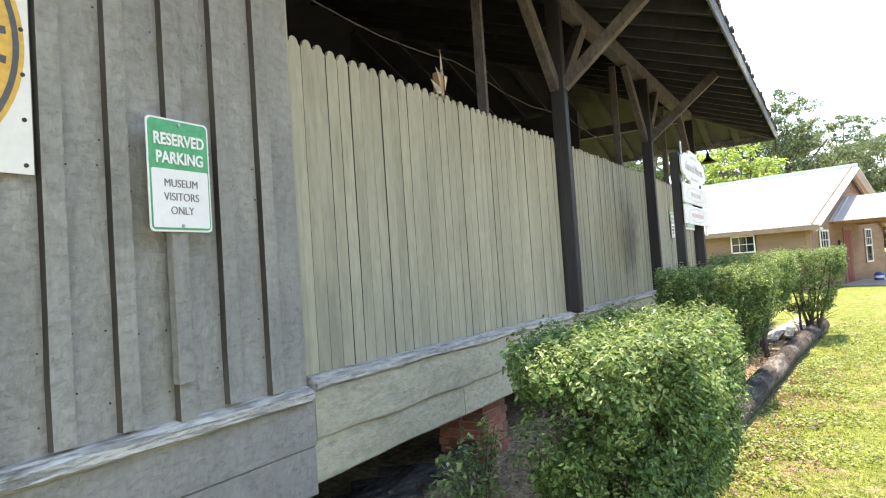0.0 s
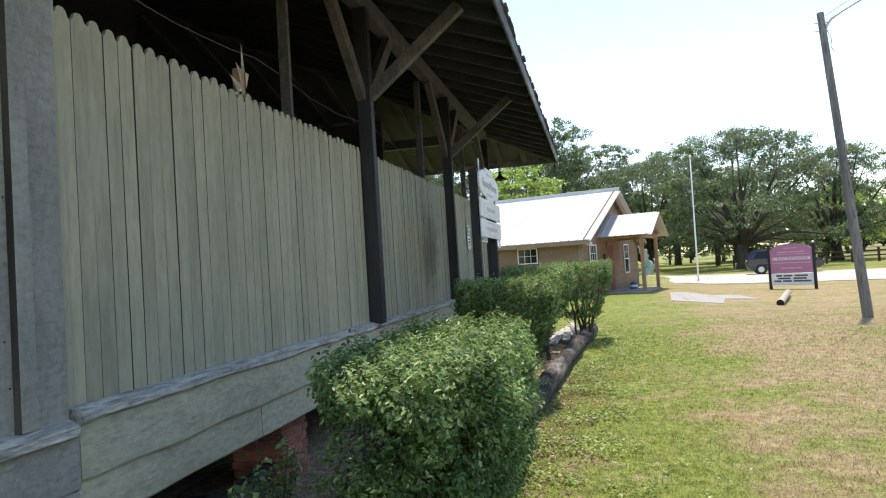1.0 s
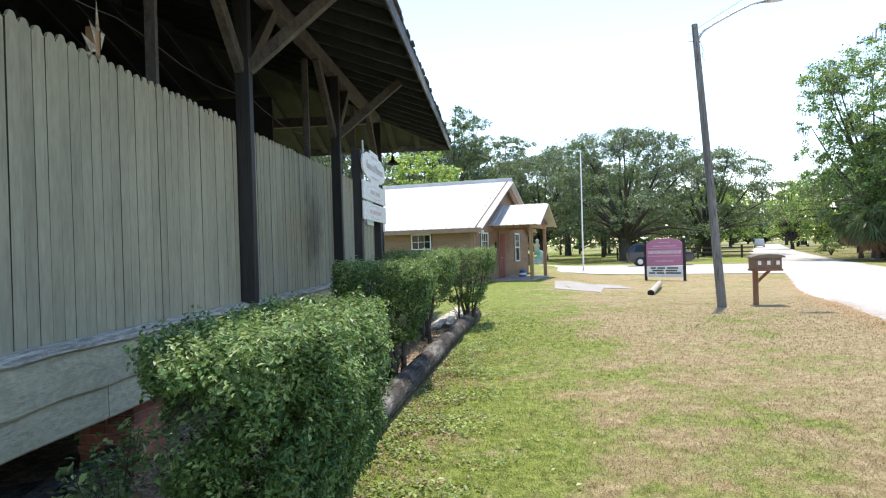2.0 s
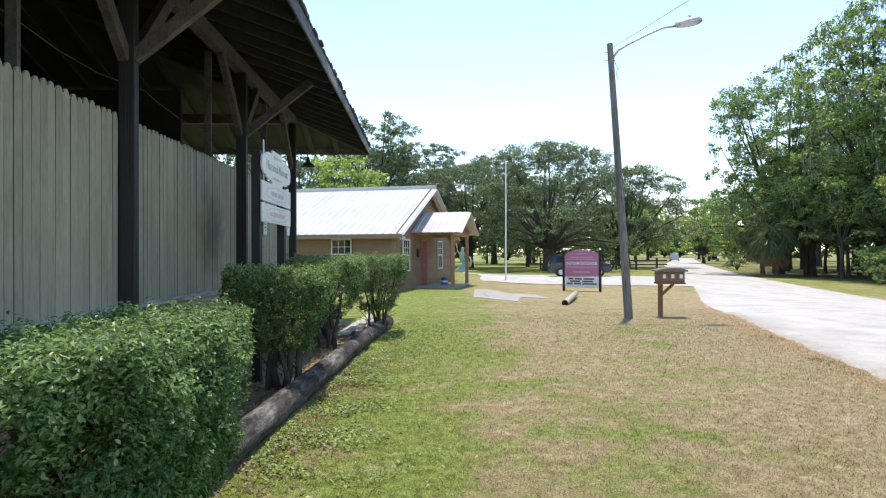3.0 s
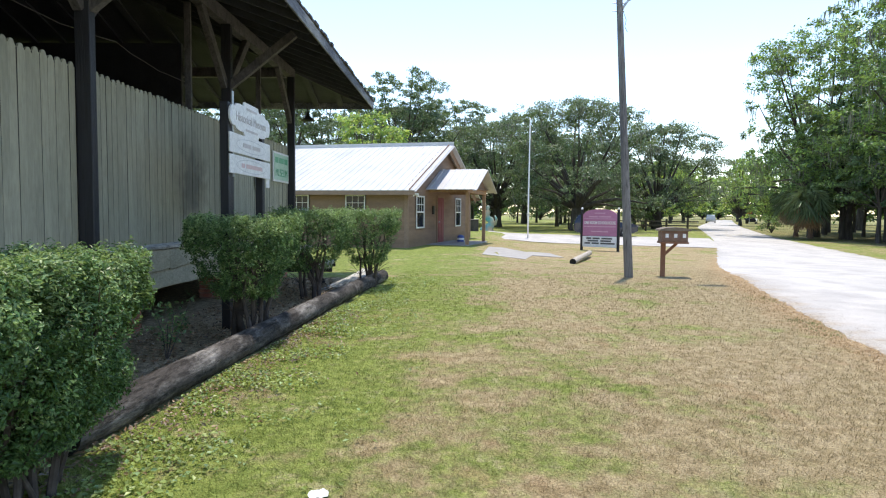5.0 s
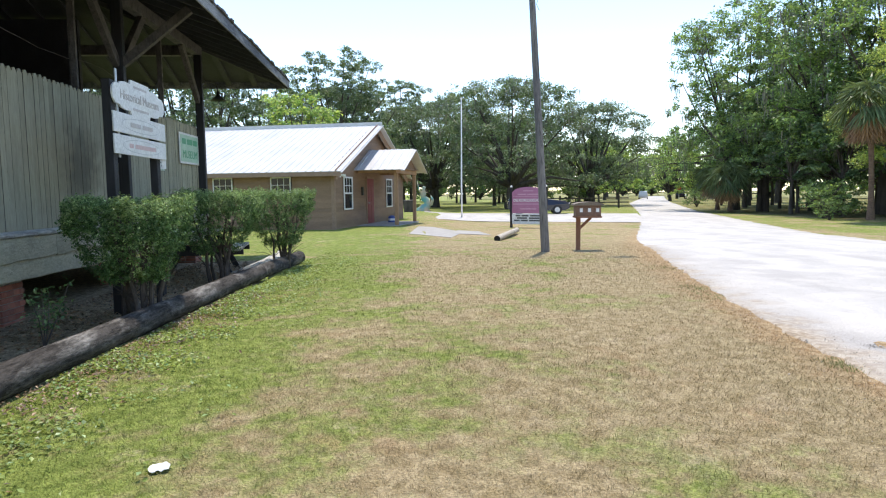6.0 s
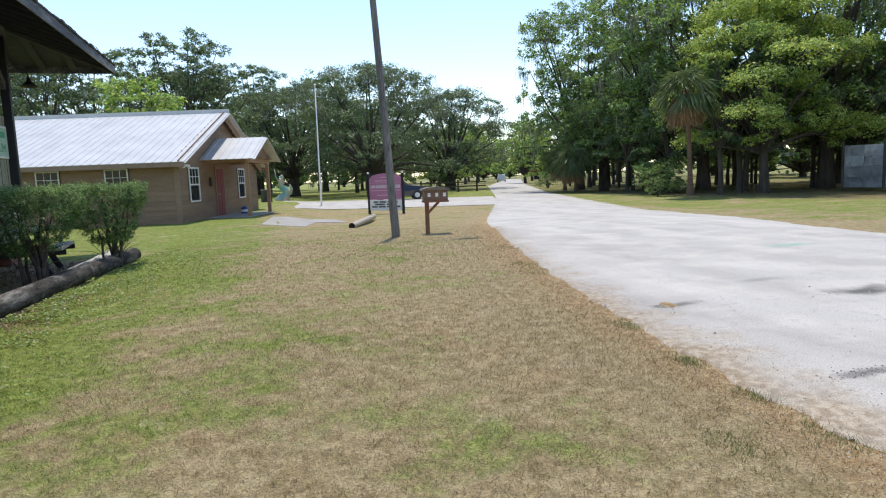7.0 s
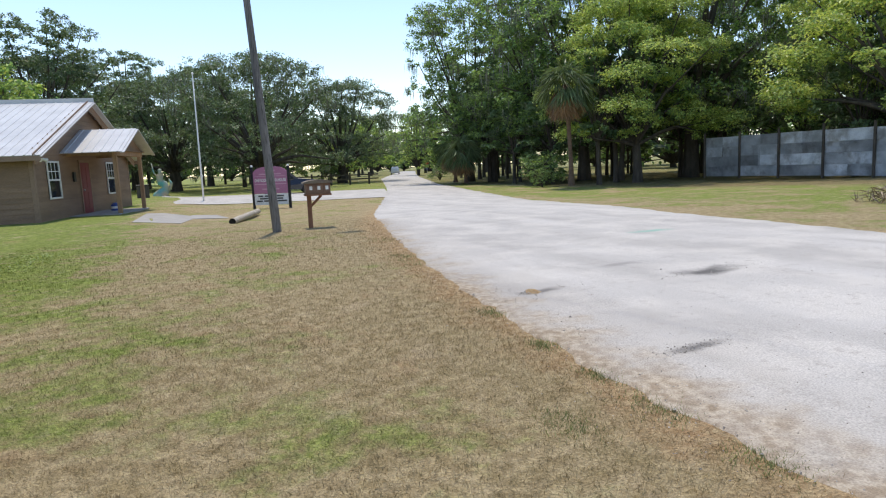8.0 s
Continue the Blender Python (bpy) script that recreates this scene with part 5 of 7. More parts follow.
def build_museum_sign():
    s = thing("museum_signpost", "three white museum signboards on two dark posts", "sign")
    for y in (7.60, 8.90):
        part("post", box_bm((-1.50, y - 0.055, -0.1), (-1.40, y + 0.055, 2.72), 0.006), DARK_POST, s)
    part("stake", box_bm((-1.398, 7.66, 1.84), (-1.385, 7.71, 2.86), 0.002), STEEL, s, "pale metal stake behind the boards")
    x, mid = -1.384, 8.30
    # top board with a stepped, rounded outline
    quarter = [(0.79, 0.0), (0.77, 0.07), (0.71, 0.115), (0.60, 0.12), (0.56, 0.15), (0.44, 0.165), (0.30, 0.16), (0.27, 0.215)]
    out = quarter + [(-a, b) for a, b in reversed(quarter)] + [(-a, -b) for a, b in quarter[1:]] + [(a, -b) for a, b in reversed(quarter[1:])]
    bm = bmesh.new()
    f = [bm.verts.new((x + 0.02, mid + a, 2.575 + b)) for a, b in out]
    q = [bm.verts.new((x, mid + a, 2.575 + b)) for a, b in out]
    bm.faces.new(f)
    bm.faces.new(q[::-1])
    for i in range(len(out)):
        j = (i + 1) % len(out)
        bm.faces.new((f[i], q[i], q[j], f[j]))
    top_board = part("top_board", bm, WHITE_PAINT, s, "white shaped board lettered in faded brown")
    part("lettering", text_mesh("Historical Museum", 0.155, FADED_TEXT), None, top_board, at=pose(x + 0.023, mid, 2.575, 90, 0, 90))
    for a, b, z in ((8.10, 8.50, 2.715), (8.06, 8.54, 2.445)):
        part("text_bar", box_bm((x + 0.021, a, z - 0.014), (x + 0.0225, b, z + 0.014)), FADED_TEXT, top_board)

    def oval(parent, cz, ry, rz):
        ring = bmesh.new()
        loops = [[ring.verts.new((x + 0.0215, mid + (ry - o) * math.cos(t), cz + (rz - o) * math.sin(t))) for t in np.linspace(0, 2 * math.pi, 41)[:-1]] for o in (0.0, 0.009)]
        for i in range(40):
            j = (i + 1) % 40
            ring.faces.new((loops[0][i], loops[0][j], loops[1][j], loops[1][i]))
        part("oval_line", ring, GREY_LINE, parent)
    for z0, z1, words, ink in ((2.13, 2.365, ((-0.33, -0.04), (0.02, 0.34)), FADED_TEXT), (1.88, 2.105, ((-0.40, -0.28), (-0.23, 0.42)), PINK_TEXT)):
        bd = part("board", box_bm((x, 7.51, z0), (x + 0.02, 9.09, z1), 0.004), WHITE_PAINT, s)
        oval(bd, (z0 + z1) / 2, 0.58, 0.085)
        for a, b in words:
            part("text_bar", box_bm((x + 0.021, mid + a, (z0 + z1) / 2 - 0.026), (x + 0.0225, mid + b, (z0 + z1) / 2 + 0.026)), ink, bd)
    part("tag", box_bm((x - 0.012, 8.98, 1.76), (x - 0.002, 9.13, 2.09), 0.002), WHITE_PAINT, s, "white tag below the lowest board")


def build_green_sign():
    s = thing("museum_wall_sign", "pale green sign lettered in dark green on the pickets", "sign")
    x = WX - 0.035
    part("frame", box_bm((x, 12.50, 2.02), (x + 0.02, 13.62, 2.62), 0.004), WHITE_PAINT, s)
    part("panel", box_bm((x + 0.021, 12.54, 2.06), (x + 0.025, 13.58, 2.58)), PALE_GREEN, s)
    part("lettering", text_mesh("MUSEUM", 0.22, GREEN_SIGN), None, s, at=pose(x + 0.028, 13.06, 2.20, 90, 0, 90))
    for a, b in ((12.62, 12.84), (12.90, 13.22), (13.27, 13.50)):
        part("text_bar", box_bm((x + 0.026, a, 2.40), (x + 0.028, b, 2.51)), GREEN_SIGN, s)


def build_depot_clutter():
    # broken wooden finial with torn metal on the picket tops
    f = thing("broken_finial", "broken wooden stub with torn pale metal above the pickets", "ornament", pose(WX - 0.12, 3.98, 2.80))
    part("stub", box_bm((-0.03, -0.035, -0.12), (0.03, 0.035, 0.22), 0.006), PORCH_WOOD, f)
    for a, b, c in (((0.034, -0.018, 0.20), (0.034, 0.024, 0.20), (0.03, 0.002, 0.40)), ((0.036, -0.17, 0.13), (0.036, -0.03, 0.09), (0.036, -0.03, -0.02)), ((0.036, -0.13, 0.02), (0.036, -0.03, 0.05), (0.036, -0.04, -0.06)), ((0.036, 0.03, 0.05), (0.036, 0.16, -0.03), (0.036, 0.04, -0.08)), ((0.036, -0.09, 0.24), (0.036, -0.03, 0.20), (0.036, -0.03, 0.10)), ((0.036, 0.03, 0.20), (0.036, 0.075, 0.20), (0.036, 0.03, 0.08))):
        bm = bmesh.new()
        t = [bm.verts.new(p) for p in (a, b, c)]
        u = [bm.verts.new((p[0] + 0.003, p[1], p[2])) for p in (a, b, c)]
        bm.faces.new(t[::-1])
        bm.faces.new(u)
        for i in range(3):
            bm.faces.new((t[i], t[(i + 1) % 3], u[(i + 1) % 3], u[i]))
        part("shard", bm, PALE_LOG, f)
    wire = new("hanging_cable", bm_mesh("hanging_cable", tube(bmesh.new(), [(-2.72, 2.3 + 0.35 * k, 3.40 - 0.10 * math.sin(math.pi * ((k * 0.35) % 2.6) / 2.6) + 0.01 * math.sin(k * 3.1)) for k in range(33)], [0.005] * 33, 5), BRACE_WOOD))
    tagged(wire, "old cable sagging along the depot behind the posts", "cable")
    # barn lamp on a gooseneck off the last post
    lamp = thing("barn_lamp", "dark metal barn lamp hanging under the depot's end eave", "lamp")
    bm = bmesh.new()
    prof = ((0.02, 0.20), (0.035, 0.16), (0.04, 0.11), (0.09, 0.06), (0.17, 0.0))
    rings = [[bm.verts.new((-2.05 + r * math.cos(k * math.pi / 8), 14.3 + r * math.sin(k * math.pi / 8), 3.46 + z)) for k in range(16)] for r, z in prof]
    for a, b in zip(rings, rings[1:]):
        for k in range(16):
            bm.faces.new((a[k], b[k], b[(k + 1) % 16], a[(k + 1) % 16]))
    part("shade", bm, BLACK_METAL, lamp, smooth=True)
    part("arm", tube(bmesh.new(), [(-2.05, 14.3, 3.64), (-2.07, 14.28, 3.78), (-2.14, 14.15, 3.84), (-2.22, 13.98, 3.80), (-2.27, 13.76, 3.70)], [0.014] * 5, 8), BLACK_METAL, lamp)
    st = thing("picnic_table", "grey weathered plank picnic table beside the depot", "table", pose(-1.86, 11.9, 0.0, 0, 0, 8))
    for k in range(5):
        part("top_plank", box_bm((-0.37 + 0.15 * k, -0.80, 0.71), (-0.23 + 0.15 * k, 0.80, 0.75), 0.004), LEDGE_WOOD, st)
    for x in (-0.72, 0.58):
        part("bench_plank", box_bm((x, -0.80, 0.42), (x + 0.24, 0.80, 0.46), 0.004), LEDGE_WOOD, st)
    for y in (-0.58, 0.58):
        for sx in (-1, 1):
            part("leg", beam_bm((0.24 * sx, y, 0.70), (0.60 * sx, y, 0.0), 0.045, 0.10), DARK_POST, st)
        part("crossbar", box_bm((-0.74, y + 0.05, 0.33), (0.84, y + 0.09, 0.42), 0.003), DARK_POST, st)
    pl = thing("loose_planks", "grey weathered planks lying in the planting bed", "planks")
    for k in range(4):
        part("plank", box_bm((-0.07, -0.75, 0), (0.07, 0.75, 0.035), 0.004), LEDGE_WOOD, pl, at=pose(-0.98 + 0.15 * k, 12.2 + 0.10 * k, 0.02 + 0.045 * k, 4, 3, -12 + 6 * k))
    rub = thing("timber_offcuts", "dark old timber offcuts lying under the depot", "timber")
    for k in range(9):
        part("offcut", box_bm((-0.35, -0.06, 0), (0.35, 0.06, 0.05), 0.005), LOG_BARK, rub, at=pose(-2.75 + 0.12 * (k % 3), 2.6 + 0.17 * k, 0.01 + 0.04 * (k % 3), rnd.uniform(-4, 4), rnd.uniform(-4, 4), rnd.uniform(30, 120)))


build_banner()
build_museum_sign()
build_green_sign()
build_depot_clutter()


# ---- the log edging ----
def build_log(name, a, b, r, mat, label, end_mat=None):
    log = thing(name, label, "log", None, "edging logs")
    a, b = Vector(a), Vector(b)
    n = max(6, int((b - a).length / 0.12))
    bm = bmesh.new()
    d = (b - a).normalized()
    u = d.cross(Vector((0, 0, 1))).normalized()
    w = u.cross(d)
    rings = []
    for i in range(n + 1):
        c = a.lerp(b, i / n)
        ring = []
        for k in range(16):
            t = 2 * math.pi * k / 16
            q = r * (1 + 0.05 * noise.noise(Vector((i * 0.12, math.cos(t) * 1.5, math.sin(t) * 1.5))) + 0.03 * noise.noise(Vector((i * 0.05, k * 1.9, 3))))
            ring.append(bm.verts.new(c + u * math.cos(t) * q + w * math.sin(t) * q))
        rings.append(ring)
    for p, q in zip(rings, rings[1:]):
        for k in range(16):
            bm.faces.new((p[k], p[(k + 1) % 16], q[(k + 1) % 16], q[k]))
    part("bark", bm, mat, log, smooth=True)
    for ring_at, sgn in ((a, -1), (b, 1)):
        e = bmesh.new()
        c = ring_at + d * 0.004 * sgn
        vs = [e.verts.new(c + u * math.cos(2 * math.pi * k / 16) * r * 0.97 + w * math.sin(2 * math.pi * k / 16) * r * 0.97) for k in range(16)]
        hub = e.verts.new(c - d * 0.03 * sgn)
        for k in range(16):
            e.faces.new((vs[k], vs[(k + 1) % 16], hub))
        part("end_grain", e, end_mat or mat, log)


build_log("edging_log", (-0.965, 3.63, 0.115), (-0.52, 9.86, 0.125), 0.124, LOG_BARK, "dark weathered round log edging the planting bed", LOG_END)
build_log("edging_log", (-0.52, 9.88, 0.12), (-0.22, 13.1, 0.11), 0.124, LOG_BARK, "dark weathered round log edging the planting bed", LOG_END)
build_log("parking_log", (4.84, 19.2, -0.03), (6.42, 24.3, -0.07), 0.10, PALE_LOG, "pale weathered round log lying on the lawn", LOG_END)


# ---- the small house with the metal roof ----
HA = radians(14.0)
HOUSE = Matrix.Translation((-0.53, 23.39, 0.0)) @ Matrix.Rotation(-HA, 4, "Z")
# in the house's own frame: +x out of the porch gable, +y along the gable, the near corner at the origin


def siding_mesh(length, z0, z1, along, clip=None):
    """Lapped boards on one wall. along 'y': gable (faces +x); 'x': long side (faces -y), running to -x."""
    vs, fs = [], []
    z, step = z0, 0.17
    while z < z1 - 0.01:
        t = min(z + step, z1)
        lo, hi = 0.0, length
        if clip:
            lo, hi = clip(z)
        prof = ((0.0, z), (0.024, z), (0.008, t + 0.012), (0.0, t + 0.012))
        base = len(vs)
        for s in (lo, hi):
            for d, zz in prof:
                vs.append((d, s, zz) if along == "y" else (-s, -d, zz))
        for k in range(3):
            fs.append((base + k, base + k + 4, base + k + 5, base + k + 1))
        z = t
    return mesh_from("siding", vs, fs, SIDING)


def house_window(parent, u, z0, z1, w, along, grid):
    fw = 0.06 if along == "y" else 0.04
    win = part("window", (box_bm((0.0, -w / 2 - 0.06, z0 - 0.06), (0.012, w / 2 + 0.06, z1 + 0.06)) if along == "y" else box_bm((-w / 2 - 0.06, -0.012, z0 - 0.06), (w / 2 + 0.06, 0.0, z1 + 0.06))), BLACK_METAL, parent)
    win.matrix_basis = pose(0.026, u, 0) if along == "y" else pose(-u, -0.026, 0)

    def bar(a0, b0, a1, b1, d0, d1, name, mat):
        bm = box_bm((d0, a0, b0), (d1, a1, b1), 0.002) if along == "y" else box_bm((a0, -d1, b0), (a1, -d0, b1), 0.002)
        part(name, bm, mat, win)
    bar(-w / 2, z0, w / 2, z1, 0.013, 0.018, "pane", WINDOW_GLASS)
    for a0, b0, a1, b1 in ((-w / 2 - fw, z0 - fw, w / 2 + fw, z0), (-w / 2 - fw, z1, w / 2 + fw, z1 + fw), (-w / 2 - fw, z0, -w / 2, z1), (w / 2, z0, w / 2 + fw, z1)):
        bar(a0, b0, a1, b1, 0.013, 0.05, "window_frame", WHITE_PAINT)
    if grid == "double":
        m = (z0 + z1) / 2
        bar(-w / 2, m - 0.03, w / 2, m + 0.03, 0.02, 0.04, "meeting_rail", WHITE_PAINT)
        for a in (-w / 6, w / 6):
            bar(a - 0.012, m + 0.03, a + 0.012, z1, 0.02, 0.032, "muntin", WHITE_PAINT)
        mm = (m + z1) / 2
        bar(-w / 2, mm - 0.012, w / 2, mm + 0.012, 0.02, 0.031, "muntin", WHITE_PAINT)
    else:
        for a in (-w / 6, w / 6):
            bar(a - 0.008, z0, a + 0.008, z1, 0.02, 0.032, "muntin", WHITE_PAINT)
        m = (z0 + z1) / 2
        bar(-w / 2, m - 0.008, w / 2, m + 0.008, 0.02, 0.031, "muntin", WHITE_PAINT)


def ribbed_slope(eave_a, eave_b, ridge_a, ridge_b, name, pitch=0.30):
    """A metal roof sheet with raised ribs from eave to ridge."""
    ea, eb, ra, rb = (Vector(p) for p in (eave_a, eave_b, ridge_a, ridge_b))
    n = max(2, round((eb - ea).length / pitch))
    up = (eb - ea).cross(ra - ea).normalized()
    if up.z < 0:
        up = -up
    ts, hs = [], []
    for k in range(n):
        for o, h in ((0.0, 0.0), (0.40, 0.0), (0.44, 0.019), (0.56, 0.019), (0.60, 0.0)):
            ts.append((k + o) / n)
            hs.append(h)
    ts.append(1.0)
    hs.append(0.0)
    vs, fs = [], []
    for t, h in zip(ts, hs):
        e, r = ea.lerp(eb, t), ra.lerp(rb, t)
        vs += [e + up * h, r + up * h, e - up * 0.02, r - up * 0.02]
    for k in range(len(ts) - 1):
        b = 4 * k
        fs += [(b, b + 4, b + 5, b + 1), (b + 2, b + 3, b + 7, b + 6), (b, b + 2, b + 6, b + 4), (b + 1, b + 5, b + 7, b + 3)]
    fs += [(0, 1, 3, 2), (4 * (len(ts) - 1), 4 * (len(ts) - 1) + 2, 4 * (len(ts) - 1) + 3, 4 * (len(ts) - 1) + 1)]
    return mesh_from(name, [tuple(v) for v in vs], fs, WHITE_METAL)


def build_house():
    h = thing("house", "small tan-sided house with a white metal roof and porch", "house", HOUSE)
    W, LEN, EAV, APEX = 10.5, 15.0, 2.31, 4.35
    mid = W / 2
    # walls
    bm = bmesh.new()
    box(bm, (-LEN, 0, -0.1), (0, W, EAV + 0.05))
    part("wall", bm, TAN_TRIM, h)
    g = bmesh.new()
    tri = [(-0.15, 0.0, EAV), (-0.15, W, EAV), (-0.15, mid, APEX - 0.12)]
    a = [g.verts.new(p) for p in tri]
    b = [g.verts.new((p[0] + 0.15, p[1], p[2])) for p in tri]
    g.faces.new(a[::-1])
    g.faces.new(b)
    for i in range(3):
        j = (i + 1) % 3
        g.faces.new((a[i], a[j], b[j], b[i]))
    part("gable", g, TAN_TRIM, h)
    slope = (APEX - EAV) / mid
    part("siding", siding_mesh(W, 0.06, EAV, "y"), None, h)
    part("siding", siding_mesh(W, EAV, APEX - 0.25, "y", lambda z: ((z - EAV) / slope + 0.12, W - (z - EAV) / slope - 0.12)), None, h)
    part("siding", siding_mesh(LEN, 0.06, EAV, "x"), None, h)
    part("corner_trim", box_bm((-0.10, -0.034, -0.05), (0.034, 0.10, EAV), 0.003), TAN_TRIM, h)
    part("corner_trim", box_bm((-0.05, W - 0.10, -0.05), (0.034, W + 0.03, EAV), 0.003), TAN_TRIM, h)
    # roof: eave overhang 0.40 to the sides, 0.42 beyond the gable
    ov, gx, bx = 0.42, 0.42, -LEN - 0.4
    dz = slope * ov
    for s, y_e in ((-1, -ov), (1, W + ov)):
        ea, eb = (bx, y_e, EAV - dz + 0.08), (gx, y_e, EAV - dz + 0.08)
        ra, rb = (bx, mid, APEX + 0.08), (gx, mid, APEX + 0.08)
        part("roof_sheet", ribbed_slope(ea, eb, ra, rb, "roof_sheet"), None, h, "white ribbed metal roof sheet")
        part("fascia", box_bm((bx, min(y_e, y_e - s * 0.03), EAV - dz - 0.09), (gx, max(y_e, y_e - s * 0.03), EAV - dz + 0.055)), TAN_TRIM, h)
        # raking trim on the gable edge
        part("verge_trim", beam_bm((gx + 0.015, y_e, EAV - dz + 0.03), (gx + 0.015, mid, APEX + 0.03), 0.03, 0.07), WHITE_METAL, h, "white verge trim")
        part("soffit", beam_bm((gx - 0.2, y_e - s * 0.03, EAV - dz - 0.05), (gx - 0.2, mid, APEX - 0.05), 0.38, 0.02, 0.0), TAN_TRIM, h)
    part("ridge_cap", beam_bm((bx, mid, APEX + 0.115), (gx, mid, APEX + 0.115), 0.05, 0.22), WHITE_METAL, h)
    house_window(h, 1.47, 0.86, 2.02, 0.92, "y", "double")
    house_window(h, 7.65, 0.82, 2.06, 0.95, "y", "double")
    for v in (2.05, 4.38, 6.75):
        house_window(h, v, 1.51, 2.02, 0.72, "x", "grid")
    # door in the gable
    door = part("door", box_bm((0.028, 4.02, 0.12), (0.055, 4.98, 2.06), 0.004), RED_DOOR, h, "dark red panelled front door")
    for z0, z1 in ((0.3, 0.95), (1.1, 1.9)):
        for y0, y1 in ((4.12, 4.44), (4.56, 4.88)):
            part("door_panel", box_bm((0.056, y0, z0), (0.064, y1, z1), 0.004), RED_DOOR, door)
    bm = bmesh.new()
    bmesh.ops.create_uvsphere(bm, u_segments=10, v_segments=8, radius=0.035, matrix=pose(0.10, 4.10, 1.02))
    part("door_knob", bm, STEEL, door, smooth=True)
    for y0, y1, z0, z1 in ((3.92, 4.01, 0.1, 2.15), (4.99, 5.08, 0.1, 2.15), (4.01, 4.99, 2.07, 2.15)):
        part("door_trim", box_bm((0.026, y0, z0), (0.06, y1, z1), 0.003), TAN_TRIM, h)
    part("notice_box", box_bm((0.03, 3.22, 1.35), (0.09, 3.42, 1.70), 0.006), BLACK_METAL, h, "dark box beside the door")
    # floodlight under the eave corner
    for dy in (-0.04, 0.12):
        part("floodlight", tube(bmesh.new(), [(0.06, 0.25 + dy, 2.16), (0.14, 0.25 + dy * 2.2, 2.12), (0.22, 0.25 + dy * 3, 2.08)], [0.03, 0.045, 0.07], 10), WHITE_PAINT, h)
    # porch
    pc, half, eav, apex, out, post_o = 4.5, 2.25, 2.36, 3.30, 2.05, 1.64
    porch_floor = part("porch_slab", box_bm((0.03, 2.45, -0.1), (1.74, 6.55, 0.13), 0.012), CONCRETE, h, "pale concrete porch slab")
    for y in (2.82, 6.15):
        part("porch_post", box_bm((post_o - 0.07, y - 0.07, 0.11), (post_o + 0.07, y + 0.07, 2.24), 0.006), PORCH_WOOD, h, "square timber porch post")
    part("porch_beam", box_bm((post_o - 0.06, 2.6, 2.24), (post_o + 0.06, 6.4, 2.42), 0.005), PORCH_WOOD, h)
    for y in (2.82, 6.15):
        part("side_beam", box_bm((0.03, y - 0.05, 2.26), (post_o - 0.062, y + 0.05, 2.40), 0.005), PORCH_WOOD, h)
    part("porch_ceiling", box_bm((0.03, pc - half + 0.3, 2.425), (out - 0.25, pc + half - 0.3, 2.45)), TAN_TRIM, h)
    pg = bmesh.new()
    tri = [(post_o - 0.05, pc - half + 0.25, 2.425), (post_o - 0.05, pc + half - 0.25, 2.425), (post_o - 0.05, pc, apex - 0.10)]
    a = [pg.verts.new(p) for p in tri]
    b = [pg.verts.new((p[0] + 0.1, p[1], p[2])) for p in tri]
    pg.faces.new(a[::-1])
    pg.faces.new(b)
    for i in range(3):
        j = (i + 1) % 3
        pg.faces.new((a[i], a[j], b[j], b[i]))
    part("porch_gable", pg, TAN_TRIM, h)
    for s in (-1, 1):
        ye = pc + s * half
        part("porch_roof_sheet", ribbed_slope((0.03, ye, eav), (out, ye, eav), (0.03, pc, apex), (out, pc, apex), "porch_roof_sheet"), None, h, "white ribbed metal porch roof")
        part("porch_verge", beam_bm((out + 0.015, ye, eav - 0.04), (out + 0.015, pc, apex - 0.04), 0.03, 0.14), WHITE_METAL, h)
    tub = thing("water_jug", "blue plastic jug standing on the porch slab", "jug", HOUSE @ pose(0.75, 5.35, 0.11))
    bm = tube(bmesh.new(), [(0, 0, 0), (0, 0, 0.03), (0, 0, 0.24), (0, 0, 0.30), (0, 0, 0.33)], [0.14, 0.16, 0.16, 0.11, 0.05], 14)
    part("body", bm, BLUE_TUB, tub, smooth=True)
    part("label_band", tube(bmesh.new(), [(0, 0, 0.10), (0, 0, 0.19)], [0.163, 0.163], 14), WHITE_PAINT, tub)


build_house()


def build_walk():
    """Pale concrete path in front of the porch."""
    path = thing("path", "pale concrete path slabs crossing the lawn to the porch", "path", kind="structure")
    for pts in (((2.15, 20.6), (3.45, 19.6), (4.25, 23.6), (3.2, 25.6), (2.6, 25.3)), ((3.72, 22.0), (5.2, 22.9), (5.0, 25.0), (4.1, 24.6))):
        bm = bmesh.new()
        lo = [bm.verts.new((x, y, float(gz(x, y)) - 0.06)) for x, y in pts]
        hi = [bm.verts.new((x, y, float(gz(x, y)) + 0.013)) for x, y in pts]
        bm.faces.new(hi)
        for i in range(len(pts)):
            j = (i + 1) % len(pts)
            bm.faces.new((lo[i], lo[j], hi[j], hi[i]))
        part("slab", bm, CONCRETE, path)


build_walk()


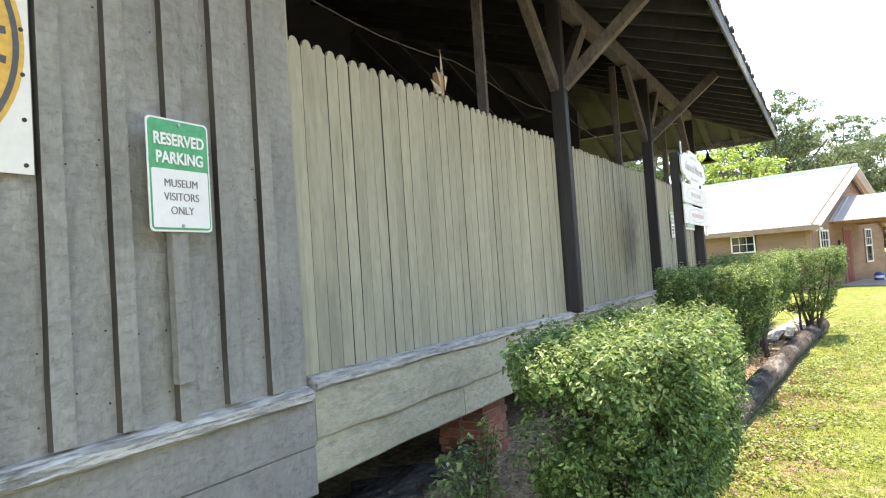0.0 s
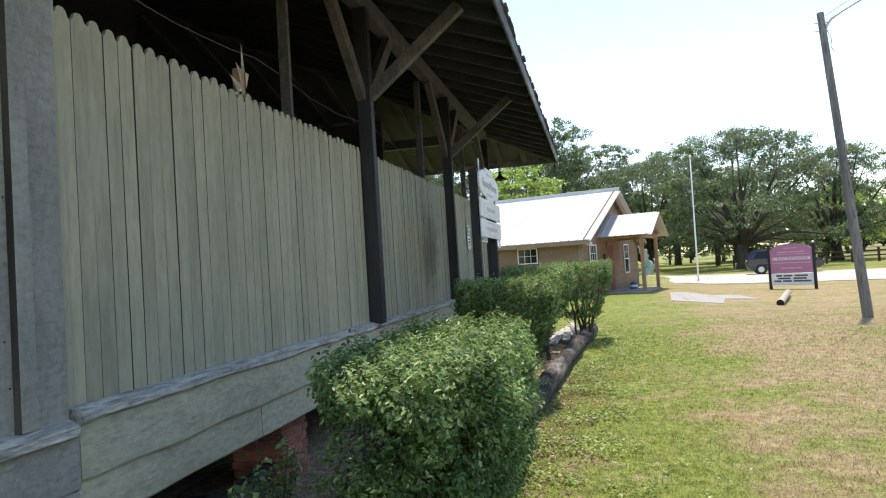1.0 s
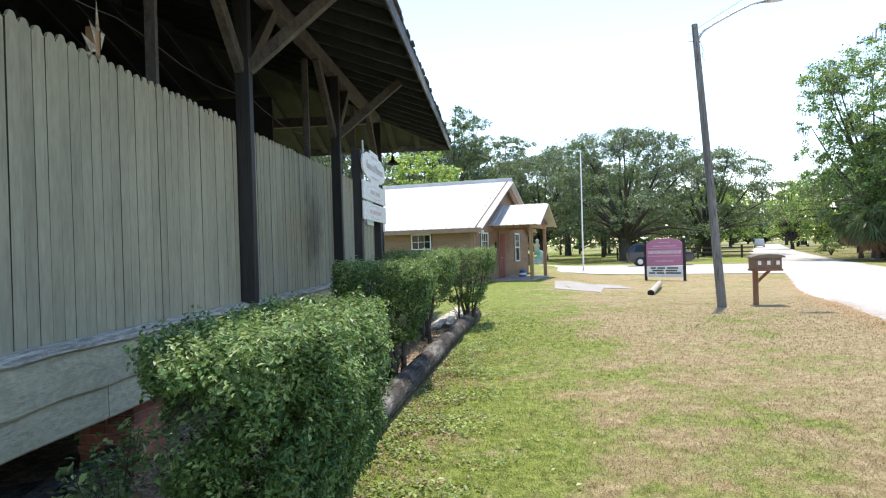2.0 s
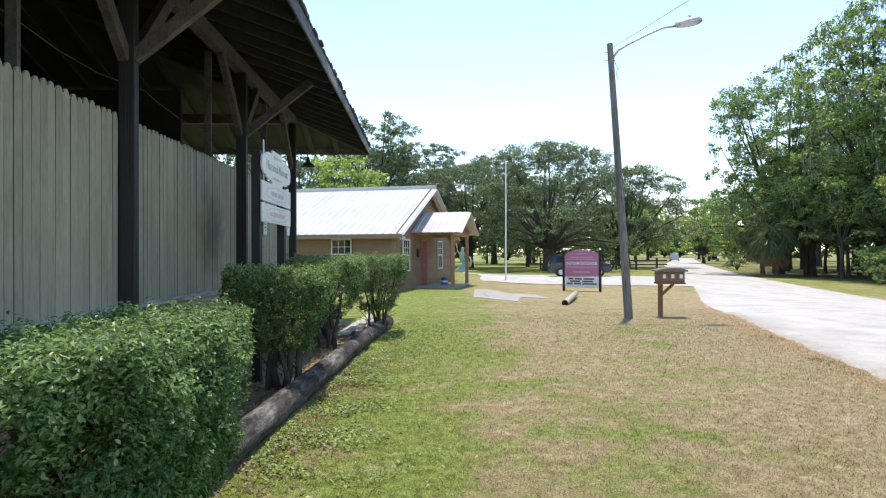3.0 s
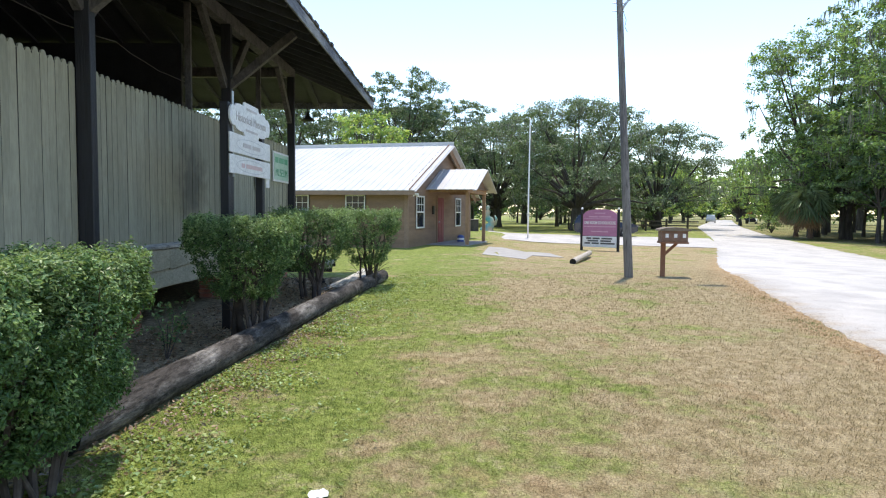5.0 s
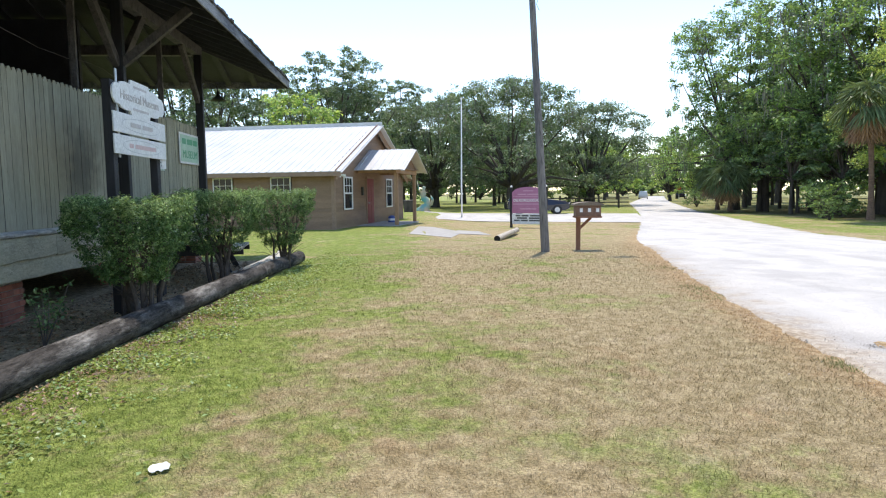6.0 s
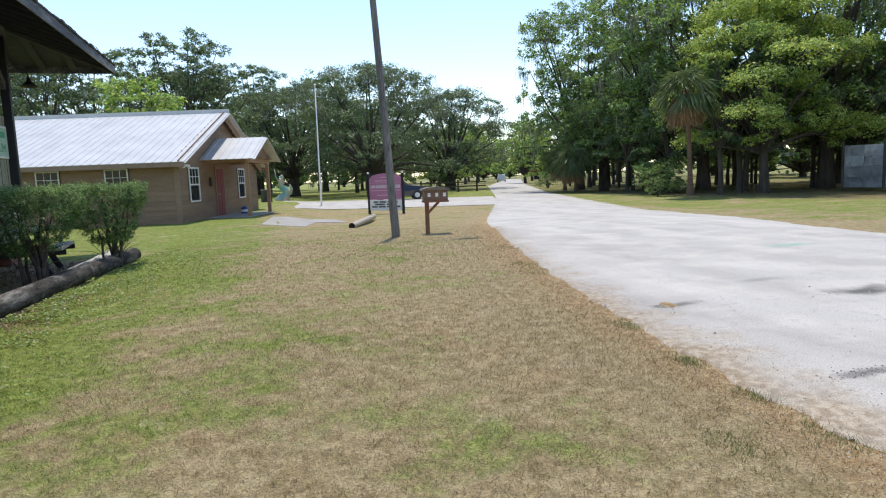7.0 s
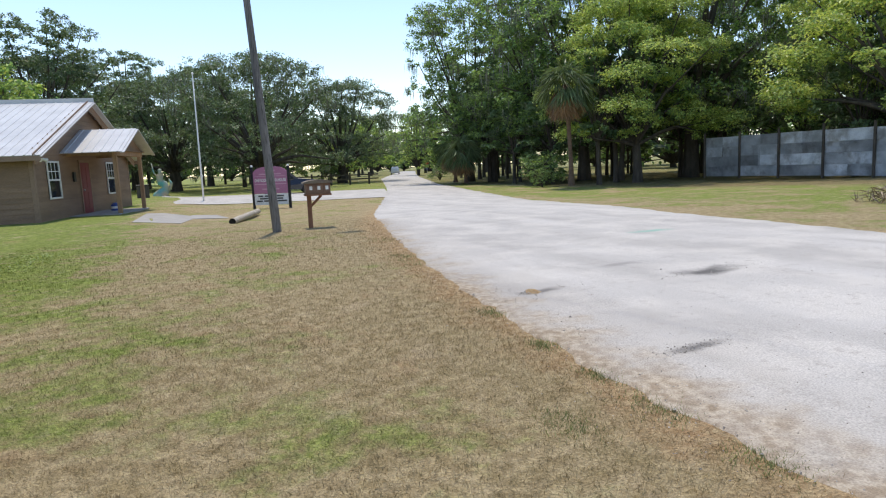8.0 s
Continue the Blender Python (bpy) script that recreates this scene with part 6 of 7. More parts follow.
# ---- street furniture ----
def build_street_lamp():
    s = thing("street_lamp", "leaning grey wooden utility pole with a street lamp arm", "street lamp")
    a, b = Vector((5.26, 14.50, -0.25)), Vector((5.02, 15.08, 6.52))
    pts = [a.lerp(b, t) for t in np.linspace(0, 1, 12)]
    part("pole", tube(bmesh.new(), pts, [0.104 - 0.034 * t for t in np.linspace(0, 1, 12)], 14), POLE_WOOD, s, smooth=False)
    arm = [(5.10, 15.07, 6.16), (5.13, 15.07, 6.24), (5.22, 15.06, 6.36), (5.45, 15.05, 6.50), (5.95, 15.03, 6.75), (6.30, 15.02, 6.90), (6.62, 15.0, 6.94)]
    part("arm", tube(bmesh.new(), arm, [0.026] * 7, 8), STEEL, s, "galvanised lamp arm", True)
    bm = bmesh.new()
    rows = []
    for t, w, hgt in ((0.0, 0.06, 0.06), (0.15, 0.11, 0.09), (0.4, 0.15, 0.12), (0.7, 0.16, 0.12), (0.9, 0.12, 0.09), (1.0, 0.03, 0.03)):
        c = Vector((6.58 + 0.66 * t, 15.0, 6.95 + 0.12 * t))
        rows.append([bm.verts.new(c + Vector((0, w * math.cos(2 * math.pi * k / 12), hgt * math.sin(2 * math.pi * k / 12) * (0.7 if k > 6 else 1)))) for k in range(12)])
    for p, q in zip(rows, rows[1:]):
        for k in range(12):
            bm.faces.new((p[k], p[(k + 1) % 12], q[(k + 1) % 12], q[k]))
    bm.faces.new(rows[0])
    bm.faces.new(rows[-1])
    head = part("lamp_head", bm, STEEL, s, "grey cobra-head lamp", True)
    part("photocell", tube(bmesh.new(), [(6.93, 15.0, 7.08), (6.93, 15.0, 7.19)], [0.04, 0.038], 10), STEEL, head)
    for z in (6.12, 6.30):
        part("bracket_bolt", tube(bmesh.new(), [(4.86, 15.04, z), (5.14, 15.06, z)], [0.011, 0.011], 6), STEEL, s)
    w = new("overhead_wire", bm_mesh("overhead_wire", tube(bmesh.new(), [(5.08 + 0.145 * k, 15.0 - k, 6.42 - 0.028 * k * (30 - k) / 15) for k in range(31)], [0.005] * 31, 5), BLACK_METAL))
    tagged(w, "thin black service wire running from the utility pole", "wire")
    drop = new("dangling_wire", bm_mesh("dangling_wire", tube(bmesh.new(), [(5.10, 15.0, 6.1), (5.17, 14.98, 5.9), (5.14, 14.98, 5.75), (5.20, 14.97, 5.62)], [0.006] * 4, 5), BLACK_METAL))
    tagged(drop, "short loose wire dangling from the utility pole", "wire")


def build_mailbox():
    m = thing("mailbox", "brown wooden cluster mailbox on a braced reddish post", "mailbox", pose(6.14, 14.9, 0.0, 0, 0, -8))
    part("post", box_bm((-0.05, -0.05, -0.2), (0.05, 0.05, 0.80), 0.006), RUST_WOOD, m)
    part("brace", beam_bm((0.03, 0, 0.50), (0.30, 0, 0.76), 0.06, 0.06), RUST_WOOD, m)
    part("shelf", box_bm((-0.10, -0.25, 0.76), (0.52, 0.25, 0.80), 0.004), RUST_WOOD, m)
    body = part("body", box_bm((-0.08, -0.24, 0.80), (0.50, 0.24, 1.06), 0.008), MAILBOX, m)
    bm = bmesh.new()
    prof = [(-0.14, 1.055), (-0.13, 1.09), (0.0, 1.125), (0.21, 1.14), (0.42, 1.125), (0.55, 1.09), (0.56, 1.055)]
    f = [bm.verts.new((a, -0.31, b)) for a, b in prof]
    q = [bm.verts.new((a, 0.31, b)) for a, b in prof]
    bm.faces.new(f)
    bm.faces.new(q[::-1])
    for i in range(len(prof)):
        j = (i + 1) % len(prof)
        bm.faces.new((f[i], q[i], q[j], f[j]))
    part("roof", bm, MAILBOX_ROOF, m, "mossy shingled mailbox roof")
    for k in range(3):
        x = -0.02 + 0.19 * k
        door = part("door", box_bm((x - 0.02, -0.252, 0.83), (x + 0.13, -0.241, 1.03), 0.003), MAILBOX, m)
        part("number_plate", box_bm((x + 0.02, -0.256, 0.90), (x + 0.09, -0.253, 0.99)), WHITE_PAINT, door)


def build_signboard():
    L, R = Vector((7.02, 28.9, -0.22)), Vector((8.42, 27.9, -0.22))
    mid = (L + R) / 2
    a = math.degrees(math.atan2(R.y - L.y, R.x - L.x))
    s = thing("signboard", "purple painted signboard with a white letter panel between dark posts", "sign", pose(mid.x, mid.y, -0.22, 0, 0, a))
    w = (R - L).length
    for x in (-w / 2, w / 2):
        p = part("post", box_bm((x - 0.05, -0.05, -0.2), (x + 0.05, 0.05, 1.84), 0.006), DARK_POST, s)
        bm = bmesh.new()
        bmesh.ops.create_uvsphere(bm, u_segments=10, v_segments=8, radius=0.055, matrix=pose(x, 0, 1.88))
        part("finial", bm, WHITE_PAINT, p, smooth=True)
    hw = w / 2 - 0.055
    bm = bmesh.new()
    prof = [(-hw, 0.66), (hw, 0.66), (hw, 1.62)] + [(hw * 0.93 * math.cos(radians(t)), 1.64 + 0.22 * math.sin(radians(t))) for t in range(10, 171, 16)] + [(-hw, 1.62)]
    f = [bm.verts.new((x, -0.03, z)) for x, z in prof]
    q = [bm.verts.new((x, 0.03, z)) for x, z in prof]
    bm.faces.new(f)
    bm.faces.new(q[::-1])
    for i in range(len(prof)):
        j = (i + 1) % len(prof)
        bm.faces.new((f[i], q[i], q[j], f[j]))
    board = part("board", bm, PURPLE, s, "purple board with an arched top")
    part("band", box_bm((-hw + 0.06, -0.036, 1.06), (hw - 0.06, -0.031, 1.10)), LIGHT_PURPLE, board)
    part("band", box_bm((-hw + 0.06, -0.036, 1.42), (hw - 0.06, -0.031, 1.44)), LIGHT_PURPLE, board)
    for x0, x1, z, t in ((-0.52, -0.10, 1.52, 0.05), (-0.05, 0.52, 1.52, 0.05), (-0.25, 0.25, 1.68, 0.04), (-0.40, 0.40, 0.86, 0.05)):
        part("text_bar", box_bm((x0, -0.037, z - t / 2), (x1, -0.032, z + t / 2)), LIGHT_PURPLE, board)
    part("lettering", text_mesh("ONE ROOM SCHOOLHOUSE", 0.185, WHITE_PAINT, weight=0.004), None, board, at=pose(0, -0.036, 1.245, 90, 0, 0) @ Matrix.Diagonal((0.62, 1, 1, 1)))
    panel = part("letter_panel", box_bm((-hw, -0.04, 0.16), (hw, 0.03, 0.64), 0.006), WHITE_PAINT, s, "white letter panel")
    for z, spans in ((0.55, ((-0.62, -0.38), (-0.32, 0.02), (0.10, 0.60))), (0.44, ((-0.55, -0.05), (0.05, 0.55))), (0.33, ((-0.70, -0.42), (-0.36, -0.02), (0.05, 0.72)))):
        for x0, x1 in spans:
            part("text_bar", box_bm((x0, -0.044, z - 0.035), (x1, -0.041, z + 0.035)), DARK_TEXT, panel)


def build_flagpole():
    f = thing("flagpole", "slim white bare flagpole on the lawn", "flagpole", pose(5.8, 39.8, -0.22))
    part("pole", tube(bmesh.new(), [(0, 0, -0.1), (0, 0, 2.5), (0.02, 0, 5.0), (0.03, 0, 7.45)], [0.055, 0.05, 0.042, 0.03], 10), WHITE_PAINT, f, smooth=True)
    part("cleat", box_bm((-0.09, -0.06, 1.5), (0.09, -0.04, 1.62), 0.01), STEEL, f)
    bm = bmesh.new()
    bmesh.ops.create_uvsphere(bm, u_segments=10, v_segments=8, radius=0.07, matrix=pose(0.03, 0, 7.5))
    part("ball", bm, WHITE_PAINT, f, smooth=True)


def build_car(x, y, turn, paint, label, s=1.0):
    """A parked estate car: body shell from a side profile, glasshouse, wheels, lights."""
    c = thing("parked_car", label, "car", Matrix.Translation((x, y, float(gz(x, y)))) @ Matrix.Rotation(radians(turn), 4, "Z") @ Matrix.Scale(s, 4), "parked cars")
    prof = [(-2.2, 0.45), (-2.25, 0.8), (-2.2, 1.0), (-1.95, 1.52), (-1.5, 1.66), (0.1, 1.66), (0.75, 1.12), (1.9, 0.98), (2.22, 0.8), (2.25, 0.45), (1.95, 0.3), (-1.95, 0.3)]
    bm = bmesh.new()
    rows = []
    for yy, k in ((-0.88, 0.92), (-0.84, 1.0), (0.84, 1.0), (0.88, 0.92)):
        rows.append([bm.verts.new((px * (0.985 if k < 1 else 1.0), yy if pz < 1.05 else yy * 0.84, 0.3 + (pz - 0.3) * (0.97 if k < 1 else 1.0))) for px, pz in prof])
    for a, b in zip(rows, rows[1:]):
        for i in range(len(prof)):
            j = (i + 1) % len(prof)
            bm.faces.new((a[i], a[j], b[j], b[i]))
    bm.faces.new(rows[0][::-1])
    bm.faces.new(rows[-1])
    body = part("body", bm, paint, c)
    for s in (-1, 1):
        for pts in (((-1.78, 1.08), (-1.62, 1.5), (-0.85, 1.54), (-0.85, 1.08)), ((-0.78, 1.08), (-0.78, 1.54), (0.05, 1.54), (0.52, 1.10))):
            g = bmesh.new()
            o = [g.verts.new((px, s * (0.90 - 0.135 * (pz - 1.0) / 0.55), pz)) for px, pz in pts]
            i2 = [g.verts.new((px, s * (0.86 - 0.135 * (pz - 1.0) / 0.55), pz)) for px, pz in pts]
            g.faces.new(o)
            g.faces.new(i2[::-1])
            for i in range(4):
                j = (i + 1) % 4
                g.faces.new((o[i], i2[i], i2[j], o[j]))
            part("side_window", g, WINDOW_GLASS, body)
        part("headlight", box_bm((2.12, s * 0.62 - 0.16, 0.66), (2.262, s * 0.62 + 0.16, 0.82), 0.02), STEEL, body)
        for px in (-1.4, 1.35):
            wl = part("wheel", tube(bmesh.new(), [(px, s * 0.70, 0.34), (px, s * 0.72, 0.34), (px, s * 0.90, 0.34), (px, s * 0.92, 0.34)], [0.30, 0.34, 0.34, 0.30], 20), RUBBER, c)
            part("rim", tube(bmesh.new(), [(px, s * 0.88, 0.34), (px, s * 0.925, 0.34)], [0.21, 0.19], 14), STEEL, wl)


def build_statue():
    """A painted figure on a wave-shaped base, as one plain shape."""
    bm = bmesh.new()
    tube(bm, [(0, 0, -0.1), (0, 0, 0.25), (0.12, 0, 0.45), (0.35, 0, 0.75), (0.22, 0, 1.05), (0.0, 0, 1.2), (-0.05, 0, 1.45), (0.0, 0, 1.75), (0.02, 0, 1.9), (0.02, 0, 2.15), (0.02, 0, 2.25)], [0.75, 0.62, 0.40, 0.32, 0.30, 0.27, 0.22, 0.26, 0.10, 0.16, 0.05], 12)
    tube(bm, [(-0.2, 0, 1.65), (-0.42, 0, 1.95), (-0.52, 0, 2.7)], [0.07, 0.05, 0.03], 8)
    tube(bm, [(0.3, 0, 0.6), (0.65, 0.05, 0.7), (0.75, 0.05, 1.1), (0.60, 0.05, 1.45)], [0.16, 0.13, 0.12, 0.04], 8)
    ob = new("statue", bm_mesh("statue", bm, STATUE, True))
    ob.matrix_basis = pose(3.9, 53.0, -0.2)
    tagged(ob, "teal and tan painted statue standing beyond the side street", "statue")
    b = thing("trash_bin", "dark square trash bin near the side street", "bin", pose(2.6, 49.0, -0.2))
    part("body", box_bm((-0.4, -0.4, 0), (0.4, 0.4, 1.05), 0.04), BARK, b)
    part("lid", box_bm((-0.43, -0.43, 1.055), (0.43, 0.43, 1.13), 0.03), BLACK_METAL, b)


def build_sheet_fence():
    """Old corrugated sheets nailed sideways to posts at the wood's edge."""
    f = thing("sheet_fence", "weathered grey corrugated metal fence on timber posts", "fence")
    def sheet(length):
        n = 16
        vs, fs = [], []
        for k in range(n * 2 + 1):
            z = 0.56 * k / (2 * n)
            d = 0.014 * (1 if k % 2 else -1)
            vs += [(d, 0, z), (d, length, z), (d + 0.004, 0, z), (d + 0.004, length, z)]
        for k in range(n * 2):
            b = 4 * k
            fs += [(b, b + 1, b + 5, b + 4), (b + 2, b + 6, b + 7, b + 3)]
        return mesh_from("sheet", vs, fs, CORRUGATED)
    m = sheet(1.22)
    y = 26.5
    rs = random.Random(4)
    k = 0
    while y > -4:
        part("post", box_bm((32.24, y - 0.05, -0.1), (32.33, y + 0.05, 2.42 + rs.uniform(0, 0.15)), 0.008), BARK, f)
        for r in range(4):
            for c in range(2):
                part("sheet", m, None, f, at=pose(32.38 - 0.012 * (r % 2) - 0.008 * c, y - 2.36 + 1.17 * c + rs.uniform(-0.05, 0.05), 0.0 + 0.545 * r + 0.02 * math.sin(k), rs.uniform(-0.6, 0.6), rs.uniform(-1.5, 1.5), 0))
        y -= 2.36
        k += 1


def build_palm(x, y, hgt, lean, label):
    p = thing("cabbage_palm", label, "palm", pose(x, y, 0), "palms")
    pts = [(lean * t * t, 0, -0.1 + hgt * t) for t in np.linspace(0, 1, 9)]
    part("trunk", tube(bmesh.new(), pts, [0.20, 0.14, 0.12, 0.115, 0.115, 0.12, 0.14, 0.18, 0.14], 10), PALM_BARK, p)
    top = np.array([lean, 0, hgt])
    for name, mat, n, lo, hi, ln in (("fronds", PALM_LEAF, 38, -32, 72, 1.7), ("dead_skirt", DEAD_PALM, 34, -84, -40, 1.45)):
        vs, fs = [], []
        for k in range(n):
            az = 2 * math.pi * k * 0.618
            el = radians(lo + (hi - lo) * rng.uniform())
            d = np.array([math.cos(az) * math.cos(el), math.sin(az) * math.cos(el), math.sin(el)])
            side = np.cross(d, [0, 0, 1.0])
            side /= np.linalg.norm(side)
            upv = np.cross(side, d)
            hub = top + d * ln * 0.5
            for j in range(13):
                a = radians(-80 + 160 * j / 12)
                tip = hub + (d * math.cos(a) + side * math.sin(a)) * ln * 0.62 * rng.uniform(0.8, 1.1) + np.array([0, 0, -0.42 * ln * abs(math.sin(a)) - 0.32 * ln])
                mid = (hub + tip) / 2 + upv * 0.05
                wd = np.cross(tip - hub, upv)
                wd = wd / (np.linalg.norm(wd) + 1e-9) * 0.045
                b = len(vs)
                vs += [hub, mid + wd, tip, mid - wd]
                fs.append((b, b + 1, b + 2, b + 3))
            b = len(vs)
            vs += [top + side * 0.025, hub + side * 0.015, hub - side * 0.015, top - side * 0.025]
            fs.append((b, b + 1, b + 2, b + 3))
        part(name, mesh_from(name, np.array(vs), fs, mat), None, p)["kind"] = "stuff"


build_street_lamp()
build_mailbox()
build_signboard()
build_flagpole()
build_car(12.1, 46.2, -8, CAR_PAINT, "dark blue estate car parked beyond the signboard")
build_car(52.5, 128.0, 68, WHITE_CAR, "small white car parked far down the road")
build_car(58.8, 124.0, 60, CAR_PAINT, "dark car parked at the roadside far down the road")
build_statue()
build_sheet_fence()
build_palm(24.0, 28.2, 5.5, -0.35, "cabbage palm with a brown skirt of dead fronds")
build_palm(25.4, 43.4, 2.5, -0.3, "short cabbage palm at the roadside")
build_palm(25.9, 46.2, 2.8, -0.2, "short cabbage palm at the roadside")


def build_brush_pile():
    b = thing("brush_pile", "heap of dry brush and branches on the verge", "brush pile", pose(18.8, 8.3, 0))
    n = 700
    pts = np.clip(rng.normal(0, 1, (n, 3)), -1.5, 1.5) * np.array([0.55, 0.6, 0.22])
    pts[:, 2] = np.abs(pts[:, 2]) * np.exp(-(pts[:, 0] ** 2 + pts[:, 1] ** 2) / 2) + 0.05
    part("brush", leaf_mesh("brush", pts, np.tile([0, 0, 1.0], (n, 1)), 0.38, [DRY_BRUSH], (1.0,), aspect=0.06, spread=1.0), None, b)["kind"] = "stuff"


build_brush_pile()

litter = thing("paper_litter", "crumpled white paper scrap lying on the grass", "litter", pose(0.63, 3.17, 0.026, 3, -3, 20))
bm = bmesh.new()
bmesh.ops.create_grid(bm, x_segments=9, y_segments=7, size=0.5)
for v in bm.verts:
    rr = 1 - 0.12 * abs(noise.noise(v.co * 5))
    v.co = Vector((v.co.x * 0.105 * rr * (1 - 1.2 * v.co.y * v.co.y), v.co.y * 0.085 * rr, 0.008 * noise.noise(v.co * 4.0)))
bmesh.ops.solidify(bm, geom=bm.faces[:], thickness=0.003)
part("sheet", bm, WHITE_PAINT, litter)

stop = thing("stop_sign", "red road sign on a post far down the road", "sign", pose(56.5, 120.0, -0.2))
part("post", box_bm((-0.04, -0.04, 0), (0.04, 0.04, 2.0)), STEEL, stop)
part("plate", tube(bmesh.new(), [(0, -0.06, 2.3), (0, -0.08, 2.3)], [0.55, 0.55], 8), STOP_RED, stop)


def build_post_fence():
    """A low dark rail fence beyond the side street."""
    f = thing("rail_fence", "low dark rail fence beyond the side street", "fence")
    a, b = Vector((13.0, 66.0, -0.22)), Vector((34.0, 56.0, -0.22))
    n = 12
    for k in range(n + 1):
        c = a.lerp(b, k / n)
        if c.x < 24.5:
            part("post", box_bm((c.x - 0.08, c.y - 0.08, -0.3), (c.x + 0.08, c.y + 0.08, 1.0), 0.01), BARK, f)
    e = a.lerp(b, 6.5 / n)
    for z in (0.35, 0.75):
        part("rail", beam_bm((a.x, a.y, a.z + z + 0.22), (e.x, e.y, e.z + z + 0.22), 0.06, 0.12), BARK, f)


build_post_fence()


# ---- grass and leaf litter ----
def build_grass():
    n = 360000
    y = np.where(rng.uniform(0, 1, n) < 0.6, rng.normal(2.4, 2.0, n), 21 * rng.uniform(0, 1, n) ** 1.3)
    x = rng.uniform(-0.75, 8.6, n)
    keep = (x < edge_at(LEFT_EDGE, y) - 0.05 + 0.10 * rng.normal(0, 1, n)) & (x > -0.80 + 0.075 * (y - 3.6))
    x, y = x[keep], y[keep]
    d = np.clip(np.hypot(x - 1.5, y) / 6.0, 0.6, 2.0)
    hgt = rng.uniform(0.010, 0.038, len(x)) * (1 - 0.7 * smooth_step(9, 20, y))
    edge = np.abs(x - edge_at(LEFT_EDGE, y)) < 0.25
    hgt[edge] *= rng.uniform(0.6, 1.5, edge.sum())
    ang = rng.uniform(0, 2 * math.pi, len(x))
    w = 0.0032 * d
    dx = np.stack([np.cos(ang) * w, np.sin(ang) * w, np.zeros(len(x))], 1)
    base = np.stack([x, y, gz(x, y) + 0.012 * (y < 17) * (1 - smooth_step(3.2, 4.4, x)) * (np.sin(x * 1.7 + y * 0.6) + np.sin(y * 2.3 - x * 1.1)) - 0.004], 1)
    lean = rng.normal(0, 1, (len(x), 2)) * hgt[:, None] * 0.8
    tip = base + np.stack([lean[:, 0], lean[:, 1], hgt], 1)
    v = np.stack([base - dx, base + dx, tip], 1).reshape(-1, 3)
    tuft_v = []
    for tx, ty, tr in ((4.90, 2.19, 0.10), (4.36, 2.25, 0.10), (4.98, 2.75, 0.07), (5.86, 7.9, 0.20), (6.0, 8.6, 0.16), (5.05, 3.5, 0.07), (5.28, 4.6, 0.09), (4.86, 1.5, 0.09), (6.6, 10.9, 0.25)):
        k = 420
        tb = np.stack([tx + rng.normal(0, tr * 0.8, k), ty + rng.normal(0, tr * 1.2, k), np.full(k, -0.004)], 1)
        th = rng.uniform(0.012, 0.04, k)
        ta = rng.uniform(0, 2 * math.pi, k)
        td = np.stack([np.cos(ta) * 0.003, np.sin(ta) * 0.003, np.zeros(k)], 1)
        tl = rng.normal(0, 0.5, (k, 2)) * th[:, None]
        tt = tb + np.stack([tl[:, 0], tl[:, 1], th], 1)
        tuft_v.append(np.stack([tb - td, tb + td, tt], 1).reshape(-1, 3))
    tuft_v = np.concatenate(tuft_v)
    ob = new("grass_tufts", mesh_from("grass_tufts", tuft_v, np.arange(len(tuft_v)).reshape(-1, 3), TUFT_GREEN))
    tagged(ob, "taller green weed tufts at the lawn's edge", "grass", kind="stuff")
    ob = new("grass_blades", mesh_from("grass_blades", v, np.arange(3 * len(x)).reshape(-1, 3), BLADES))
    tagged(ob, "short mown grass blades, part green and part straw", "grass", kind="stuff")
    # small stones and crumbs of asphalt, thickest along the lawn-side edge
    k = 3200
    sy = 0.4 + 15 * rng.uniform(0, 1, k) ** 1.6
    sx = edge_at(LEFT_EDGE, sy) + np.where(rng.uniform(0, 1, k) < 0.65, rng.normal(0.18, 0.28, k), rng.uniform(0.2, 7.0, k))
    rad = rng.uniform(0.002, 0.0075, k) * (1 + (rng.uniform(0, 1, k) < 0.03))
    # crumbs lying in the potholes
    for q, (cx, cy, ax, ay) in enumerate(((8.2, 4.82, 0.34, 0.10), (6.16, 5.13, 0.16, 0.05), (5.84, 2.80, 0.18, 0.04))):
        pick = slice(q * 130, q * 130 + 130)
        sx[pick], sy[pick] = cx + ax * rng.normal(0, 1, 130), cy + ay * rng.normal(0, 1, 130)
        rad[pick] *= 1.5
    inset = sx - edge_at(LEFT_EDGE, sy)
    cz = gz(sx, sy) + 0.016 * (inset > 0) + 0.035 * np.sin(np.pi * np.clip(inset / 7.6, 0, 1)) + 0.006 * np.sin(sx * 2.1 + sy * 0.7) * (inset > 0)
    for cx, cy, cr, depth in ((8.2, 4.82, 0.55, 0.045), (6.16, 5.13, 0.35, 0.03), (7.4, 2.6, 0.4, 0.03)):
        cz -= depth * np.exp(-(np.hypot((sx - cx) * 1.6, sy - cy) / cr) ** 2)
    shape = np.array([(1, 0, 0), (0, 1, 0), (-1, 0, 0), (0, -1, 0), (0, 0, 0.8), (0, 0, -0.6)], dtype=float)
    sv = shape[None] * rad[:, None, None] * rng.uniform(0.6, 1.3, (k, 6, 1)) + np.stack([sx, sy, cz], 1)[:, None]
    tri = np.array([(0, 1, 4), (1, 2, 4), (2, 3, 4), (3, 0, 4), (1, 0, 5), (2, 1, 5), (3, 2, 5), (0, 3, 5)])
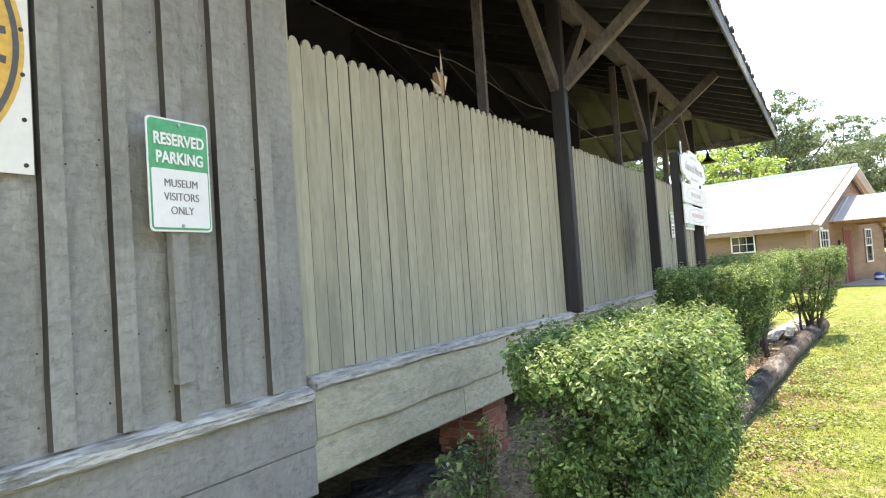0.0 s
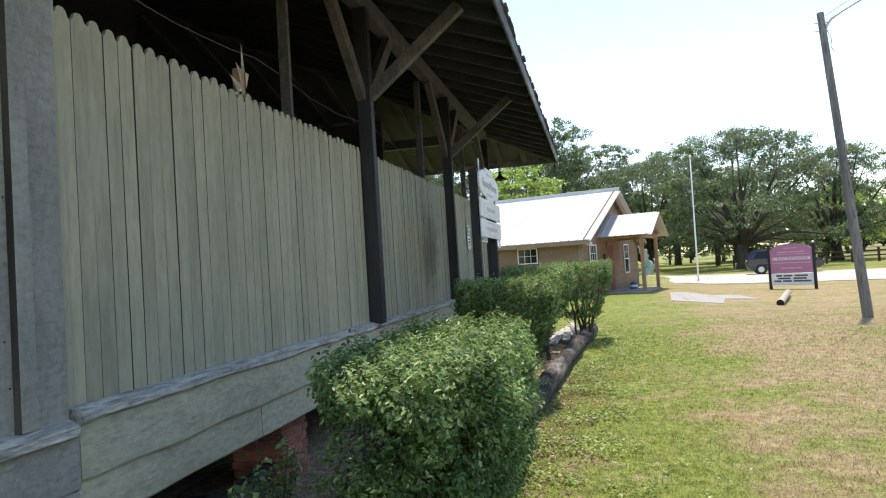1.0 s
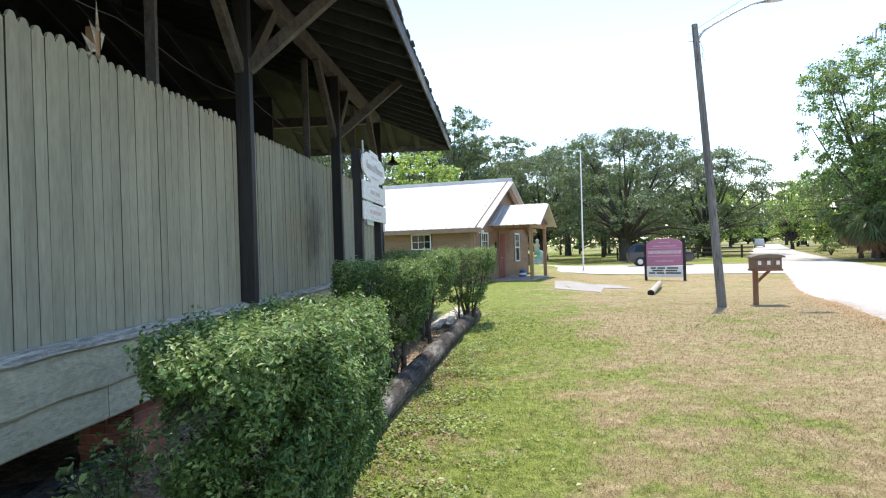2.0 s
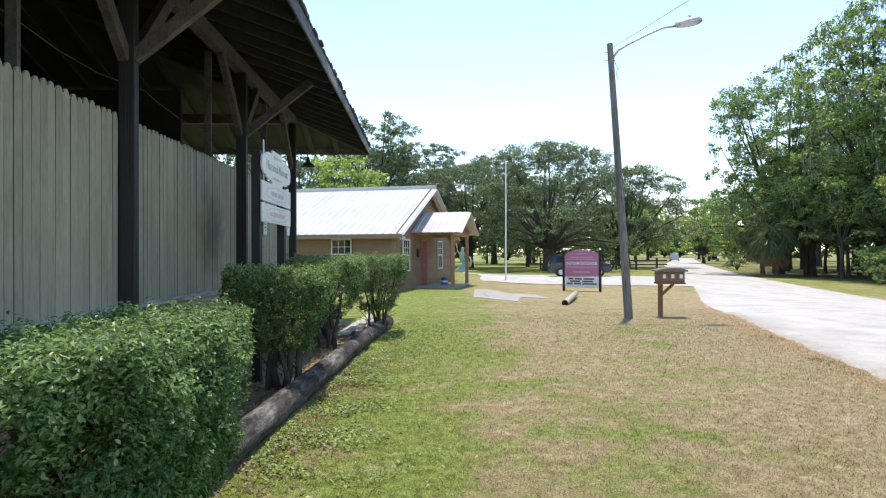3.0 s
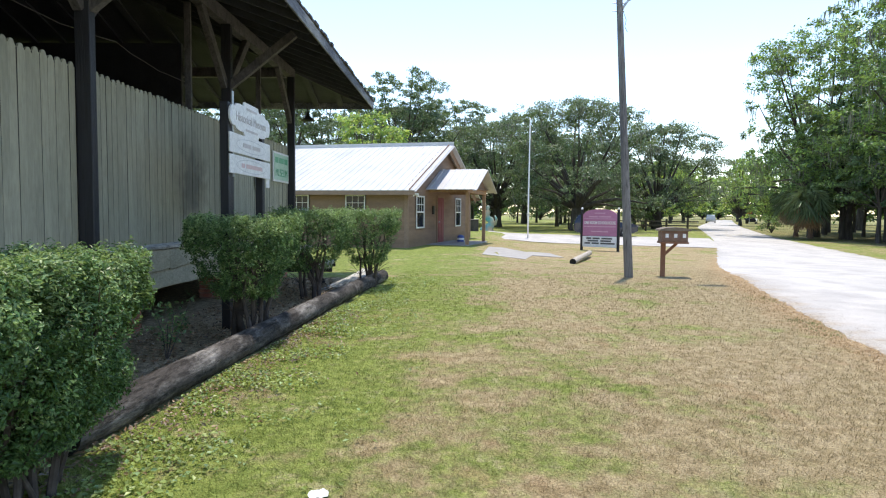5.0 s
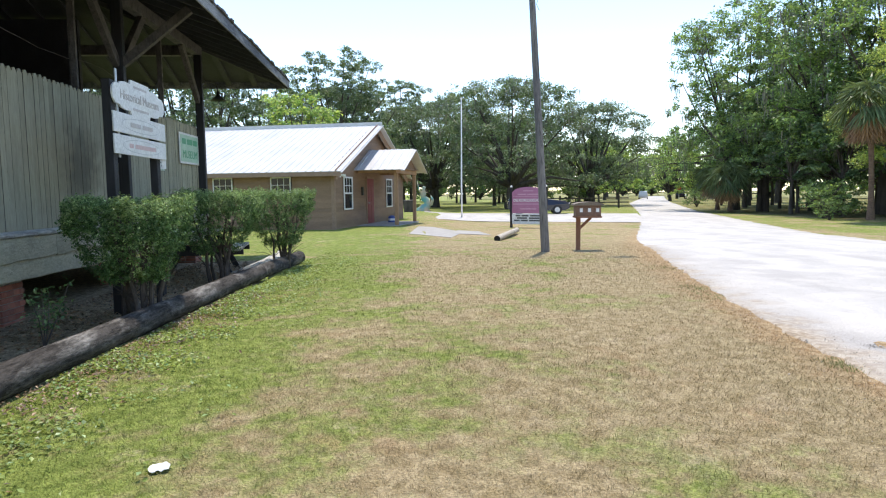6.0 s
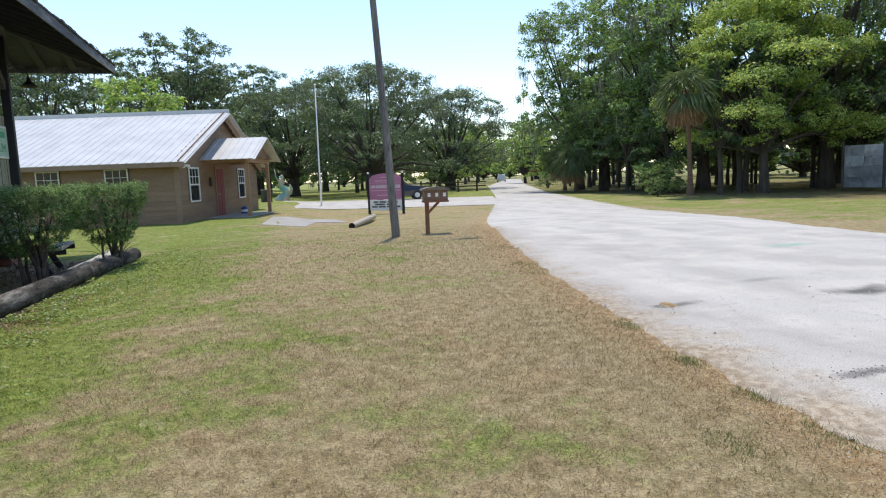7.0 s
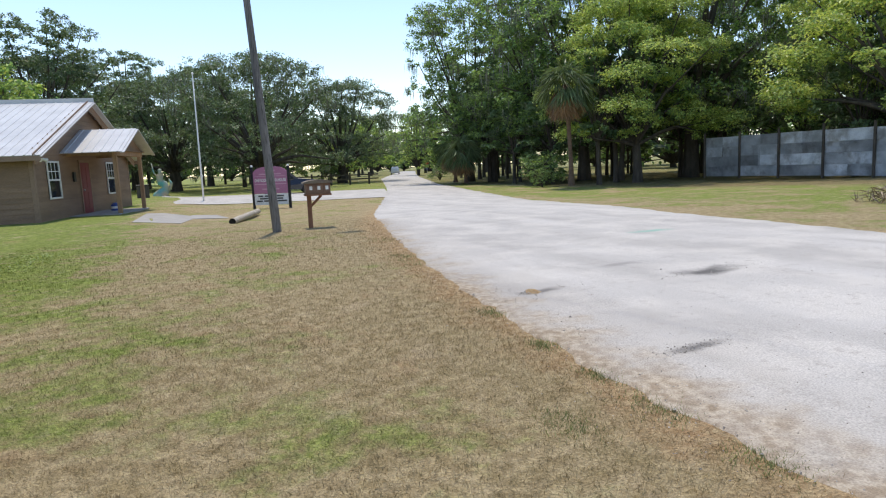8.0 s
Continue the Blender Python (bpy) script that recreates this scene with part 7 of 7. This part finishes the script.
    ob = new("loose_stones", mesh_from("loose_stones", sv.reshape(-1, 3), (np.arange(k)[:, None, None] * 6 + tri[None]).reshape(-1, 3), PEBBLE))
    tagged(ob, "loose pale stones and asphalt crumbs along the road", "gravel", kind="stuff")
    # leaf litter in the bed
    n = 5000
    pts = np.stack([rng.uniform(-2.3, -0.85, n), rng.uniform(1.5, 13.2, n), rng.uniform(0.02, 0.035, n)], 1)
    ob = new("leaf_litter", leaf_mesh("leaf_litter", pts, np.tile([0, 0, 1.0], (n, 1)), 0.05, [DRY_BRUSH, DEAD_PALM], (0.6, 0.4), spread=0.35))
    tagged(ob, "dry brown fallen leaves in the planting bed", "leaf litter", kind="stuff")


build_grass()


def build_lawn_weeds():
    n = 15000
    y = rng.uniform(2.0, 13.5, n)
    x = -0.96 + 0.0715 * (y - 3.63) + 0.14 + np.abs(rng.normal(0, 0.55, n))
    patch = np.array([noise.noise(Vector((a * 1.8, b * 1.8, 6.0))) for a, b in zip(x, y)])
    keep = patch > -0.05
    x, y = x[keep], y[keep]
    pts = np.stack([x, y, gz(x, y) + rng.uniform(0.012, 0.05, len(x))], 1)
    ob = new("lawn_weeds", leaf_mesh("lawn_weeds", pts, np.tile([0, 0, 1.0], (len(x), 1)), 0.034, [GRASS_GREEN, HEDGE_PALE], (0.8, 0.2), spread=0.4, aspect=0.7))
    tagged(ob, "small broad-leaved weeds in the lawn along the log", "weeds", kind="stuff")
    n = 2600
    y = rng.uniform(1.2, 9.0, n)
    x = -0.96 + 0.0715 * (y - 3.63) + 0.12 + np.abs(rng.normal(0, 0.30, n))
    pts = np.stack([x, y, gz(x, y) + 0.028], 1)
    ob = new("fallen_leaves", leaf_mesh("fallen_leaves", pts, np.tile([0, 0, 1.0], (n, 1)), 0.036, [DRY_BRUSH, DEAD_PALM], (0.6, 0.4), spread=0.4))
    tagged(ob, "dry brown leaves scattered on the grass beside the log", "leaf litter", kind="stuff")


build_lawn_weeds()


# ---- the pickets, piece by piece ----
build_pickets()
